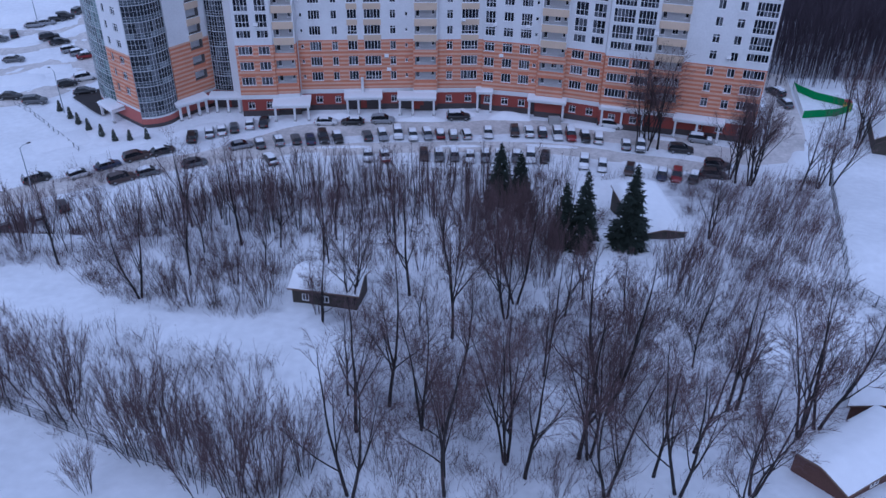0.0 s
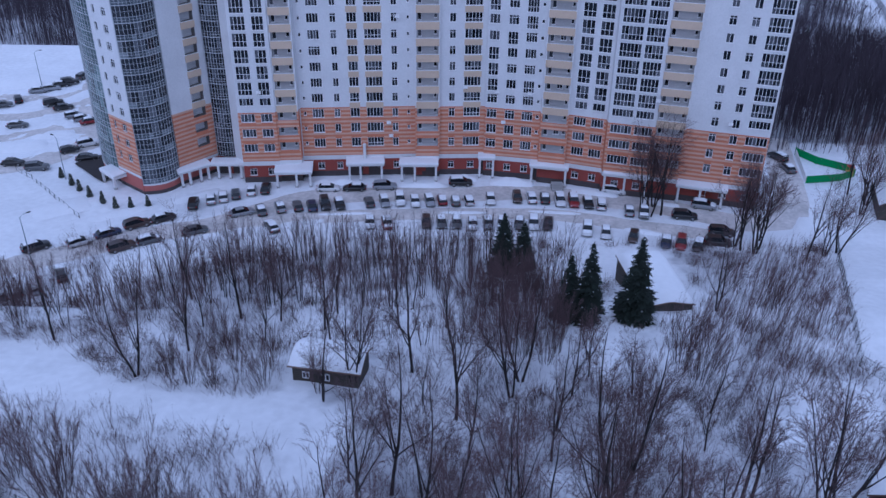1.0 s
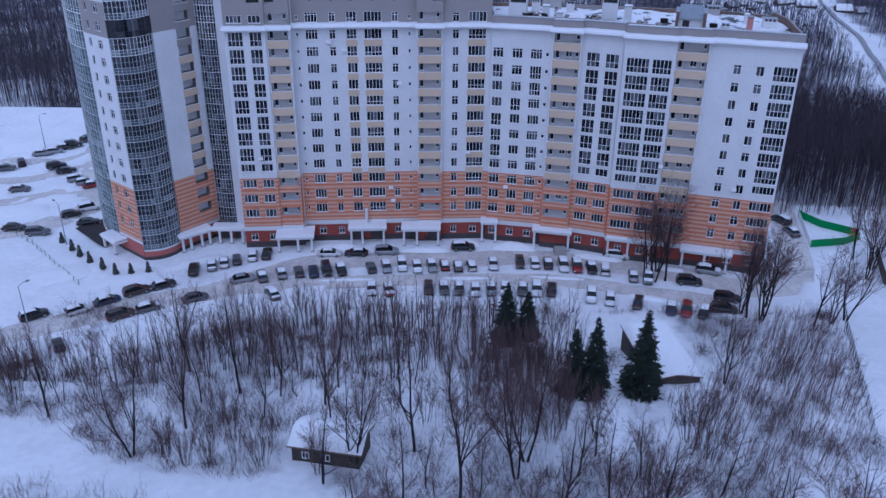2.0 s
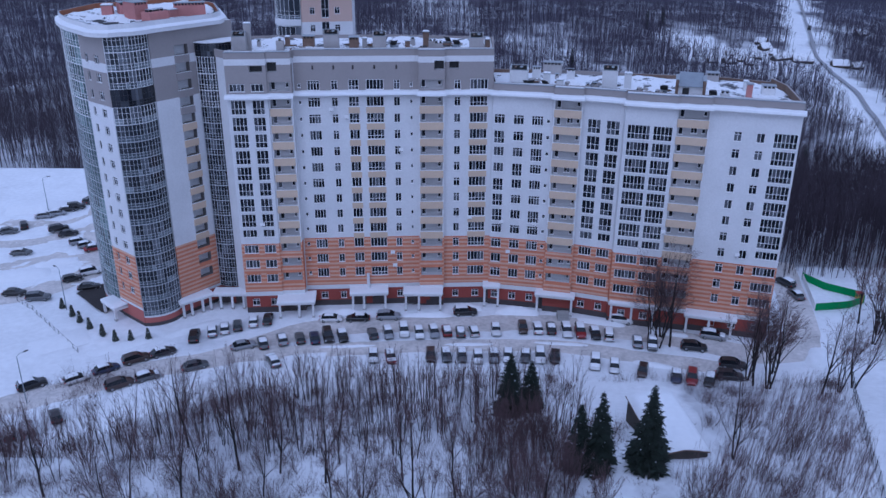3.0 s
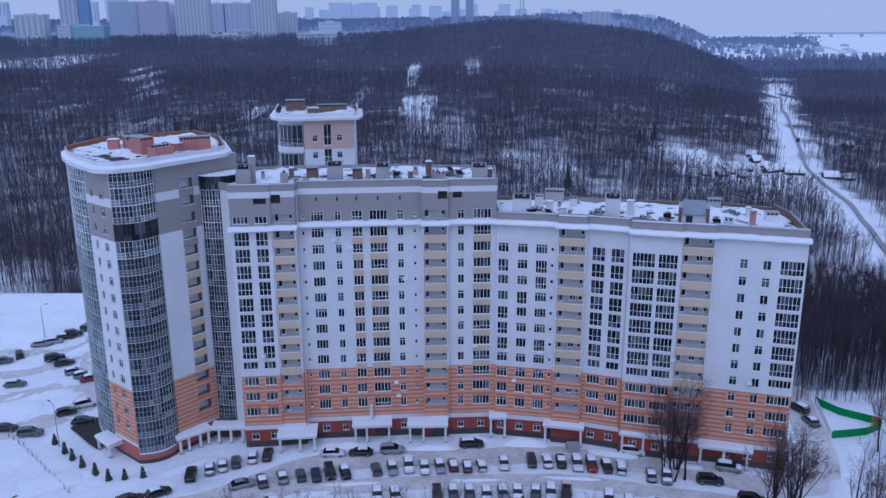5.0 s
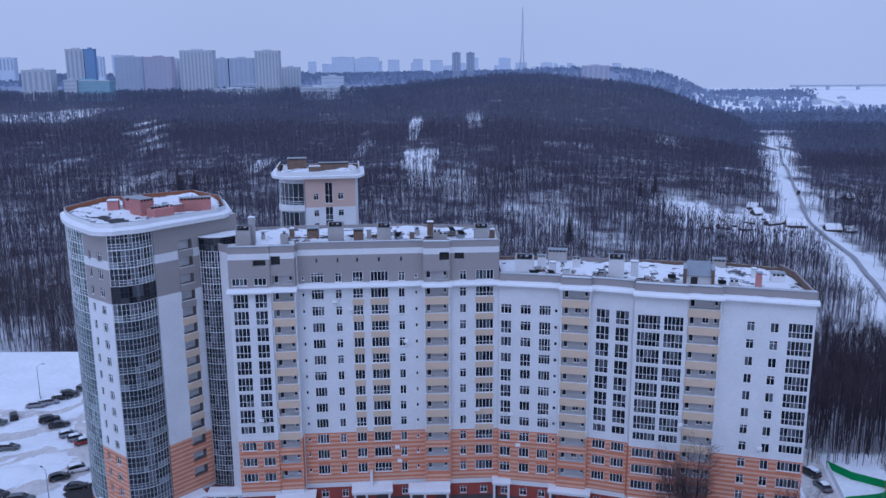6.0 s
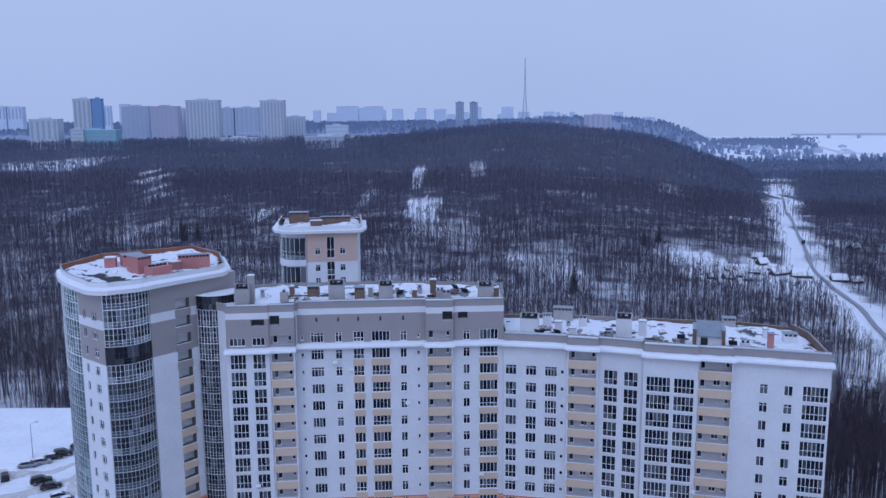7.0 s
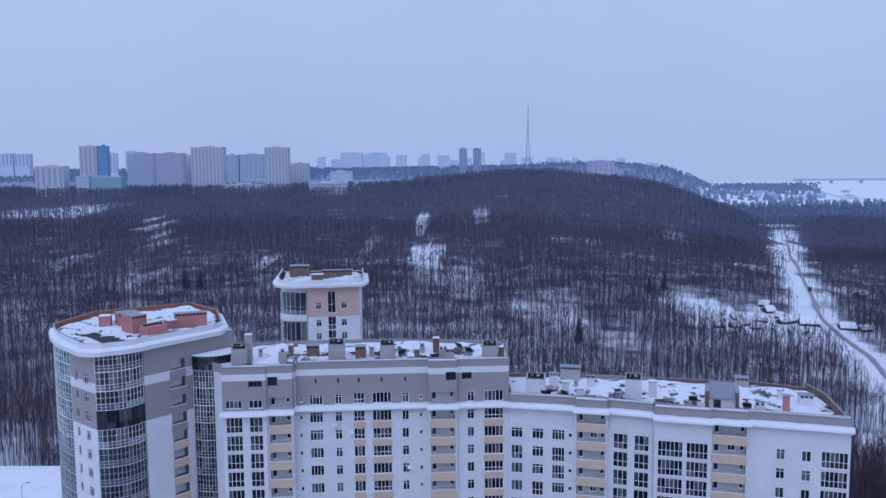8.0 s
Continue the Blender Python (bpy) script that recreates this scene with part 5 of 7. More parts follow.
def fence(points, spacing, h, label, mesh_on=True):
    ob = thing("fence", Matrix.Translation((*points[0], ground_z(*points[0]))), label, "fence", "garden fences")
    line = []
    for a, b in zip(points, points[1:]):
        a, b = Vector(a), Vector(b)
        k = max(1, round((b - a).length / spacing))
        line += [a + (b - a) * i / k for i in range(k)]
    line.append(Vector(points[-1]))
    for i, p in enumerate(line):
        po = Mesh()
        z = ground_z(p.x, p.y)
        po.tube((p.x, p.y, z - 0.3), (p.x + 0.03, p.y, z + h), 0.055, 0.05, 6, METAL_DARK)
        part("post", po, ob)
    for p, q in zip(line, line[1:]):
        rl = Mesh()
        zp, zq = ground_z(p.x, p.y), ground_z(q.x, q.y)
        n = 11 if mesh_on else 1
        span = (q - p).length
        uprights = [(span * k / n - 0.009, span * k / n + 0.009) for k in range(n + 1)]
        rails = [(0.05, 0.09), (h * 0.94, h * 0.94 + 0.04)] + ([(h * f, h * f + 0.016) for f in (0.28, 0.5, 0.72)] if mesh_on else [])
        rl = bars("fence_panel", uprights, rails, lambda s, y, z: (p.x + (q.x - p.x) * s / span, p.y + (q.y - p.y) * s / span + y, zp + (zq - zp) * s / span + z), 0.02, METAL_DARK)
        part("fence_panel", rl, ob)


fence([(67.4, 95.5), (60.0, 77.5), (53.0, 60.2), (48.4, 47.0), (50.2, 40.4), (55.0, 36.0)], 2.6, 1.7, "dark wire mesh fence between snowy plots")
fence([(-48, 25.5), (-39.7, 21.5), (-27.1, 15.3), (-15.0, 9.4)], 2.2, 1.5, "dark wire mesh fence along a snowy lane")

GREEN = material("green_netting", (0.01, 0.22, 0.05), 0.7, 0.15, 0.5, 6)
gz = thing("playground_fence", Matrix.Translation((75, 125, BASE)), "bright green sheet fence round a snowy play area", "fence")
ring_g = [(73.6, 133.2), (76.2, 128.6), (81.4, 124.8), (81.6, 122.6), (77.7, 120.3), (74.2, 119.6), (70.6, 119.0)]
for a, b in zip(ring_g, ring_g[1:]):
    m, length = axes_of(a, b)
    pn = Mesh()
    z = ground_z(*a)
    pn.box((0.05, -0.03, z + 0.05), (length - 0.05, 0.03, z + 1.6), GREEN, m)
    part("panel", pn, gz)
    ps = Mesh()
    ps.box((-0.06, -0.07, z - 0.3), (0.06, 0.07, z + 1.7), GREEN, m)
    part("post", ps, gz)
m, length = axes_of(ring_g[-1], ring_g[0])
for i in range(8):
    wp = Mesh()
    z = ground_z(71.5, 125)
    wp.box((length * i / 8 + 0.05, -0.03, z + 0.1), (length * (i + 1) / 8 - 0.05, 0.03, z + 1.4), PVC, m)
    part("white_panel", wp, gz, "white sheet panel")
slide = thing("play_slide", Matrix.Translation((79.5, 122.5, ground_z(79.5, 122.5))), "red and yellow play slide in the snow", "slide")
YEL = material("yellow_plastic", (0.5, 0.3, 0.02), 0.5, 0.1, 1, 5)
REDP = material("red_plastic", (0.4, 0.03, 0.02), 0.5, 0.1, 1, 5)
c = Mesh()
c.box((-1.8, -0.35, 0.0), (0.4, 0.35, 0.12), REDP, Matrix.Rotation(-0.55, 4, "Y"))
local_part("chute", c, slide)
for sx in (0.5, 1.5):
    for sy in (-0.5, 0.5):
        c = Mesh()
        c.tube((sx, sy, -0.3), (sx, sy, 2.4), 0.06, 0.06, 6, YEL)
        local_part("post", c, slide)
c = Mesh()
c.box((0.4, -0.6, 1.1), (1.6, 0.6, 1.2), YEL)
local_part("platform", c, slide)
c = Mesh()
c.box((0.3, -0.7, 2.3), (1.7, 0.7, 2.5), REDP, None, 0.3)
local_part("roof", c, slide)

LOGS = material("grey_logs", (0.055, 0.048, 0.04), 0.9, 0.3, 0.6, 6.0, 0.4)
BRICK_D = material("dark_brick", (0.11, 0.055, 0.042), 0.9, 0.25, 0.6, 7.0, 0.4)


def shed(x, y, w, d, h, pitch, turn, label, wall, windows=(), overhang=0.45, name="shed", snow=0.45, zoff=0.0):
    """A gabled hut with boarded walls, under a thick quilt of snow; the ridge runs along x."""
    z = ground_z(x, y) + zoff
    ob = thing(name, Matrix.Translation((x, y, z)) @ Matrix.Rotation(radians(turn), 4, "Z"), label, name.replace("_", " "))
    a, b, r = w / 2, d / 2, d / 2 * pitch
    wl = Mesh()
    wl.face([(-a, -b, -2.6), (a, -b, -2.6), (a, -b, h), (-a, -b, h)], wall)
    wl.face([(a, b, -2.6), (-a, b, -2.6), (-a, b, h), (a, b, h)], wall)
    for s in (-1, 1):
        q = [(s * a, -b, -2.6), (s * a, b, -2.6), (s * a, b, h), (s * a, 0, h + r), (s * a, -b, h)]
        wl.face(q if s > 0 else q[::-1], wall)
    local_part("wall", wl, ob)
    # wall boards
    for i in range(int(h / 0.28)):
        bd = Mesh()
        bd.box((-a - 0.03, -b - 0.05, i * 0.28), (a + 0.03, -b + 0.01, i * 0.28 + 0.25), wall)
        local_part("board", bd, ob)
    o = overhang
    sl = r / b
    for s in (-1, 1):
        rf = Mesh()
        rf.face([(-a - o, s * (b + o), h - o * sl), (a + o, s * (b + o), h - o * sl), (a + o, 0, h + r), (-a - o, 0, h + r)], BROWN)
        rf.face([(-a - o, s * (b + o), h - o * sl - 0.12), (a + o, s * (b + o), h - o * sl - 0.12), (a + o, 0, h + r - 0.12), (-a - o, 0, h + r - 0.12)], BROWN)
        rf.face([(-a - o, s * (b + o), h - o * sl - 0.12), (a + o, s * (b + o), h - o * sl - 0.12), (a + o, s * (b + o), h - o * sl), (-a - o, s * (b + o), h - o * sl)], BROWN)
        for e in (-1, 1):
            rf.face([(e * (a + o), s * (b + o), h - o * sl - 0.12), (e * (a + o), 0, h + r - 0.12), (e * (a + o), 0, h + r), (e * (a + o), s * (b + o), h - o * sl)], BROWN)
        local_part("roof", rf, ob)
    sn = Mesh()
    k = sn.slot(SNOW)
    nx, ny = 12, 14
    for i in range(nx + 1):
        for j in range(ny + 1):
            u, v = 2 * i / nx - 1, 2 * j / ny - 1
            xx, yy = u * (a + o * 0.9), v * (b + o * 0.9)
            e = min(1, (1 - abs(u)) * 5 + 0.0) ** 0.5 * min(1, (1 - abs(v)) * 5) ** 0.5
            q = max(0, abs(yy) - 0.3)
            zz = h + r - 0.3 * sl - q * sl + 0.06 + (snow + 0.12 * noise.noise(Vector((xx * 0.7, yy * 0.7, x)))) * e
            sn.v.append((xx, yy, zz))
    for i in range(nx):
        for j in range(ny):
            p = i * (ny + 1) + j
            sn.f.append((p, p + ny + 1, p + ny + 2, p + 1))
            sn.m.append(k)
    local_part("roof_snow", sn.data("roof_snow", True), ob, "thick snow on the roof")
    for sx, w0, z0, h0 in windows:
        f, g, l = window_data(w0, h0, 2, 0.0)
        wo = local_part("window", f, ob, at=Matrix.Translation((sx, -b - 0.1, z0)))
        local_part("pane", g, wo)
    return ob


shed(-12.2, 43.4, 7.4, 4.4, 2.7, 0.4, -10, "small weathered log cabin under snow among bare trees", LOGS, ((-2.6, 0.8, 0.9, 0.9), (-0.4, 0.9, 0.9, 0.9)), name="cabin")
shed(29.0, 67.6, 13.0, 6.2, 2.0, 0.18, 97, "long low shed under thick snow beside spruces", LOGS, (), overhang=0.3, name="garden_shed", snow=0.9, zoff=0.45)
shed(34.6, 14.2, 10.0, 4.8, 2.2, 0.26, 31, "brown brick house with snow-covered gable roof", BRICK_D, ((-2.0, 1.0, 1.0, 1.0),), overhang=0.3, name="house", snow=0.4)
shed(40.2, 21.4, 5.6, 5.2, 2.3, 0.55, 58, "small brick outhouse with dark bargeboards and snowy roof", BRICK_D, (), overhang=0.35, name="outhouse", snow=0.3)
shed(84.5, 109, 13, 9, 3.2, 0.6, 72, "dark-roofed wooden house beside a snowy field", LOGS, (), name="house", snow=0.12)


# ---- bare trees ----
STEM = material("shrub_stem", (0.052, 0.036, 0.038), 0.95, 0.3, 1.5, 12.0, random=0.5)
BARK = material("bark", (0.020, 0.016, 0.017), 0.95, 0.3, 1.5, 12.0, random=0.5)
TWIG = material("twigs", (0.118, 0.076, 0.078), 0.95, 0.25, 1.0, 6.0, random=0.5)


class Wood:
    """Grows limbs and twigs as tapered tubes, with numpy arrays for quick copies."""

    def __init__(self, seed):
        self.r = random.Random(seed)
        self.limbs, self.twigs, self.tips = [], [], []

    def turned(self, d, angle):
        u = d.orthogonal().normalized()
        w = d.cross(u)
        a = self.r.uniform(0, 2 * math.pi)
        return (d * math.cos(angle) + (u * math.cos(a) + w * math.sin(a)) * math.sin(angle)).normalized()

    def grow(self, p, d, length, r0, level, plan, wander=0.09):
        n, kids, spread, ratio, lift, last = plan[level]
        r = self.r
        pts = [(p, r0)]
        for i in range(n):
            d = (d + Vector((r.uniform(-1, 1), r.uniform(-1, 1), r.uniform(-0.6, 1))) * wander + Vector((0, 0, lift))).normalized()
            p = p + d * length / n
            pts.append((p, r0 * (1 - 0.8 * (i + 1) / n)))
        for (a, ra), (b, rb) in zip(pts, pts[1:]):
            if level + 1 == len(plan):
                self.tips.append((a, b, 0.0125))
            else:
                (self.twigs if last else self.limbs).append((a, b, max(ra, 0.011), max(rb, 0.008)))
        if level + 1 < len(plan):
            first = 0.30 if level == 0 else 0.12
            for k in range(kids):
                t = first + (0.98 - first) * (k + r.random() * 0.7) / kids
                i = min(n - 1, int(t * n))
                f = t * n - i
                q = pts[i][0].lerp(pts[i + 1][0], f)
                dd = (pts[i + 1][0] - pts[i][0]).normalized()
                ang = spread * r.uniform(0.7, 1.25)
                self.grow(q, self.turned(dd, ang), length * ratio * r.uniform(0.7, 1.2) * (1.12 - 0.55 * t), max(pts[i][1] * 0.46, 0.011), level + 1, plan, wander)


def tubes(segs, sides, mat, tips=()):
    me = Mesh()
    for a, b, ra, rb in segs:
        me.tube(a, b, ra, rb, sides, mat)
    for a, b, r in tips:
        me.spike(a, b, r, mat)
    return me


def bare_tree(seed, height, stems, lean, plan, r0, spread=0.22):
    """Many stems that rise from one root and fan out."""
    w = Wood(seed)
    for i in range(stems):
        a = 2 * math.pi * (i + w.r.random() * 0.6) / stems
        tilt = lean * w.r.uniform(0.15, 1.2)
        d = Vector((math.cos(a) * math.sin(tilt), math.sin(a) * math.sin(tilt), math.cos(tilt)))
        base = Vector((math.cos(a), math.sin(a), 0)) * spread * stems ** 0.5 * (0.4 + w.r.random())
        base.z = -0.5
        w.grow(base, d, height * w.r.uniform(0.72, 1.05), r0 * w.r.uniform(0.8, 1.1), 0, plan, 0.06)
    return w


def forked_tree(seed, height, trunks, limbs, r0):
    """One to three trunks that part low into rising limbs under a crown of fine twigs."""
    w = Wood(seed)
    r = w.r
    for i in range(trunks):
        a = 2 * math.pi * i / trunks + r.uniform(0, 1.5)
        tilt = r.uniform(0.10, 0.22) if trunks > 1 else r.uniform(0.0, 0.06)
        d = Vector((math.cos(a) * math.sin(tilt), math.sin(a) * math.sin(tilt), math.cos(tilt)))
        p, ra = Vector((math.cos(a) * 0.12, math.sin(a) * 0.12, -0.5)), r0 * r.uniform(0.85, 1.0) / trunks ** 0.3
        fork = height * r.uniform(0.30, 0.42)
        pts = [p]
        for k in range(4):
            d = (d + Vector((r.uniform(-1, 1), r.uniform(-1, 1), 0)) * 0.06).normalized()
            q = pts[-1] + d * (fork + 0.5) / 4
            w.limbs.append((pts[-1], q, ra * (1.25 if k == 0 else 1.02 - 0.06 * k), ra * (0.96 - 0.06 * k)))
            pts.append(q)
        n = max(3, limbs // trunks)
        w.grow(pts[-1], d, height * 0.68, ra * 0.7, 0, LIMB_PLAN, 0.08)
        for k in range(n):
            q = pts[2].lerp(pts[4], r.uniform(0.2, 1.0))
            w.grow(q, w.turned(d, r.uniform(0.35, 0.75)), height * r.uniform(0.38, 0.58), ra * r.uniform(0.38, 0.55), 0, LIMB_PLAN, 0.10)
    return w


# (pieces, branches, angle, length ratio, upward pull, twigs?) by level
LIMB_PLAN = [(6, 7, 0.62, 0.46, 0.06, False), (3, 6, 0.62, 0.52, 0.04, True), (1, 5, 0.55, 0.66, 0.03, True), (1, 0, 0.5, 0.5, 0.02, True)]
CLUMP_PLAN = [(5, 10, 0.32, 0.34, 0.02, False), (2, 14, 0.40, 0.52, 0.04, True), (1, 0, 0.4, 0.5, 0.03, True)]
SLIM_PLAN = [(7, 11, 0.42, 0.30, 0.03, False), (2, 7, 0.45, 0.55, 0.04, True), (1, 0, 0.4, 0.5, 0.03, True)]
KINDS = []
for i, (h, trunks, limbs) in enumerate(((13.6, 1, 4), (14.2, 2, 6), (13.0, 1, 5), (13.8, 3, 9))):
    KINDS.append(("tree", forked_tree(20 + i, h, trunks, limbs, 0.19)))
for i in range(4):
    KINDS.append(("clump", bare_tree(40 + i, 8.6 + 0.5 * i, 7 + 3 * i, 0.27, CLUMP_PLAN, 0.046)))
for i in range(4):
    KINDS.append(("slim", bare_tree(50 + i, 9.4 + 0.5 * i, 2 + i % 3, 0.13, SLIM_PLAN, 0.085, 0.30)))
TREE_DATA = [(k, tubes(w.limbs, 5 if k == "tree" else 4, STEM if k == "clump" else BARK).data("trunk", True), tubes(w.twigs, 3, TWIG, w.tips).data("crown", True)) for k, w in KINDS]
TREES = {}
BARE_WORDS = {
    "tree": ("bare_tree", "leafless dark-barked tree standing in deep snow", "bare trees of the garden"),
    "clump": ("bare_shrub", "many-stemmed leafless shrub in deep snow", "bare shrubs of the garden"),
    "slim": ("bare_tree", "slim leafless tree with dark stems in snow", "slim trees below the drive"),
}


def bare(kind, x, y, scale, turn, tilt=0.0):
    m = Matrix.Translation((x, y, ground_z(x, y) - 0.05)) @ Matrix.Rotation(turn, 4, "Z") @ Matrix.Rotation(tilt, 4, "X")
    if kind in TREES:
        ob = copy_thing(TREES[kind], m)
    else:
        k, trunk, crown = TREE_DATA[kind]
        name, label, group = BARE_WORDS[k]
        ob = thing(name, m, label, "shrub" if k == "clump" else "tree", group)
        local_part("trunk", trunk, ob)
        local_part("crown", crown, ob, "fine reddish twigs")
        TREES[kind] = ob
    ob.scale = (scale, scale, scale * 1.0)
    return ob


# single trees: place and size
MAIN_TREES = [(-4.0, 22.0, 1.1), (-6.7, 17.8, 1.0), (-1.0, 18.5, 0.95), (0.9, 11.6, 1.0), (-6.2, 9.4, 1.0), (1.6, 34.5, 1.15), (7.5, 39.0, 1.0), (8.8, 42.3, 1.0), (11.9, 14.8, 1.1), (15.1, 21.0, 1.2), (12.9, 14.8, 0.95), (26.4, 22.1, 0.95), (27.4, 22.3, 0.9), (31.6, 18.2, 1.05), (33.6, 19.5, 1.05), (6.0, 13.8, 1.1), (7.2, 11.9, 0.9), (0.9, 9.4, 0.9), (11.5, 32.6, 0.75), (-33.6, 42.2, 0.95), (-33.9, 63.4, 0.95), (-46.4, 50.4, 0.8), (-25.3, 56.7, 0.95), (-9.4, 41.0, 1.0), (-12.4, 37.7, 0.7), (13.4, 10.0, 1.0), (19.0, 10.1, 1.0), (24.7, 10.1, 0.9), (-3.2, 44.5, 1.0), (2.8, 27.5, 0.75), (21.8, 16.0, 0.85), (17.6, 12.6, 0.8), (36.0, 61.0, 0.85), (35.9, 105.1, 1.15), (38.6, 108.0, 1.2), (39.4, 104.7, 1.15), (49.1, 90.3, 1.1), (51.1, 89.0, 1.1), (48.9, 92.5, 1.05), (52.4, 91.0, 1.0), (50.4, 93.6, 1.05), (37.2, 104.2, 1.1), (54.0, 95.2, 1.0), (58.6, 86.7, 0.95), (65.0, 89.6, 1.0), (62.0, 88.0, 0.9), (76.0, 106.0, 1.0), (78.5, 110.0, 1.1), (77.0, 114.0, 1.0)]
# many-stemmed shrubs: place and size
MAIN_CLUMPS = [(-38.1, 23.9, 1.0), (-40.2, 22.9, 1.0), (-32.1, 19.1, 1.0), (-30.2, 18.4, 0.9), (-23.2, 14.0, 1.1), (-25.0, 14.8, 0.85), (-20.6, 12.6, 0.8), (-22.0, 15.6, 0.85), (-33.0, 21.6, 0.9), (-40.6, 25.2, 0.85), (-14.8, 9.1, 1.1), (-12.4, 9.3, 1.1), (-18.1, 9.9, 1.0), (-15.8, 11.6, 1.05), (-10.2, 12.4, 0.8), (-19.5, 15.0, 0.7), (-13.2, 39.4, 0.7), (-24.9, 40.6, 0.6), (-27.4, 40.8, 0.55), (-19.4, 41.0, 0.6), (-22.2, 41.4, 0.6), (-30.0, 42.6, 0.6), (21.6, 33.9, 0.85), (28.7, 43.0, 0.8), (20.4, 35.2, 0.8), (27.6, 46.5, 0.8), (15.4, 23.4, 1.0), (6.2, 28.0, 0.6), (-1.5, 30.0, 0.55), (-26.5, 9.6, 0.5), (-33.5, 9.6, 0.6), (-36.5, 10.8, 0.6), (43.5, 60.5, 0.7), (3.8, 57.5, 0.85), (5.6, 61.0, 0.9), (7.0, 56.0, 0.75), (8.6, 59.5, 0.75), (10.2, 55.2, 0.75), (11.4, 61.5, 0.75), (9.6, 64.5, 0.7), (6.4, 66.5, 0.65), (12.6, 66.5, 0.65), (4.2, 70.0, 0.6), (12.8, 57.5, 0.75), (4.6, 54.0, 0.7), (7.8, 62.4, 0.75), (10.4, 58.6, 0.75), (11.6, 64.0, 0.7), (8.4, 68.6, 0.6), (2.6, 62.0, 0.7), (14.0, 52.5, 0.75)]
vrng = random.Random(77)
placed = []
for i, (x, y, size) in enumerate(MAIN_TREES):
    bare(vrng.randrange(4), x, y, size * vrng.uniform(0.95, 1.06), vrng.uniform(0, 6.28), vrng.uniform(-0.06, 0.06))
    placed.append((x, y, 2.6))
for i, (x, y, size) in enumerate(MAIN_CLUMPS):
    bare(4 + vrng.randrange(4), x, y, size * vrng.uniform(0.92, 1.08), vrng.uniform(0, 6.28))
    placed.append((x, y, 2.0))

# open snow: lanes, paths, plots and the ground round the huts
KEEP_CLEAR = [
    [(-60, 53), (-53.1, 49.6), (-44.6, 49.0), (-33.9, 39.8), (-27.4, 38.6), (-18.1, 38.7), (-15.1, 41.5), (-9.4, 36.0), (-9.5, 29), (-10.5, 23.0), (-13.2, 23.6), (-14.5, 28.4), (-21.3, 30.6), (-29.4, 33.0), (-40.1, 37.4), (-48.1, 39.0), (-60, 41)],
    [(-17.2, 40.6), (-7.4, 39.8), (-7.2, 47), (-17, 47)],
    [(-70, 32), (-48, 24.5), (-38.5, 20.4), (-32.4, 17.3), (-22.4, 13.0), (-15.7, 8.4), (-14, -10), (-70, -10)],
    [(13, 76), (24, 72), (25, 58), (33, 58), (35, 62), (37, 90), (22, 92)],
    [(17.0, 44), (19.8, 44), (24.8, 66), (21.6, 66)],
    [(15.6, 55), (26.5, 55), (26.5, 60), (15.6, 60)],
    [(9.0, 16.4), (12.6, 16.4), (13.6, 26.0), (9.2, 26.0)],
    [(30.8, 29.8), (33.3, 35.8), (38.4, 36), (35.2, 28.6)],
    [(26.0, 7), (44, 4), (46, 22), (36, 23), (29, 16)],
    [(67.4, 96.5), (53.2, 60.2), (48.4, 47.0), (50.4, 39.4), (60, 32), (120, 30), (120, 100)],
    [(-52, 76), (-40, 81), (-30, 88.5), (-22, 93), (-30, 99), (-54, 90)],
    [(5.5, 72), (15, 72), (15, 80), (5.5, 80)],
]


def free(x, y, gap):
    if any(inside((x, y), poly) for poly in KEEP_CLEAR):
        return False
    return all((x - a) ** 2 + (y - b) ** 2 > max(gap, g * 0.6) ** 2 for a, b, g in placed)


def scatter(x0, x1, y0, y1, tries, gap, kinds, lo, hi, mask=None, cap=400):
    n = 0
    for _ in range(tries):
        x, y = vrng.uniform(x0, x1), vrng.uniform(y0, y1)
        if n < cap and free(x, y, gap) and (mask is None or mask(x, y)):
            bare(vrng.choice(kinds), x, y, vrng.uniform(lo, hi), vrng.uniform(0, 6.28), vrng.uniform(-0.06, 0.06))
            placed.append((x, y, gap))
            n += 1


# the dark thicket round the spruces
GROVE = [(5.0, 47), (13.5, 46), (15.2, 55), (13.5, 68), (6, 70), (4.5, 58)]
scatter(4, 16, 46, 70, 900, 1.9, (5, 6, 7), 0.5, 0.68, lambda x, y: inside((x, y), GROVE), 17)
scatter(12.5, 17.5, 19.5, 25, 80, 1.2, (6, 5), 0.85, 1.0, None, 1)
# the belt of slim clumps below the cars, then the hillside nearer by
scatter(-46, 20, 60, 85, 2600, 2.5, (8, 9, 10, 11, 8, 10, 4), 0.72, 1.02, lambda x, y: y < (74 if x < -34 else 85), 100)
scatter(-34, 22, 80, 94, 700, 2.6, (8, 9, 4), 0.5, 0.75, lambda x, y: y < 93.5 - 0.008 * abs(x) ** 1.6, 26)
scatter(-62, -34, 53, 72, 600, 2.8, (8, 9, 11, 4, 5), 0.7, 1.0, None, 26)
scatter(-30, 18, 46, 62, 700, 3.6, (4, 5, 0, 2), 0.6, 0.9, None, 18)
scatter(-6, 30, 24, 46, 900, 3.4, (4, 5, 0, 2), 0.42, 0.66, None, 15)
scatter(14, 46, 6, 30, 700, 3.2, (4, 0, 2, 5), 0.42, 0.66, None, 12)
scatter(-10, 12, 6, 24, 500, 3.2, (4, 0, 5), 0.42, 0.66, None, 9)


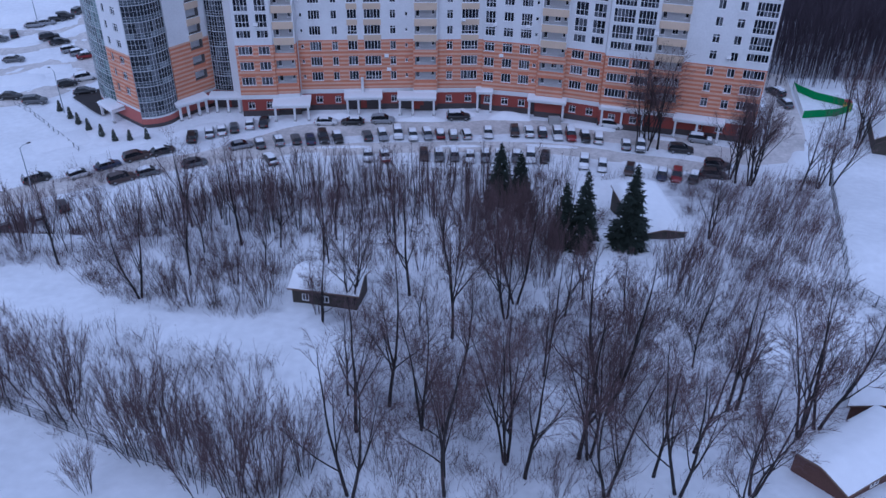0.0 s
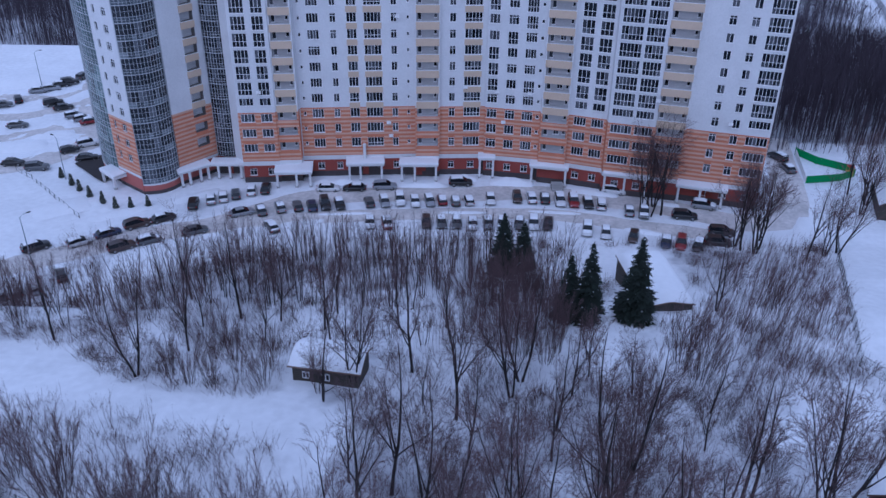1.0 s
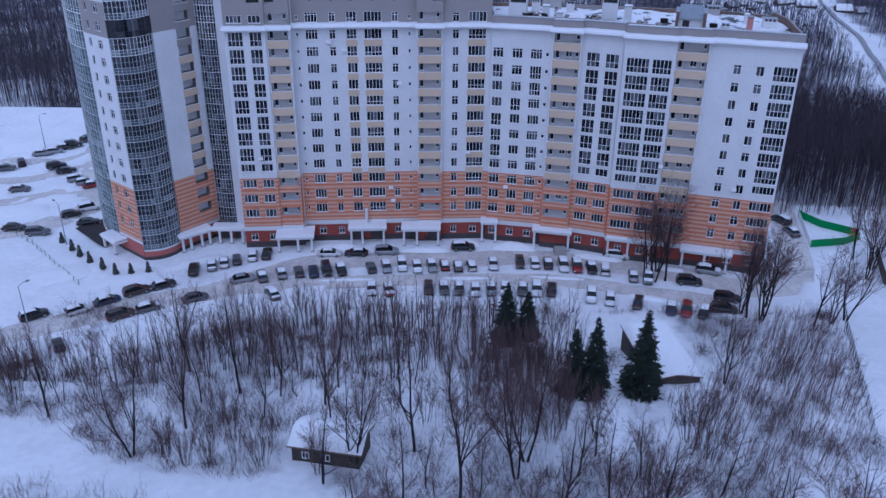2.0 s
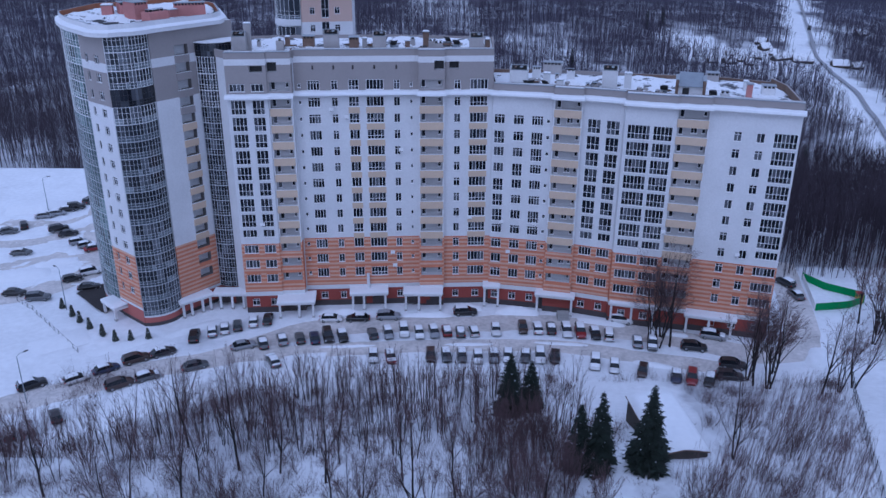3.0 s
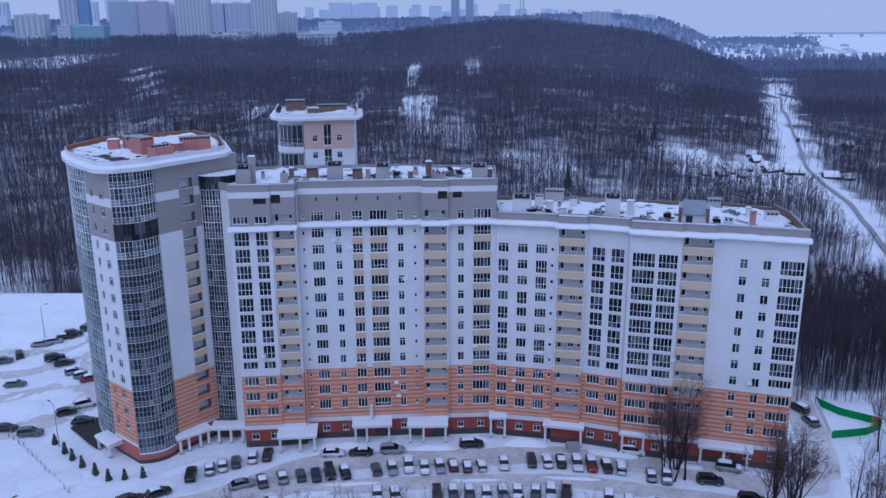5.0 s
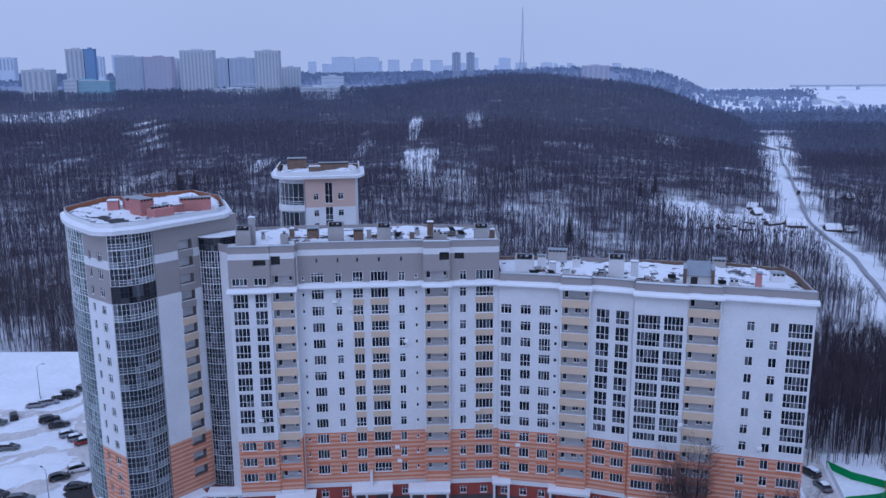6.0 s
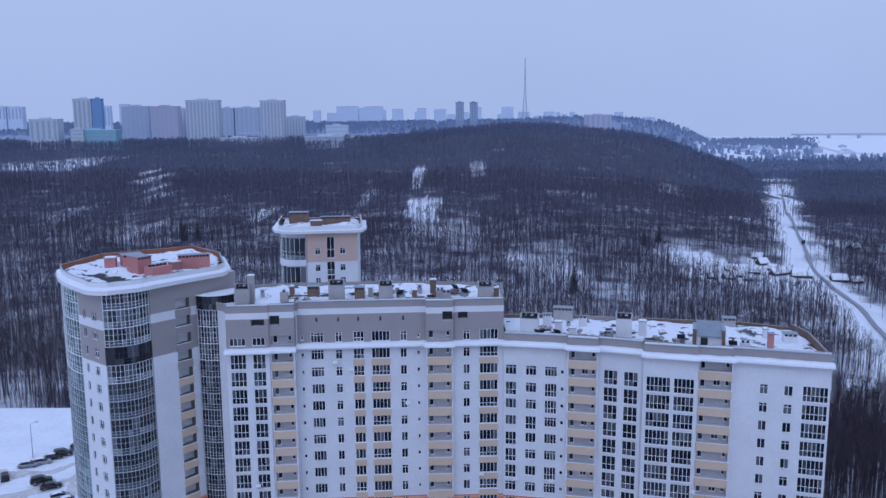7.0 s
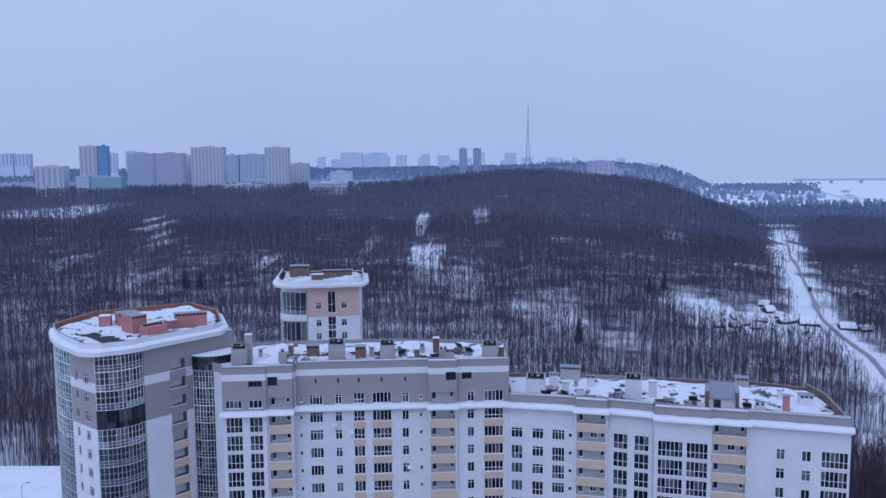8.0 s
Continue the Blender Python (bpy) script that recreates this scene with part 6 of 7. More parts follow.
def copies(name, data_sets, spots, mats, label, category):
    """One mesh of many transformed copies. data_sets: (vertices, faces of four) arrays; spots: (which, x, y, z, scale, height scale, turn, lean x, lean y)."""
    vs, fs, off = [], [], 0
    for which, x, y, z, s, sz, turn, lx, ly in spots:
        v, f = data_sets[which]
        c, sn = math.cos(turn), math.sin(turn)
        q = np.empty_like(v)
        q[:, 0] = (v[:, 0] * c - v[:, 1] * sn) * s + lx * v[:, 2] + x
        q[:, 1] = (v[:, 0] * sn + v[:, 1] * c) * s + ly * v[:, 2] + y
        q[:, 2] = v[:, 2] * sz + z
        vs.append(q)
        fs.append(f + off)
        off += len(v)
    v, f = np.concatenate(vs), np.concatenate(fs)
    me = bpy.data.meshes.new(name)
    k = f.shape[1]
    me.vertices.add(len(v))
    me.vertices.foreach_set("co", v.ravel().astype(np.float32))
    me.loops.add(f.size)
    me.loops.foreach_set("vertex_index", f.ravel().astype(np.int32))
    me.polygons.add(len(f))
    me.polygons.foreach_set("loop_start", np.arange(0, f.size, k, dtype=np.int32))
    for m in mats:
        me.materials.append(m)
    me.update(calc_edges=True)
    ob = new(name, me)
    return tagged(ob, label, category, kind="stuff")


def as_arrays(me):
    return np.array(me.v, dtype=np.float64), np.array(me.f, dtype=np.int64)


# thin saplings that nobody could count
SAPLINGS = []
for i in range(6):
    r = random.Random(60 + i)
    me = Mesh()
    for _ in range(5):
        a, h = r.uniform(0, 6.28), r.uniform(5.4, 8.6)
        p = Vector((r.gauss(0, 0.55), r.gauss(0, 0.55), -0.3))
        d = Vector((0.10 * math.cos(a), 0.10 * math.sin(a), 1)).normalized()
        side = Vector((math.sin(a * 3), math.cos(a * 3), 0))
        pts = [p]
        for k in range(4):
            d = (d + Vector((r.uniform(-1, 1), r.uniform(-1, 1), 0)) * 0.05).normalized()
            pts.append(pts[-1] + d * h / 4)
        for k, (b, c) in enumerate(zip(pts, pts[1:])):
            w0, w1 = 0.032 * (1 - 0.22 * k), 0.032 * (1 - 0.22 * (k + 1))
            me.face([tuple(b - side * w0), tuple(b + side * w0), tuple(c + side * w1)], TWIG)
            me.face([tuple(b - side * w0), tuple(c + side * w1), tuple(c - side * w1)], TWIG)
        for k in range(9):
            t = r.uniform(1.3, 3.95)
            q = pts[int(t)].lerp(pts[int(t) + 1], t - int(t))
            e = q + Vector((r.uniform(-0.5, 0.5), r.uniform(-0.5, 0.5), r.uniform(0.8, 1.4)))
            me.spike(q, e, 0.013, TWIG)
            me.spike(q.lerp(e, 0.4), q.lerp(e, 0.4) + Vector((r.uniform(-0.35, 0.35), r.uniform(-0.35, 0.35), 0.6)), 0.010, TWIG)
    SAPLINGS.append(as_arrays(me))
spots = []
THICKET = [(27.3, 42.3), (29.6, 56.0), (37.5, 60), (43.7, 80.0), (56.0, 80.0), (49.5, 55.0), (45.5, 47.0), (40.5, 39.4), (33.3, 36.5)]
for _ in range(9000):
    x, y = vrng.uniform(-62, 62), vrng.uniform(6, 92)
    dense = inside((x, y), THICKET)
    belt = -45 < x < 20 and 60 < y < 84
    if any(inside((x, y), poly) for poly in KEEP_CLEAR):
        continue
    patchy = noise.noise(Vector((x * 0.09, y * 0.09, 30)))
    if vrng.random() > (0.44 if dense else 0.05 if belt else 0.15 if patchy > 0.08 else 0.03):
        continue
    s = vrng.uniform(0.55, 0.95) * (1.0 if dense or belt else 0.65)
    spots.append((vrng.randrange(6), x, y, ground_z(x, y) - 0.1, s, s, vrng.uniform(0, 6.28), vrng.uniform(0.04, 0.12) if dense else vrng.uniform(-0.05, 0.05), vrng.uniform(-0.05, 0.05)))
copies("sapling_thicket", SAPLINGS, spots, [TWIG], "thicket of thin leafless saplings in snow", "thicket")

# low brush and dead stalks that stick out of the snow
BRUSH = []
for i in range(5):
    r = random.Random(200 + i)
    me = Mesh()
    for _ in range(26):
        a, l = r.uniform(0, 6.28), r.uniform(0.6, 2.4)
        p = Vector((r.gauss(0, 0.5), r.gauss(0, 0.5), -0.1))
        q = p + Vector((math.cos(a) * 0.5 * l, math.sin(a) * 0.5 * l, l))
        me.spike(p, q, 0.016, TWIG)
        for _ in range(2):
            b = p.lerp(q, r.uniform(0.35, 0.8))
            me.spike(b, b + Vector((r.uniform(-0.4, 0.4), r.uniform(-0.4, 0.4), r.uniform(0.3, 0.7))), 0.010, TWIG)
    BRUSH.append(as_arrays(me))
spots = []
for _ in range(8500):
    x, y = vrng.uniform(-64, 68), vrng.uniform(3, 93)
    d = noise.noise(Vector((x * 0.07, y * 0.07, 60))) + 0.5 * noise.noise(Vector((x * 0.25, y * 0.25, 61)))
    if any(inside((x, y), poly) for poly in KEEP_CLEAR) or vrng.random() > max(0.02, min(0.7, (0.42 if x > -8 and y < 46 else 0.38) + 0.8 * d)):
        continue
    s = vrng.uniform(0.7, 1.3)
    spots.append((vrng.randrange(5), x, y, ground_z(x, y), s, s * vrng.uniform(0.6, 1.2), vrng.uniform(0, 6.28), vrng.uniform(-0.06, 0.06), vrng.uniform(-0.06, 0.06)))
copies("brush", BRUSH, spots, [TWIG], "low leafless brush poking out of snow", "brush")

# ---- spruces ----
NEEDLES = material("spruce_needles", (0.012, 0.020, 0.014), 0.9, 0.35, 1.2, 8.0, island=0.6)


def spruce_parts(seed, h, width):
    r = random.Random(seed)
    t = Mesh()
    t.tube((0, 0, -0.5), (0, 0, h), 0.02 * h, 0.02, 7, BARK)
    c, sn = Mesh(), Mesh()
    z = h * 0.08
    while z < h * 0.985:
        f = z / h
        reach = width * (1 - f) ** 0.85 + 0.12
        n = max(5, int(13 * (1 - f) + 5))
        a0 = r.uniform(0, 6.28)
        for i in range(n):
            a = a0 + 2 * math.pi * i / n + r.uniform(-0.25, 0.25)
            l = reach * r.uniform(0.5, 1.22)
            droop = 0.32 * l * (1 - f * 0.9)
            d = Vector((math.cos(a), math.sin(a), 0))
            side = Vector((-d.y, d.x, 0))
            k = 5
            prev = Vector((0, 0, z))
            for j in range(1, k + 1):
                u = j / k
                p = d * l * u + Vector((0, 0, z - droop * u * u + 0.14 * l * max(0, u - 0.6)))
                wdt = 0.30 * l * (1 - u) ** 0.6 * (0.5 + u) + 0.06
                for s in (-1, 1):
                    q = prev.lerp(p, 0.5) + side * s * wdt * r.uniform(0.8, 1.3) + Vector((0, 0, -0.12 * wdt - r.uniform(0, 0.1)))
                    c.face([tuple(prev), tuple(p), tuple(q)] if s > 0 else [tuple(p), tuple(prev), tuple(q)], NEEDLES)
                    q2 = q + d * 0.18 * l + side * s * 0.1 + Vector((0, 0, -0.10))
                    c.face([tuple(p), tuple(q2), tuple(q)], NEEDLES)
                hang = prev.lerp(p, 0.5) + Vector((0, 0, -0.28 * (1 - u) * l * 0.5 - 0.15))
                c.face([tuple(prev), tuple(hang), tuple(p)], NEEDLES)
                if r.random() < 0.10 and 0.3 < u < 0.95:
                    mid = prev.lerp(p, 0.5) + Vector((0, 0, 0.05))
                    g = 0.10 + 0.10 * r.random()
                    sn.face([tuple(mid + d * g), tuple(mid + side * g * 0.8), tuple(mid - d * g), tuple(mid - side * g * 0.8)], SNOW_ROOF)
                prev = p
        z += h * 0.022 + 0.10 * (1 - f)
    return t, c, sn


SPRUCES = {}


def spruce(kind, x, y, h, width, name="spruce", label="tall dark green spruce dusted with snow", group="spruces of the garden", turn=0.0):
    m = Matrix.Translation((x, y, ground_z(x, y))) @ Matrix.Rotation(turn, 4, "Z")
    if kind in SPRUCES:
        return copy_thing(SPRUCES[kind], m)
    ob = thing(name, m, label, "tree", group)
    t, c, sn = spruce_parts(kind, h, width)
    local_part("trunk", t, ob)
    local_part("crown", c, ob, "dark green needles")
    local_part("branch_snow", sn, ob, "scraps of snow")
    SPRUCES[kind] = ob
    return ob


YOUNG_NEEDLES = material("young_needles", (0.085, 0.095, 0.080), 0.9, 0.3, 1.5, 8.0, island=0.6)


spruce(1, 24.4, 58.2, 12.2, 3.1)
spruce(2, 18.3, 57.6, 11.4, 2.6)
spruce(3, 15.9, 57.8, 9.8, 2.3)
spruce(4, 8.8, 76.5, 10.5, 2.7)
spruce(5, 12.0, 78.5, 8.5, 2.2)
for i, (x, y) in enumerate(((-74.8, 117.4), (-71.4, 113.9), (-69.1, 111.7), (-66.2, 109.1), (-62.8, 106.5), (-59.8, 104.7), (-57.0, 104.7), (-54.1, 105.4))):
    spruce(6, x, y, 2.4, 0.50, "young_spruce", "young spruce planted in a row in snow", "young spruces", i * 1.1)
for child in SPRUCES[6].children:
    if child.name.startswith("crown"):
        child.data.materials[0] = YOUNG_NEEDLES

# ---- rink and ramp beside the tower ----
ASPHALT = material("dark_asphalt", (0.035, 0.03, 0.03), 0.85, 0.3, 0.6, 6.0)
rp = Mesh()
rp.face([(x, y, ground_z(x, y) + 0.35) for x, y in ((-74.4, 122.9), (-71.0, 119.6), (-68.4, 117.0), (-65.9, 114.9), (-64.9, 116.2), (-67.4, 121.4), (-70.1, 127.8), (-73.2, 126.0))], ASPHALT)
tagged(new("pavement", rp.data("pavement")), "bare dark asphalt ramp cleared of snow", "pavement", kind="structure")
fence([(-84.9, 120.1), (-80.0, 116.1), (-72.5, 108.4), (-64.9, 100.6)], 2.0, 0.9, "low dark railing half buried in snow", False)


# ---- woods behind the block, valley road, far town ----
# each band farther off is coloured bluer and paler to paint in haze
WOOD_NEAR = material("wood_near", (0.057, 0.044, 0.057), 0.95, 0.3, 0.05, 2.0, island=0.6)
WOOD_SLOPE_HAZE = material("wood_slope_haze", (0.067, 0.058, 0.083), 0.95, 0.3, 0.03, 1.0, island=0.5)
WOOD_MID_HAZE = material("wood_mid_haze", (0.100, 0.096, 0.135), 0.95, 0.25, 0.02, 1.0, island=0.4)
WOOD_FAR_HAZE = material("wood_far_haze", (0.145, 0.160, 0.230), 0.95, 0.2, 0.01, 0.5, island=0.3)


def wood_tree(seed, h, limbs, twigs, width, twig):
    """A slim forest tree of few faces: trunk, limbs and slivers of twigs."""
    r = random.Random(seed)
    v, f = [], []

    def sliver(a, b, w, cross=True):
        d = (b - a)
        s = d.cross(Vector((r.uniform(-1, 1), r.uniform(-1, 1), r.uniform(-0.3, 0.3)))).normalized() * w
        k = len(v)
        v.extend([tuple(a - s), tuple(a + s), tuple(b)])
        f.append((k, k + 1, k + 2))

    for i in range(3):
        a0, a1 = 2 * math.pi * i / 3, 2 * math.pi * (i + 1) / 3
        k = len(v)
        v.extend([(width * math.cos(a0), width * math.sin(a0), -1.5), (width * math.cos(a1), width * math.sin(a1), -1.5), (0.2 * math.cos(a0), 0.2 * math.sin(a0), h)])
        f.append((k, k + 1, k + 2))
    for i in range(limbs):
        t = r.uniform(0.34, 0.95)
        a = r.uniform(0, 6.28)
        p = Vector((0, 0, h * t))
        l = h * 0.36 * (1.25 - t) + 0.8
        q = p + Vector((math.cos(a) * l * 0.42, math.sin(a) * l * 0.42, l * r.uniform(0.7, 1.05)))
        sliver(p, q, width * 0.6)
        for _ in range(twigs):
            b = p.lerp(q, r.uniform(0.1, 1.0))
            e = b + Vector((r.uniform(-0.6, 0.6), r.uniform(-0.6, 0.6), r.uniform(0.35, 1.15))) * h * 0.13
            sliver(b, e, twig)
    return np.array(v, dtype=np.float64), np.array(f, dtype=np.int64)


NEAR_KIT = [wood_tree(100 + i, 15.0, 11, 7, 0.10, 0.022) for i in range(6)]
BACK_KIT = [wood_tree(105 + i, 14.8, 9, 4, 0.09, 0.042) for i in range(6)]
MID_KIT = [wood_tree(110 + i, 14.5, 6, 2, 0.12, 0.10) for i in range(6)]
DIM_KIT = [wood_tree(115 + i, 14.5, 6, 2, 0.14, 0.20) for i in range(6)]
FAR_KIT = [wood_tree(120 + i, 14.0, 5, 2, 0.26, 0.62) for i in range(5)]
ROAD_LINE = smooth_line([(186, 290), (201, 360), (219, 418), (232, 470), (244, 519), (258, 577), (288, 670), (327, 788), (380, 940), (422, 1053), (484, 1220), (549, 1391), (640, 1680)])


def road_gap(x, y):
    """Distance from the valley road; minus on its near side."""
    best, side = 1e9, 1
    for (a, b), (c, d) in zip(ROAD_LINE[::2], ROAD_LINE[2::2]):
        if abs(b - y) < 120:
            e = math.hypot(a - x, b - y)
            if e < best:
                best, side = e, 1 if (x - a) * (d - b) - (y - b) * (c - a) > 0 else -1
    return best * side


# clearings: centre, half widths, share of trees left standing
GAPS = [(152, 262, 33, 64, 0.02), (-593, 1176, 75, 55, 0.35), (-540, 1260, 60, 22, 0.35), (-404, 1105, 9, 32, 0.1), (-382, 1040, 10, 34, 0.1), (-352, 960, 11, 36, 0.25), (-322, 890, 12, 34, 0.45), (-267, 694, 9, 45, 0.35), (-180, 774, 9, 45, 0.2), (-44, 1056, 9, 80, 0.35), (-31, 814, 17, 80, 0.25), (-26, 730, 14, 60, 0.5), (135, 954, 30, 30, 0.55), (277, 1038, 26, 30, 0.55), (285, 800, 12, 32, 0.2), (182, 560, 30, 62, 0.03), (222, 560, 22, 44, 0.03), (176, 626, 18, 40, 0.3), (206, 500, 20, 40, 0.4), (2, 671, 20, 80, 0.68), (34, 1094, 14, 37, 0.6), (-382, 809, 14, 40, 0.5), (-95, 923, 8, 90, 0.6), (192, 843, 20, 30, 0.6), (60, 560, 24, 60, 0.7), (-90, 420, 12, 40, 0.5), (-215, 520, 14, 60, 0.5), (325, 690, 16, 22, 0.3), (330, 600, 14, 20, 0.3)]


def wooded(x, y, chance=1.0):
    for a, b, rx, ry, keep in GAPS:
        if chance >= keep and ((x - a) / rx) ** 2 + ((y - b) / ry) ** 2 < 1 + 0.8 * noise.noise(Vector((x * 0.03, y * 0.03, 2))):
            return False
    g = road_gap(x, y)
    w = 3 * noise.noise(Vector((x * 0.05, y * 0.05, 4)))
    if -lerp(y, ((500, 18), (730, 24), (1000, 30))) + w < g < lerp(y, ((500, 12), (800, 18), (1000, 26))) + w:
        return False
    return True


frng = random.Random(9)


def plant(y0, y1, spacing, half, kits, lo, hi, floor=0.0):
    out = []
    n = int((y1 - y0) / spacing)
    for j in range(n):
        y = y0 + spacing * j
        w = half(y)
        k = int(2 * w / spacing)
        for i in range(k):
            x = -w + spacing * i + frng.uniform(-0.5, 0.5) * spacing
            yy = y + frng.uniform(-0.5, 0.5) * spacing
            if yy < 160 and x < 66:
                continue
            if x < -55 and yy < 222:
                continue
            if x > 60 and yy < 137 + 6 * noise.noise(Vector((x * 0.1, 0, 1))):
                continue
            if -46 < x < -16 and 176 < yy < 206:
                continue
            if yy < 215 and abs(x) < 60 and frng.random() < 0.35:
                continue
            if noise.noise(Vector((x * 0.018, yy * 0.018, 11))) < -0.40 and frng.random() < 0.7:
                continue
            if not wooded(x, yy, frng.random()):
                continue
            s = frng.uniform(lo, hi)
            out.append((frng.randrange(kits), x, yy, ground_z(x, yy), s, s * frng.uniform(0.9, 1.15), frng.uniform(0, 6.28), frng.uniform(-0.04, 0.04), frng.uniform(-0.03, 0.03)))
    return out


EDGE = []
for _ in range(700):
    x, y = frng.uniform(62, 128), frng.uniform(137, 188)
    if x < 74 and y < 146:
        continue
    s = frng.uniform(0.8, 1.2)
    EDGE.append((frng.randrange(6), x, y, ground_z(x, y), s, s, frng.uniform(0, 6.28), 0.0, 0.0))
for _ in range(420):
    # young growth along the wood's edge
    x = frng.uniform(63, 150)
    y = 133 + 0.05 * (x - 63) + abs(frng.gauss(0, 7))
    s = frng.uniform(0.25, 0.6)
    EDGE.append((frng.randrange(6), x, y, ground_z(x, y), s, s, frng.uniform(0, 6.28), 0.0, 0.0))
for _ in range(500):
    x, y = frng.uniform(-130, -56), 219 + abs(frng.gauss(0, 8))
    s = frng.uniform(0.25, 0.6)
    EDGE.append((frng.randrange(6), x, y, ground_z(x, y), s, s, frng.uniform(0, 6.28), 0.0, 0.0))
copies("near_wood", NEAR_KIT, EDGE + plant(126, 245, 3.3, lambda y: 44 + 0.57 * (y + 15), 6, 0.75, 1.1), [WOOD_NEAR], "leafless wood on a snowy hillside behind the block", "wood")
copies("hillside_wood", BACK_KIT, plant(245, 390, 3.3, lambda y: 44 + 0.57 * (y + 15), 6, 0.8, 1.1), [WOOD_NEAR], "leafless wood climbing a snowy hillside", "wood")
copies("slope_wood", MID_KIT, plant(390, 690, 4.1, lambda y: 40 + 0.57 * y, 6, 0.85, 1.15), [WOOD_SLOPE_HAZE], "dense leafless wood on a snowy slope", "wood")
copies("middle_wood", DIM_KIT, plant(690, 1040, 5.6, lambda y: 40 + 0.57 * y, 6, 0.9, 1.2), [WOOD_MID_HAZE], "dense leafless wood over a distant slope", "wood")
copies("far_wood", FAR_KIT, plant(1040, 1640, 8.0, lambda y: 60 + 0.58 * y, 5, 0.85, 1.2), [WOOD_FAR_HAZE], "distant leafless wood tinted blue for haze", "wood")
RIDGE_KIT = [wood_tree(130 + i, 15.0, 6, 0, 9.0, 1.0) for i in range(4)]


def ridge(y0, y1, step, test):
    out = []
    y = y0
    while y < y1:
        w = 100 + 0.62 * y
        x = -w
        while x < w:
            if test(x, y):
                xx, yy = x + frng.uniform(-0.5, 0.5) * step, y + frng.uniform(-0.5, 0.5) * step
                out.append((frng.randrange(4), xx, yy, ground_z(xx, yy), frng.uniform(0.8, 1.2), frng.uniform(0.8, 1.2), frng.uniform(0, 6.28), 0, 0))
            x += step
        y += step * 1.4
    return out


# ridge colours with distance haze painted into them
HAZE_WOOD_BLUE = material("haze_wood_blue", (0.205, 0.24, 0.335), 0.95, 0.12, 0.01, 0.2, island=0.3)
HAZE_WOOD_PALE = material("haze_wood_pale", (0.25, 0.30, 0.42), 0.95, 0.08, 0.01, 0.2, island=0.2)
copies("distant_wood", RIDGE_KIT, ridge(1640, 2350, 17, lambda x, y: (x > -0.05 * y or y < 1700) and noise.noise(Vector((x * 0.004, y * 0.004, 5))) > -0.42), [HAZE_WOOD_BLUE], "far wooded ridge tinted blue for haze", "wood")
copies("distant_wood", RIDGE_KIT, ridge(2350, 4400, 25, lambda x, y: noise.noise(Vector((x * 0.003, y * 0.003, 5))) > -0.4 and not (x > 0.43 * y and y > 2560) and not (x > 0.31 * y and 2450 < y < 3300 and noise.noise(Vector((x * 0.008, y * 0.008, 15))) > -0.1)), [HAZE_WOOD_PALE], "far wooded hills fading into haze", "wood")
# dark conifers among the leafless wood
for i, (x, y) in enumerate(((-214, 640), (-220, 652), (-206, 648), (70, 470), (122, 300), (131, 296), (84, 212), (110, 226), (150, 640), (165, 655), (250, 352))):
    spruce(9, x, y, 16.0, 3.6, "spruce", "dark spruce among leafless woodland", "spruces of the wood", i * 0.9)

ROAD_SNOW = material("grey_road", (0.30, 0.30, 0.315), 0.8, 0.15, 0.3, 2.0)
tagged(strip("road", ROAD_LINE, 2.6, 1.0, ROAD_SNOW, 6.0), "grey valley road ploughed through snow", "road", kind="structure")
pole = None
for k, (x, y) in enumerate(ROAD_LINE[::3]):
    z = ground_z(x + 7, y)
    m = Matrix.Translation((x + 7, y, z))
    if pole is None:
        pole = thing("power_pole", m, "grey power pole beside a snowy valley road", "pole", "power poles")
        p = Mesh()
        p.tube((0, 0, -1), (0, 0, 9.5), 0.16, 0.11, 6, CONCRETE)
        local_part("mast", p, pole)
        p = Mesh()
        p.box((-0.9, -0.06, 8.6), (0.9, 0.06, 8.75), METAL_DARK)
        local_part("crossarm", p, pole)
    else:
        copy_thing(pole, m)
for x, y, w, d, turn in ((194, 561, 8, 5, -5), (191, 542, 7, 5, 3), (193, 526, 5, 4, -22), (181, 529, 6, 4.5, 15), (223, 554, 9, 4, 26), (208, 557, 6, 4, -16), (232, 560, 9, 4, -24), (237, 549, 10, 6.5, -10), (229, 610, 6, 4.5, -33), (226, 592, 6, 5, 16), (331, 674, 8, 5, 35), (170, 528, 5, 4, 2), (226, 573, 5, 4, -28), (259, 541, 8, 5, -7), (270, 540, 6, 4, 12)):
    shed(x, y, 1.25 * w, 1.3 * d, 1.9, 0.85, turn, "small dark wooden hut under thick snow in a valley clearing", LOGS, (), snow=1.0)
for x, y, a in ((289, 673, 70),):
    lorry = thing("van", Matrix.Translation((x, y, ground_z(x, y) + 1.0)) @ Matrix.Rotation(radians(a), 4, "Z"), "dark delivery van on a snowy valley road", "van")
    b = Mesh()
    b.box((-3.2, -1.2, 0.7), (1.6, 1.2, 3.2), METAL_DARK, None, 0.05)
    local_part("box_body", b, lorry)
    b = Mesh()
    b.box((1.7, -1.1, 0.6), (3.2, 1.1, 2.4), METAL_DARK, None, 0.12)
    local_part("cab", b, lorry)
    for sx in (-2.0, 2.3):
        for sy in (-1.1, 1.1):
            b = Mesh()
            b.tube((sx, sy - 0.15, 0.45), (sx, sy + 0.15, 0.45), 0.45, 0.45, 10, TYRE)
            local_part("wheel", b, lorry)


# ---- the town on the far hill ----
def hazed_material(name, color):
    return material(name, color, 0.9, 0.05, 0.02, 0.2)


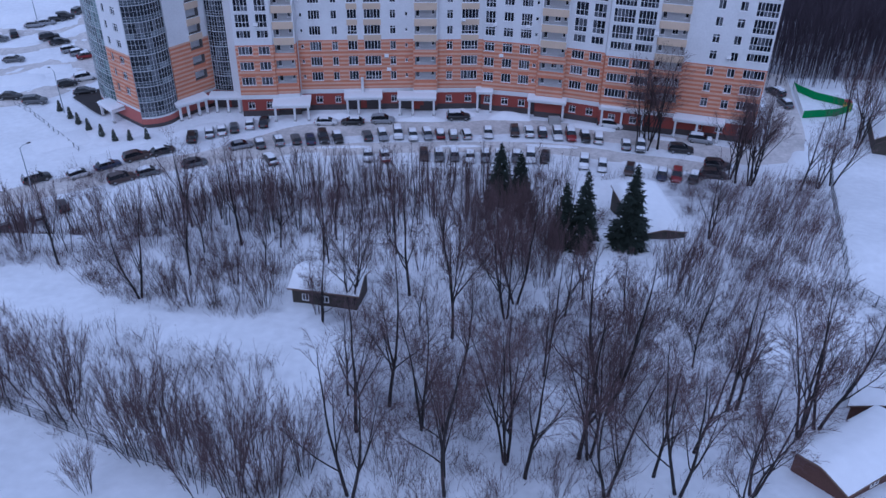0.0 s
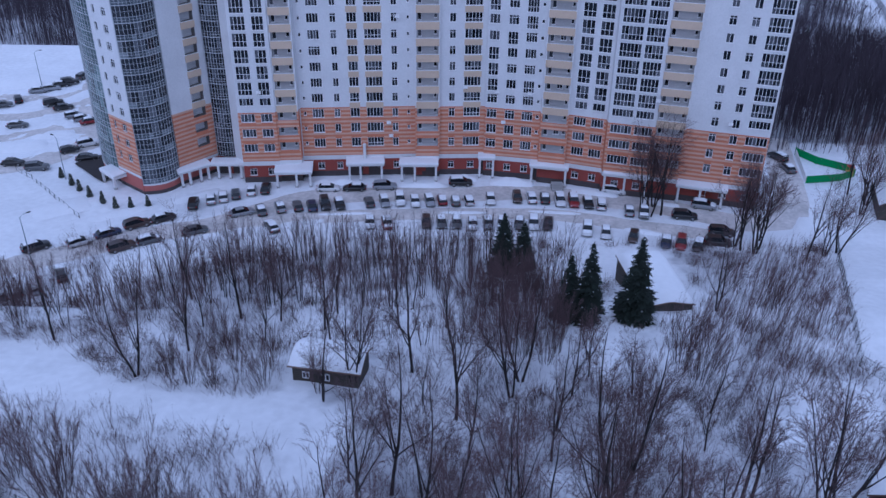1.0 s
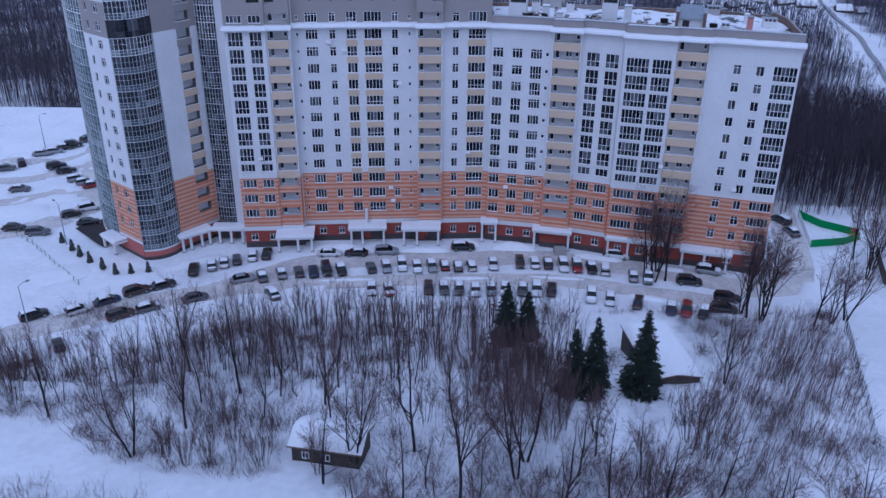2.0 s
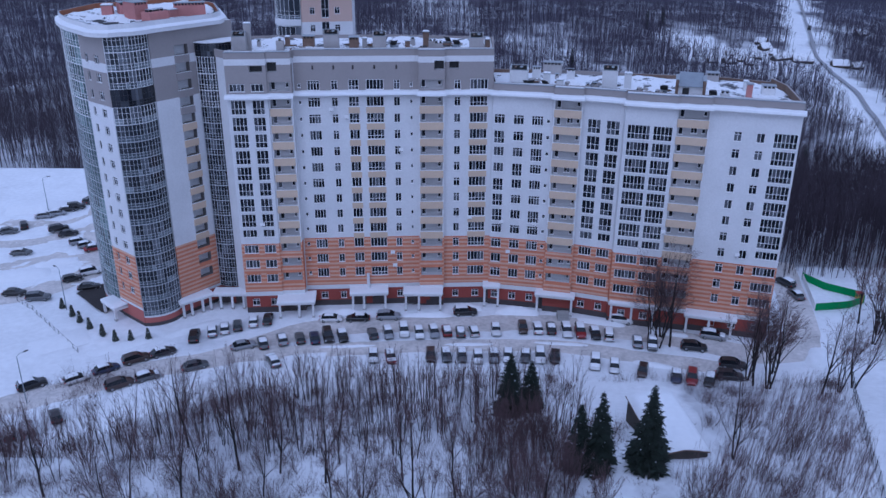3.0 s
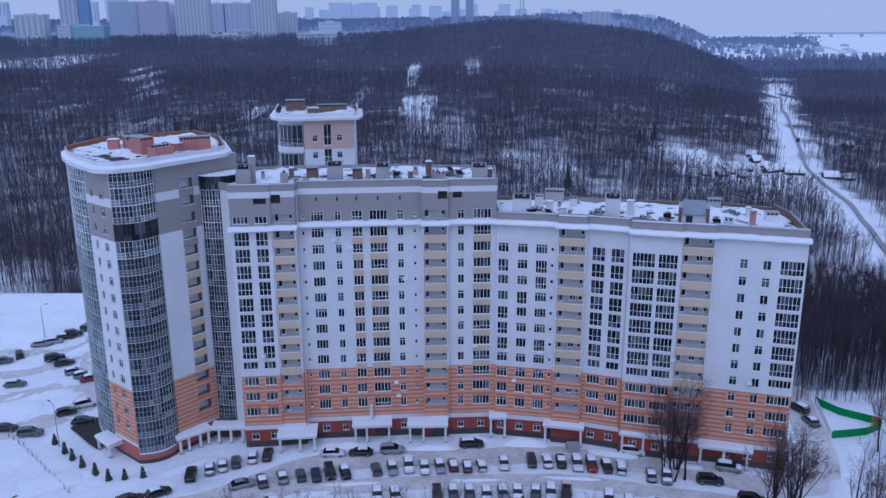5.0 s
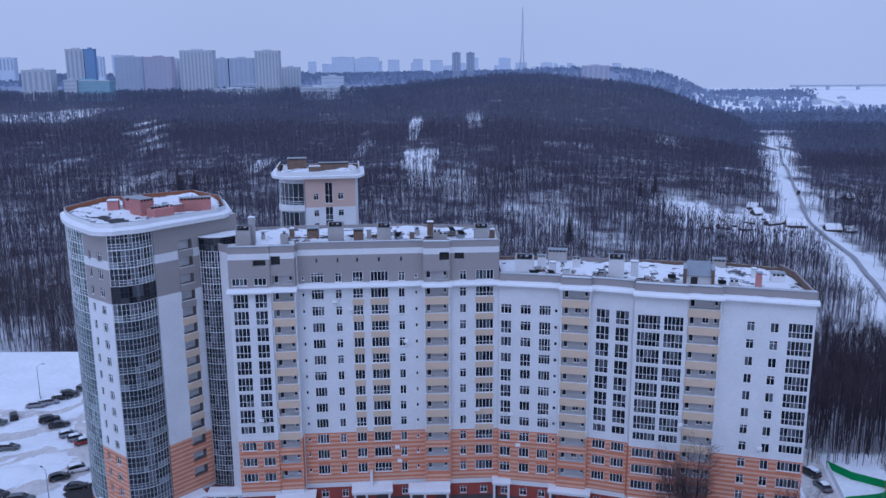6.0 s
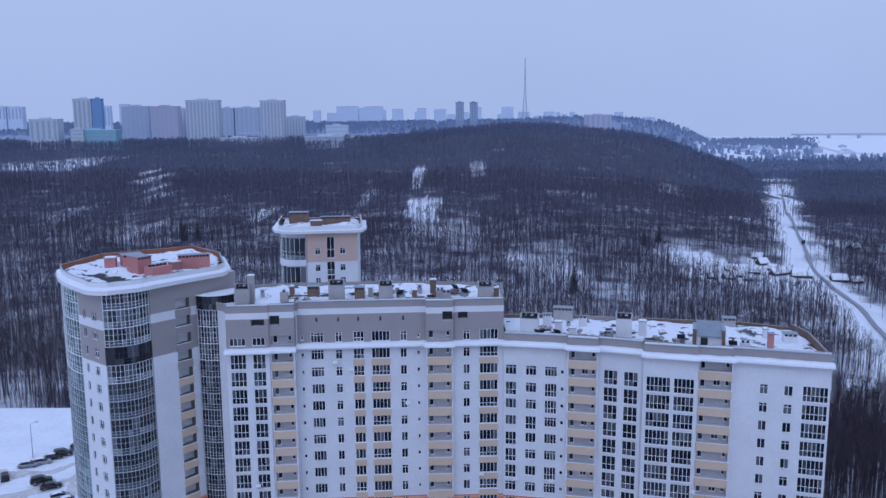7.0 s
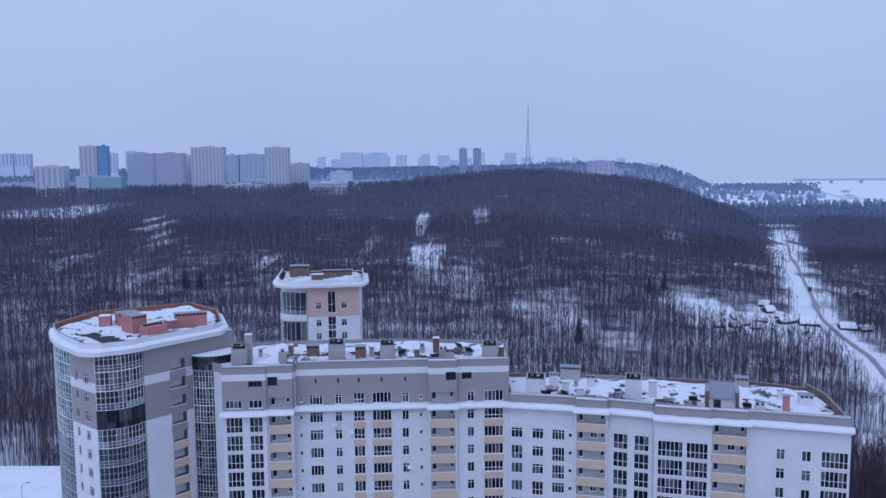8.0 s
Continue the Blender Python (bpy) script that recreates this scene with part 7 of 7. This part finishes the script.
# wall colours shifted toward the sky's tone, so distance haze is painted in
HAZED_TOWN = {
    "white": hazed_material("far_white", (0.57, 0.61, 0.67)), "grey": hazed_material("far_grey", (0.42, 0.47, 0.56)), "rose": hazed_material("far_rose", (0.48, 0.44, 0.52)),
    "rosy": hazed_material("far_rosy", (0.52, 0.50, 0.60)), "blue": hazed_material("far_blue", (0.22, 0.34, 0.56)), "teal": hazed_material("far_teal", (0.28, 0.47, 0.56)), "dim": hazed_material("far_dim", (0.45, 0.50, 0.59)),
    "dark": hazed_material("far_dark", (0.31, 0.36, 0.47)), "strip": hazed_material("far_window", (0.40, 0.45, 0.54)), "pale": hazed_material("haze_pale", (0.62, 0.69, 0.80)),
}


def far_block(x, y, z, w, d, h, body, strips, turn=0.0, label="distant hazy apartment block on the skyline", roof="white", storeys=0):
    ob = thing("apartment_building", Matrix.Translation((x, y, z)) @ Matrix.Rotation(turn, 4, "Z"), label, "building", "far town blocks")
    b = Mesh()
    b.box((-w / 2, -d / 2, -60), (w / 2, d / 2, h), HAZED_TOWN[body])
    local_part("wall", b, ob)
    r = Mesh()
    r.box((-w / 2 - 0.5, -d / 2 - 0.5, h), (w / 2 + 0.5, d / 2 + 0.5, h + 1.2), HAZED_TOWN[roof])
    r.box((-w * 0.2, -d * 0.2, h + 1.2), (w * 0.15, d * 0.2, h + 4), HAZED_TOWN[body])
    local_part("roof", r, ob)
    for i in range(strips):
        s = Mesh()
        c = -w / 2 + w * (i + 0.5) / strips
        s.box((c - w / strips * 0.22, -d / 2 - 0.25, 3), (c + w / strips * 0.22, -d / 2 + 0.1, h - 2.5), HAZED_TOWN["strip"])
        local_part("window", s, ob)
    for i in range(storeys):
        s = Mesh()
        c = h * (i + 0.55) / storeys
        s.box((-w / 2 + 1, -d / 2 - 0.2, c), (w / 2 - 1, -d / 2 + 0.1, c + 1.4), HAZED_TOWN["strip"])
        local_part("window", s, ob)
    return ob


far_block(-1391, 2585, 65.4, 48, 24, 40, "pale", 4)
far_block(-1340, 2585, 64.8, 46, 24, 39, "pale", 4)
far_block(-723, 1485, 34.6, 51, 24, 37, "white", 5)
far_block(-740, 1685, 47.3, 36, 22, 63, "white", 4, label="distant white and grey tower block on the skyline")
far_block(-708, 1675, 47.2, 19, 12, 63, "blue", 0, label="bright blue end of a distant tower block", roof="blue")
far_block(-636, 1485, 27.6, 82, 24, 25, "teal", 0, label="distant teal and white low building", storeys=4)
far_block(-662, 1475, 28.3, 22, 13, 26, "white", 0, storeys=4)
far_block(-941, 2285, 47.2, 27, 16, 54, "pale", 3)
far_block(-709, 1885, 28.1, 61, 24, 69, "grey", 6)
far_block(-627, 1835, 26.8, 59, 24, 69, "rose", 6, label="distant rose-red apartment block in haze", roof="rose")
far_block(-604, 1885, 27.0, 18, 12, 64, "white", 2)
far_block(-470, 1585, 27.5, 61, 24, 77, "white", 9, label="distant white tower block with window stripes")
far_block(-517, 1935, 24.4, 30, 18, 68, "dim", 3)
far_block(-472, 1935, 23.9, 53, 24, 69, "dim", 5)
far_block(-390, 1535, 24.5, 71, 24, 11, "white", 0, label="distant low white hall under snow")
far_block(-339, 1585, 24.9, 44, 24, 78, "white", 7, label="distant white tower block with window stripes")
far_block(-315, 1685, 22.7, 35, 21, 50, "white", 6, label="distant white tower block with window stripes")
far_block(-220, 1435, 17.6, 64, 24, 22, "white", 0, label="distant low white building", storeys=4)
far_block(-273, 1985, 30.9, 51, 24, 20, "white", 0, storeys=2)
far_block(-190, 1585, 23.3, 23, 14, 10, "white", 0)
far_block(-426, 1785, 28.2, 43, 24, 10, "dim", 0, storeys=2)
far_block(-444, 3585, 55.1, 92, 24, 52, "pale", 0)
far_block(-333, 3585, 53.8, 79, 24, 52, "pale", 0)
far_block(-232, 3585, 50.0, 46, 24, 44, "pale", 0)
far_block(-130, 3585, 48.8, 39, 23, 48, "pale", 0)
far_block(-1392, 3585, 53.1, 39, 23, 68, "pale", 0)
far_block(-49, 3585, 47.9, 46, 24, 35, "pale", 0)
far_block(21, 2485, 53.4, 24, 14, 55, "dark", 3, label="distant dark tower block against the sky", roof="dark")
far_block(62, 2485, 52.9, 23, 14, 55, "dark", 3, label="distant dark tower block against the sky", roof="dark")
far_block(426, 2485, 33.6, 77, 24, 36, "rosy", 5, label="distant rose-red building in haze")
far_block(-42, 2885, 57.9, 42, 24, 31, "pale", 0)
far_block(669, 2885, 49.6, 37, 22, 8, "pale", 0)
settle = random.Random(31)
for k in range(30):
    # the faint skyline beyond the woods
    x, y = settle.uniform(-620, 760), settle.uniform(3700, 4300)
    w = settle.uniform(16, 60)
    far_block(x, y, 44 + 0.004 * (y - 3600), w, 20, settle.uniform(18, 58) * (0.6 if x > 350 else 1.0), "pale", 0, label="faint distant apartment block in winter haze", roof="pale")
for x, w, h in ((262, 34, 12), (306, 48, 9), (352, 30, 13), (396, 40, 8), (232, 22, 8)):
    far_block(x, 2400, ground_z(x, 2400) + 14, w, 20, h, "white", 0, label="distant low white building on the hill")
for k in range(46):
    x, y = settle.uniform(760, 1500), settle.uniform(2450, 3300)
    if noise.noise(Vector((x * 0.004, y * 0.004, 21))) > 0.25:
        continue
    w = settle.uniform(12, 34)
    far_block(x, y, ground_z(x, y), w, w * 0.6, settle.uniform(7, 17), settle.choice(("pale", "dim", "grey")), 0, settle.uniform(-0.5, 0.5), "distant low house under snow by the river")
m_x, m_y = 255, 2986
mast = thing("tv_mast", Matrix.Translation((m_x, m_y, 0)), "tall lattice television mast fading into haze", "tower")
MH, MB = 266, 57
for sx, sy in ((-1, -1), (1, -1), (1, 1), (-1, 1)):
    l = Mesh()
    l.tube((sx * 9, sy * 9, MB - 20), (sx * 2.6, sy * 2.6, MB + (MH - MB) * 0.45), 1.5, 1.0, 4, HAZED_TOWN["grey"])
    l.tube((sx * 2.6, sy * 2.6, MB + (MH - MB) * 0.45), (sx * 0.9, sy * 0.9, MH), 1.0, 0.5, 4, HAZED_TOWN["grey"])
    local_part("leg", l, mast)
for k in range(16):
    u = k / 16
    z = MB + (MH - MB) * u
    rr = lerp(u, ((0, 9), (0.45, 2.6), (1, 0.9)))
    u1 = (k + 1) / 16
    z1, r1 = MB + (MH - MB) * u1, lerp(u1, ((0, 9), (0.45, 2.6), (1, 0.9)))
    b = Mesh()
    b.tube((-rr, -rr, z), (r1, -r1, z1), 0.4, 0.4, 3, HAZED_TOWN["grey"])
    b.tube((rr, -rr, z), (-r1, -r1, z1), 0.4, 0.4, 3, HAZED_TOWN["grey"])
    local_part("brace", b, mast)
# frozen river and its bridge
rv = Mesh()
rv.prism([(1850, 4560), (1480, 3450), (1330, 2900), (1420, 2640), (4200, 2600), (4200, 4600)], -95, -60, SNOW)
tagged(new("water", rv.data("water")), "frozen snow-covered river in a far valley", "river", kind="structure")
bridge = thing("bridge", Matrix.Translation((2050, 4250, -62)), "long low bridge over a frozen river", "bridge")
b = Mesh()
b.box((-350, -8, 18), (900, 8, 26), HAZED_TOWN["grey"])
local_part("deck", b, bridge)
for k in range(9):
    b = Mesh()
    b.box((-320 + 150 * k, -6, -10), (-308 + 150 * k, 6, 18), HAZED_TOWN["grey"])
    local_part("pier", b, bridge)

# undergrowth tint over the snow of woods and garden; its share rises with distance
def cover(x, y):
    """Share of the wood that stands at a place."""
    share = 1.0 if wooded(x, y, -1.0) else 0.0
    for a, b, rx, ry, keep in GAPS:
        if ((x - a) / rx) ** 2 + ((y - b) / ry) ** 2 < 1 + 0.8 * noise.noise(Vector((x * 0.03, y * 0.03, 2))):
            share = min(share, keep)
    return share


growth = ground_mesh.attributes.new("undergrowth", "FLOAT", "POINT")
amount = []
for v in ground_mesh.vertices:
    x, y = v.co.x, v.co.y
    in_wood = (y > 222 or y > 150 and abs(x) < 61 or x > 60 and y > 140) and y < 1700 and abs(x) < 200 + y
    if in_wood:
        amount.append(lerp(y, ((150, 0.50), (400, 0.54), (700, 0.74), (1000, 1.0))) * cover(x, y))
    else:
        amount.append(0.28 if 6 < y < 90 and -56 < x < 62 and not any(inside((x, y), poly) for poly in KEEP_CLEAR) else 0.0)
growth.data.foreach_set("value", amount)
# mask for the painted haze tint on the farthest ground
growth = ground_mesh.attributes.new("far_haze_tint", "FLOAT", "POINT")
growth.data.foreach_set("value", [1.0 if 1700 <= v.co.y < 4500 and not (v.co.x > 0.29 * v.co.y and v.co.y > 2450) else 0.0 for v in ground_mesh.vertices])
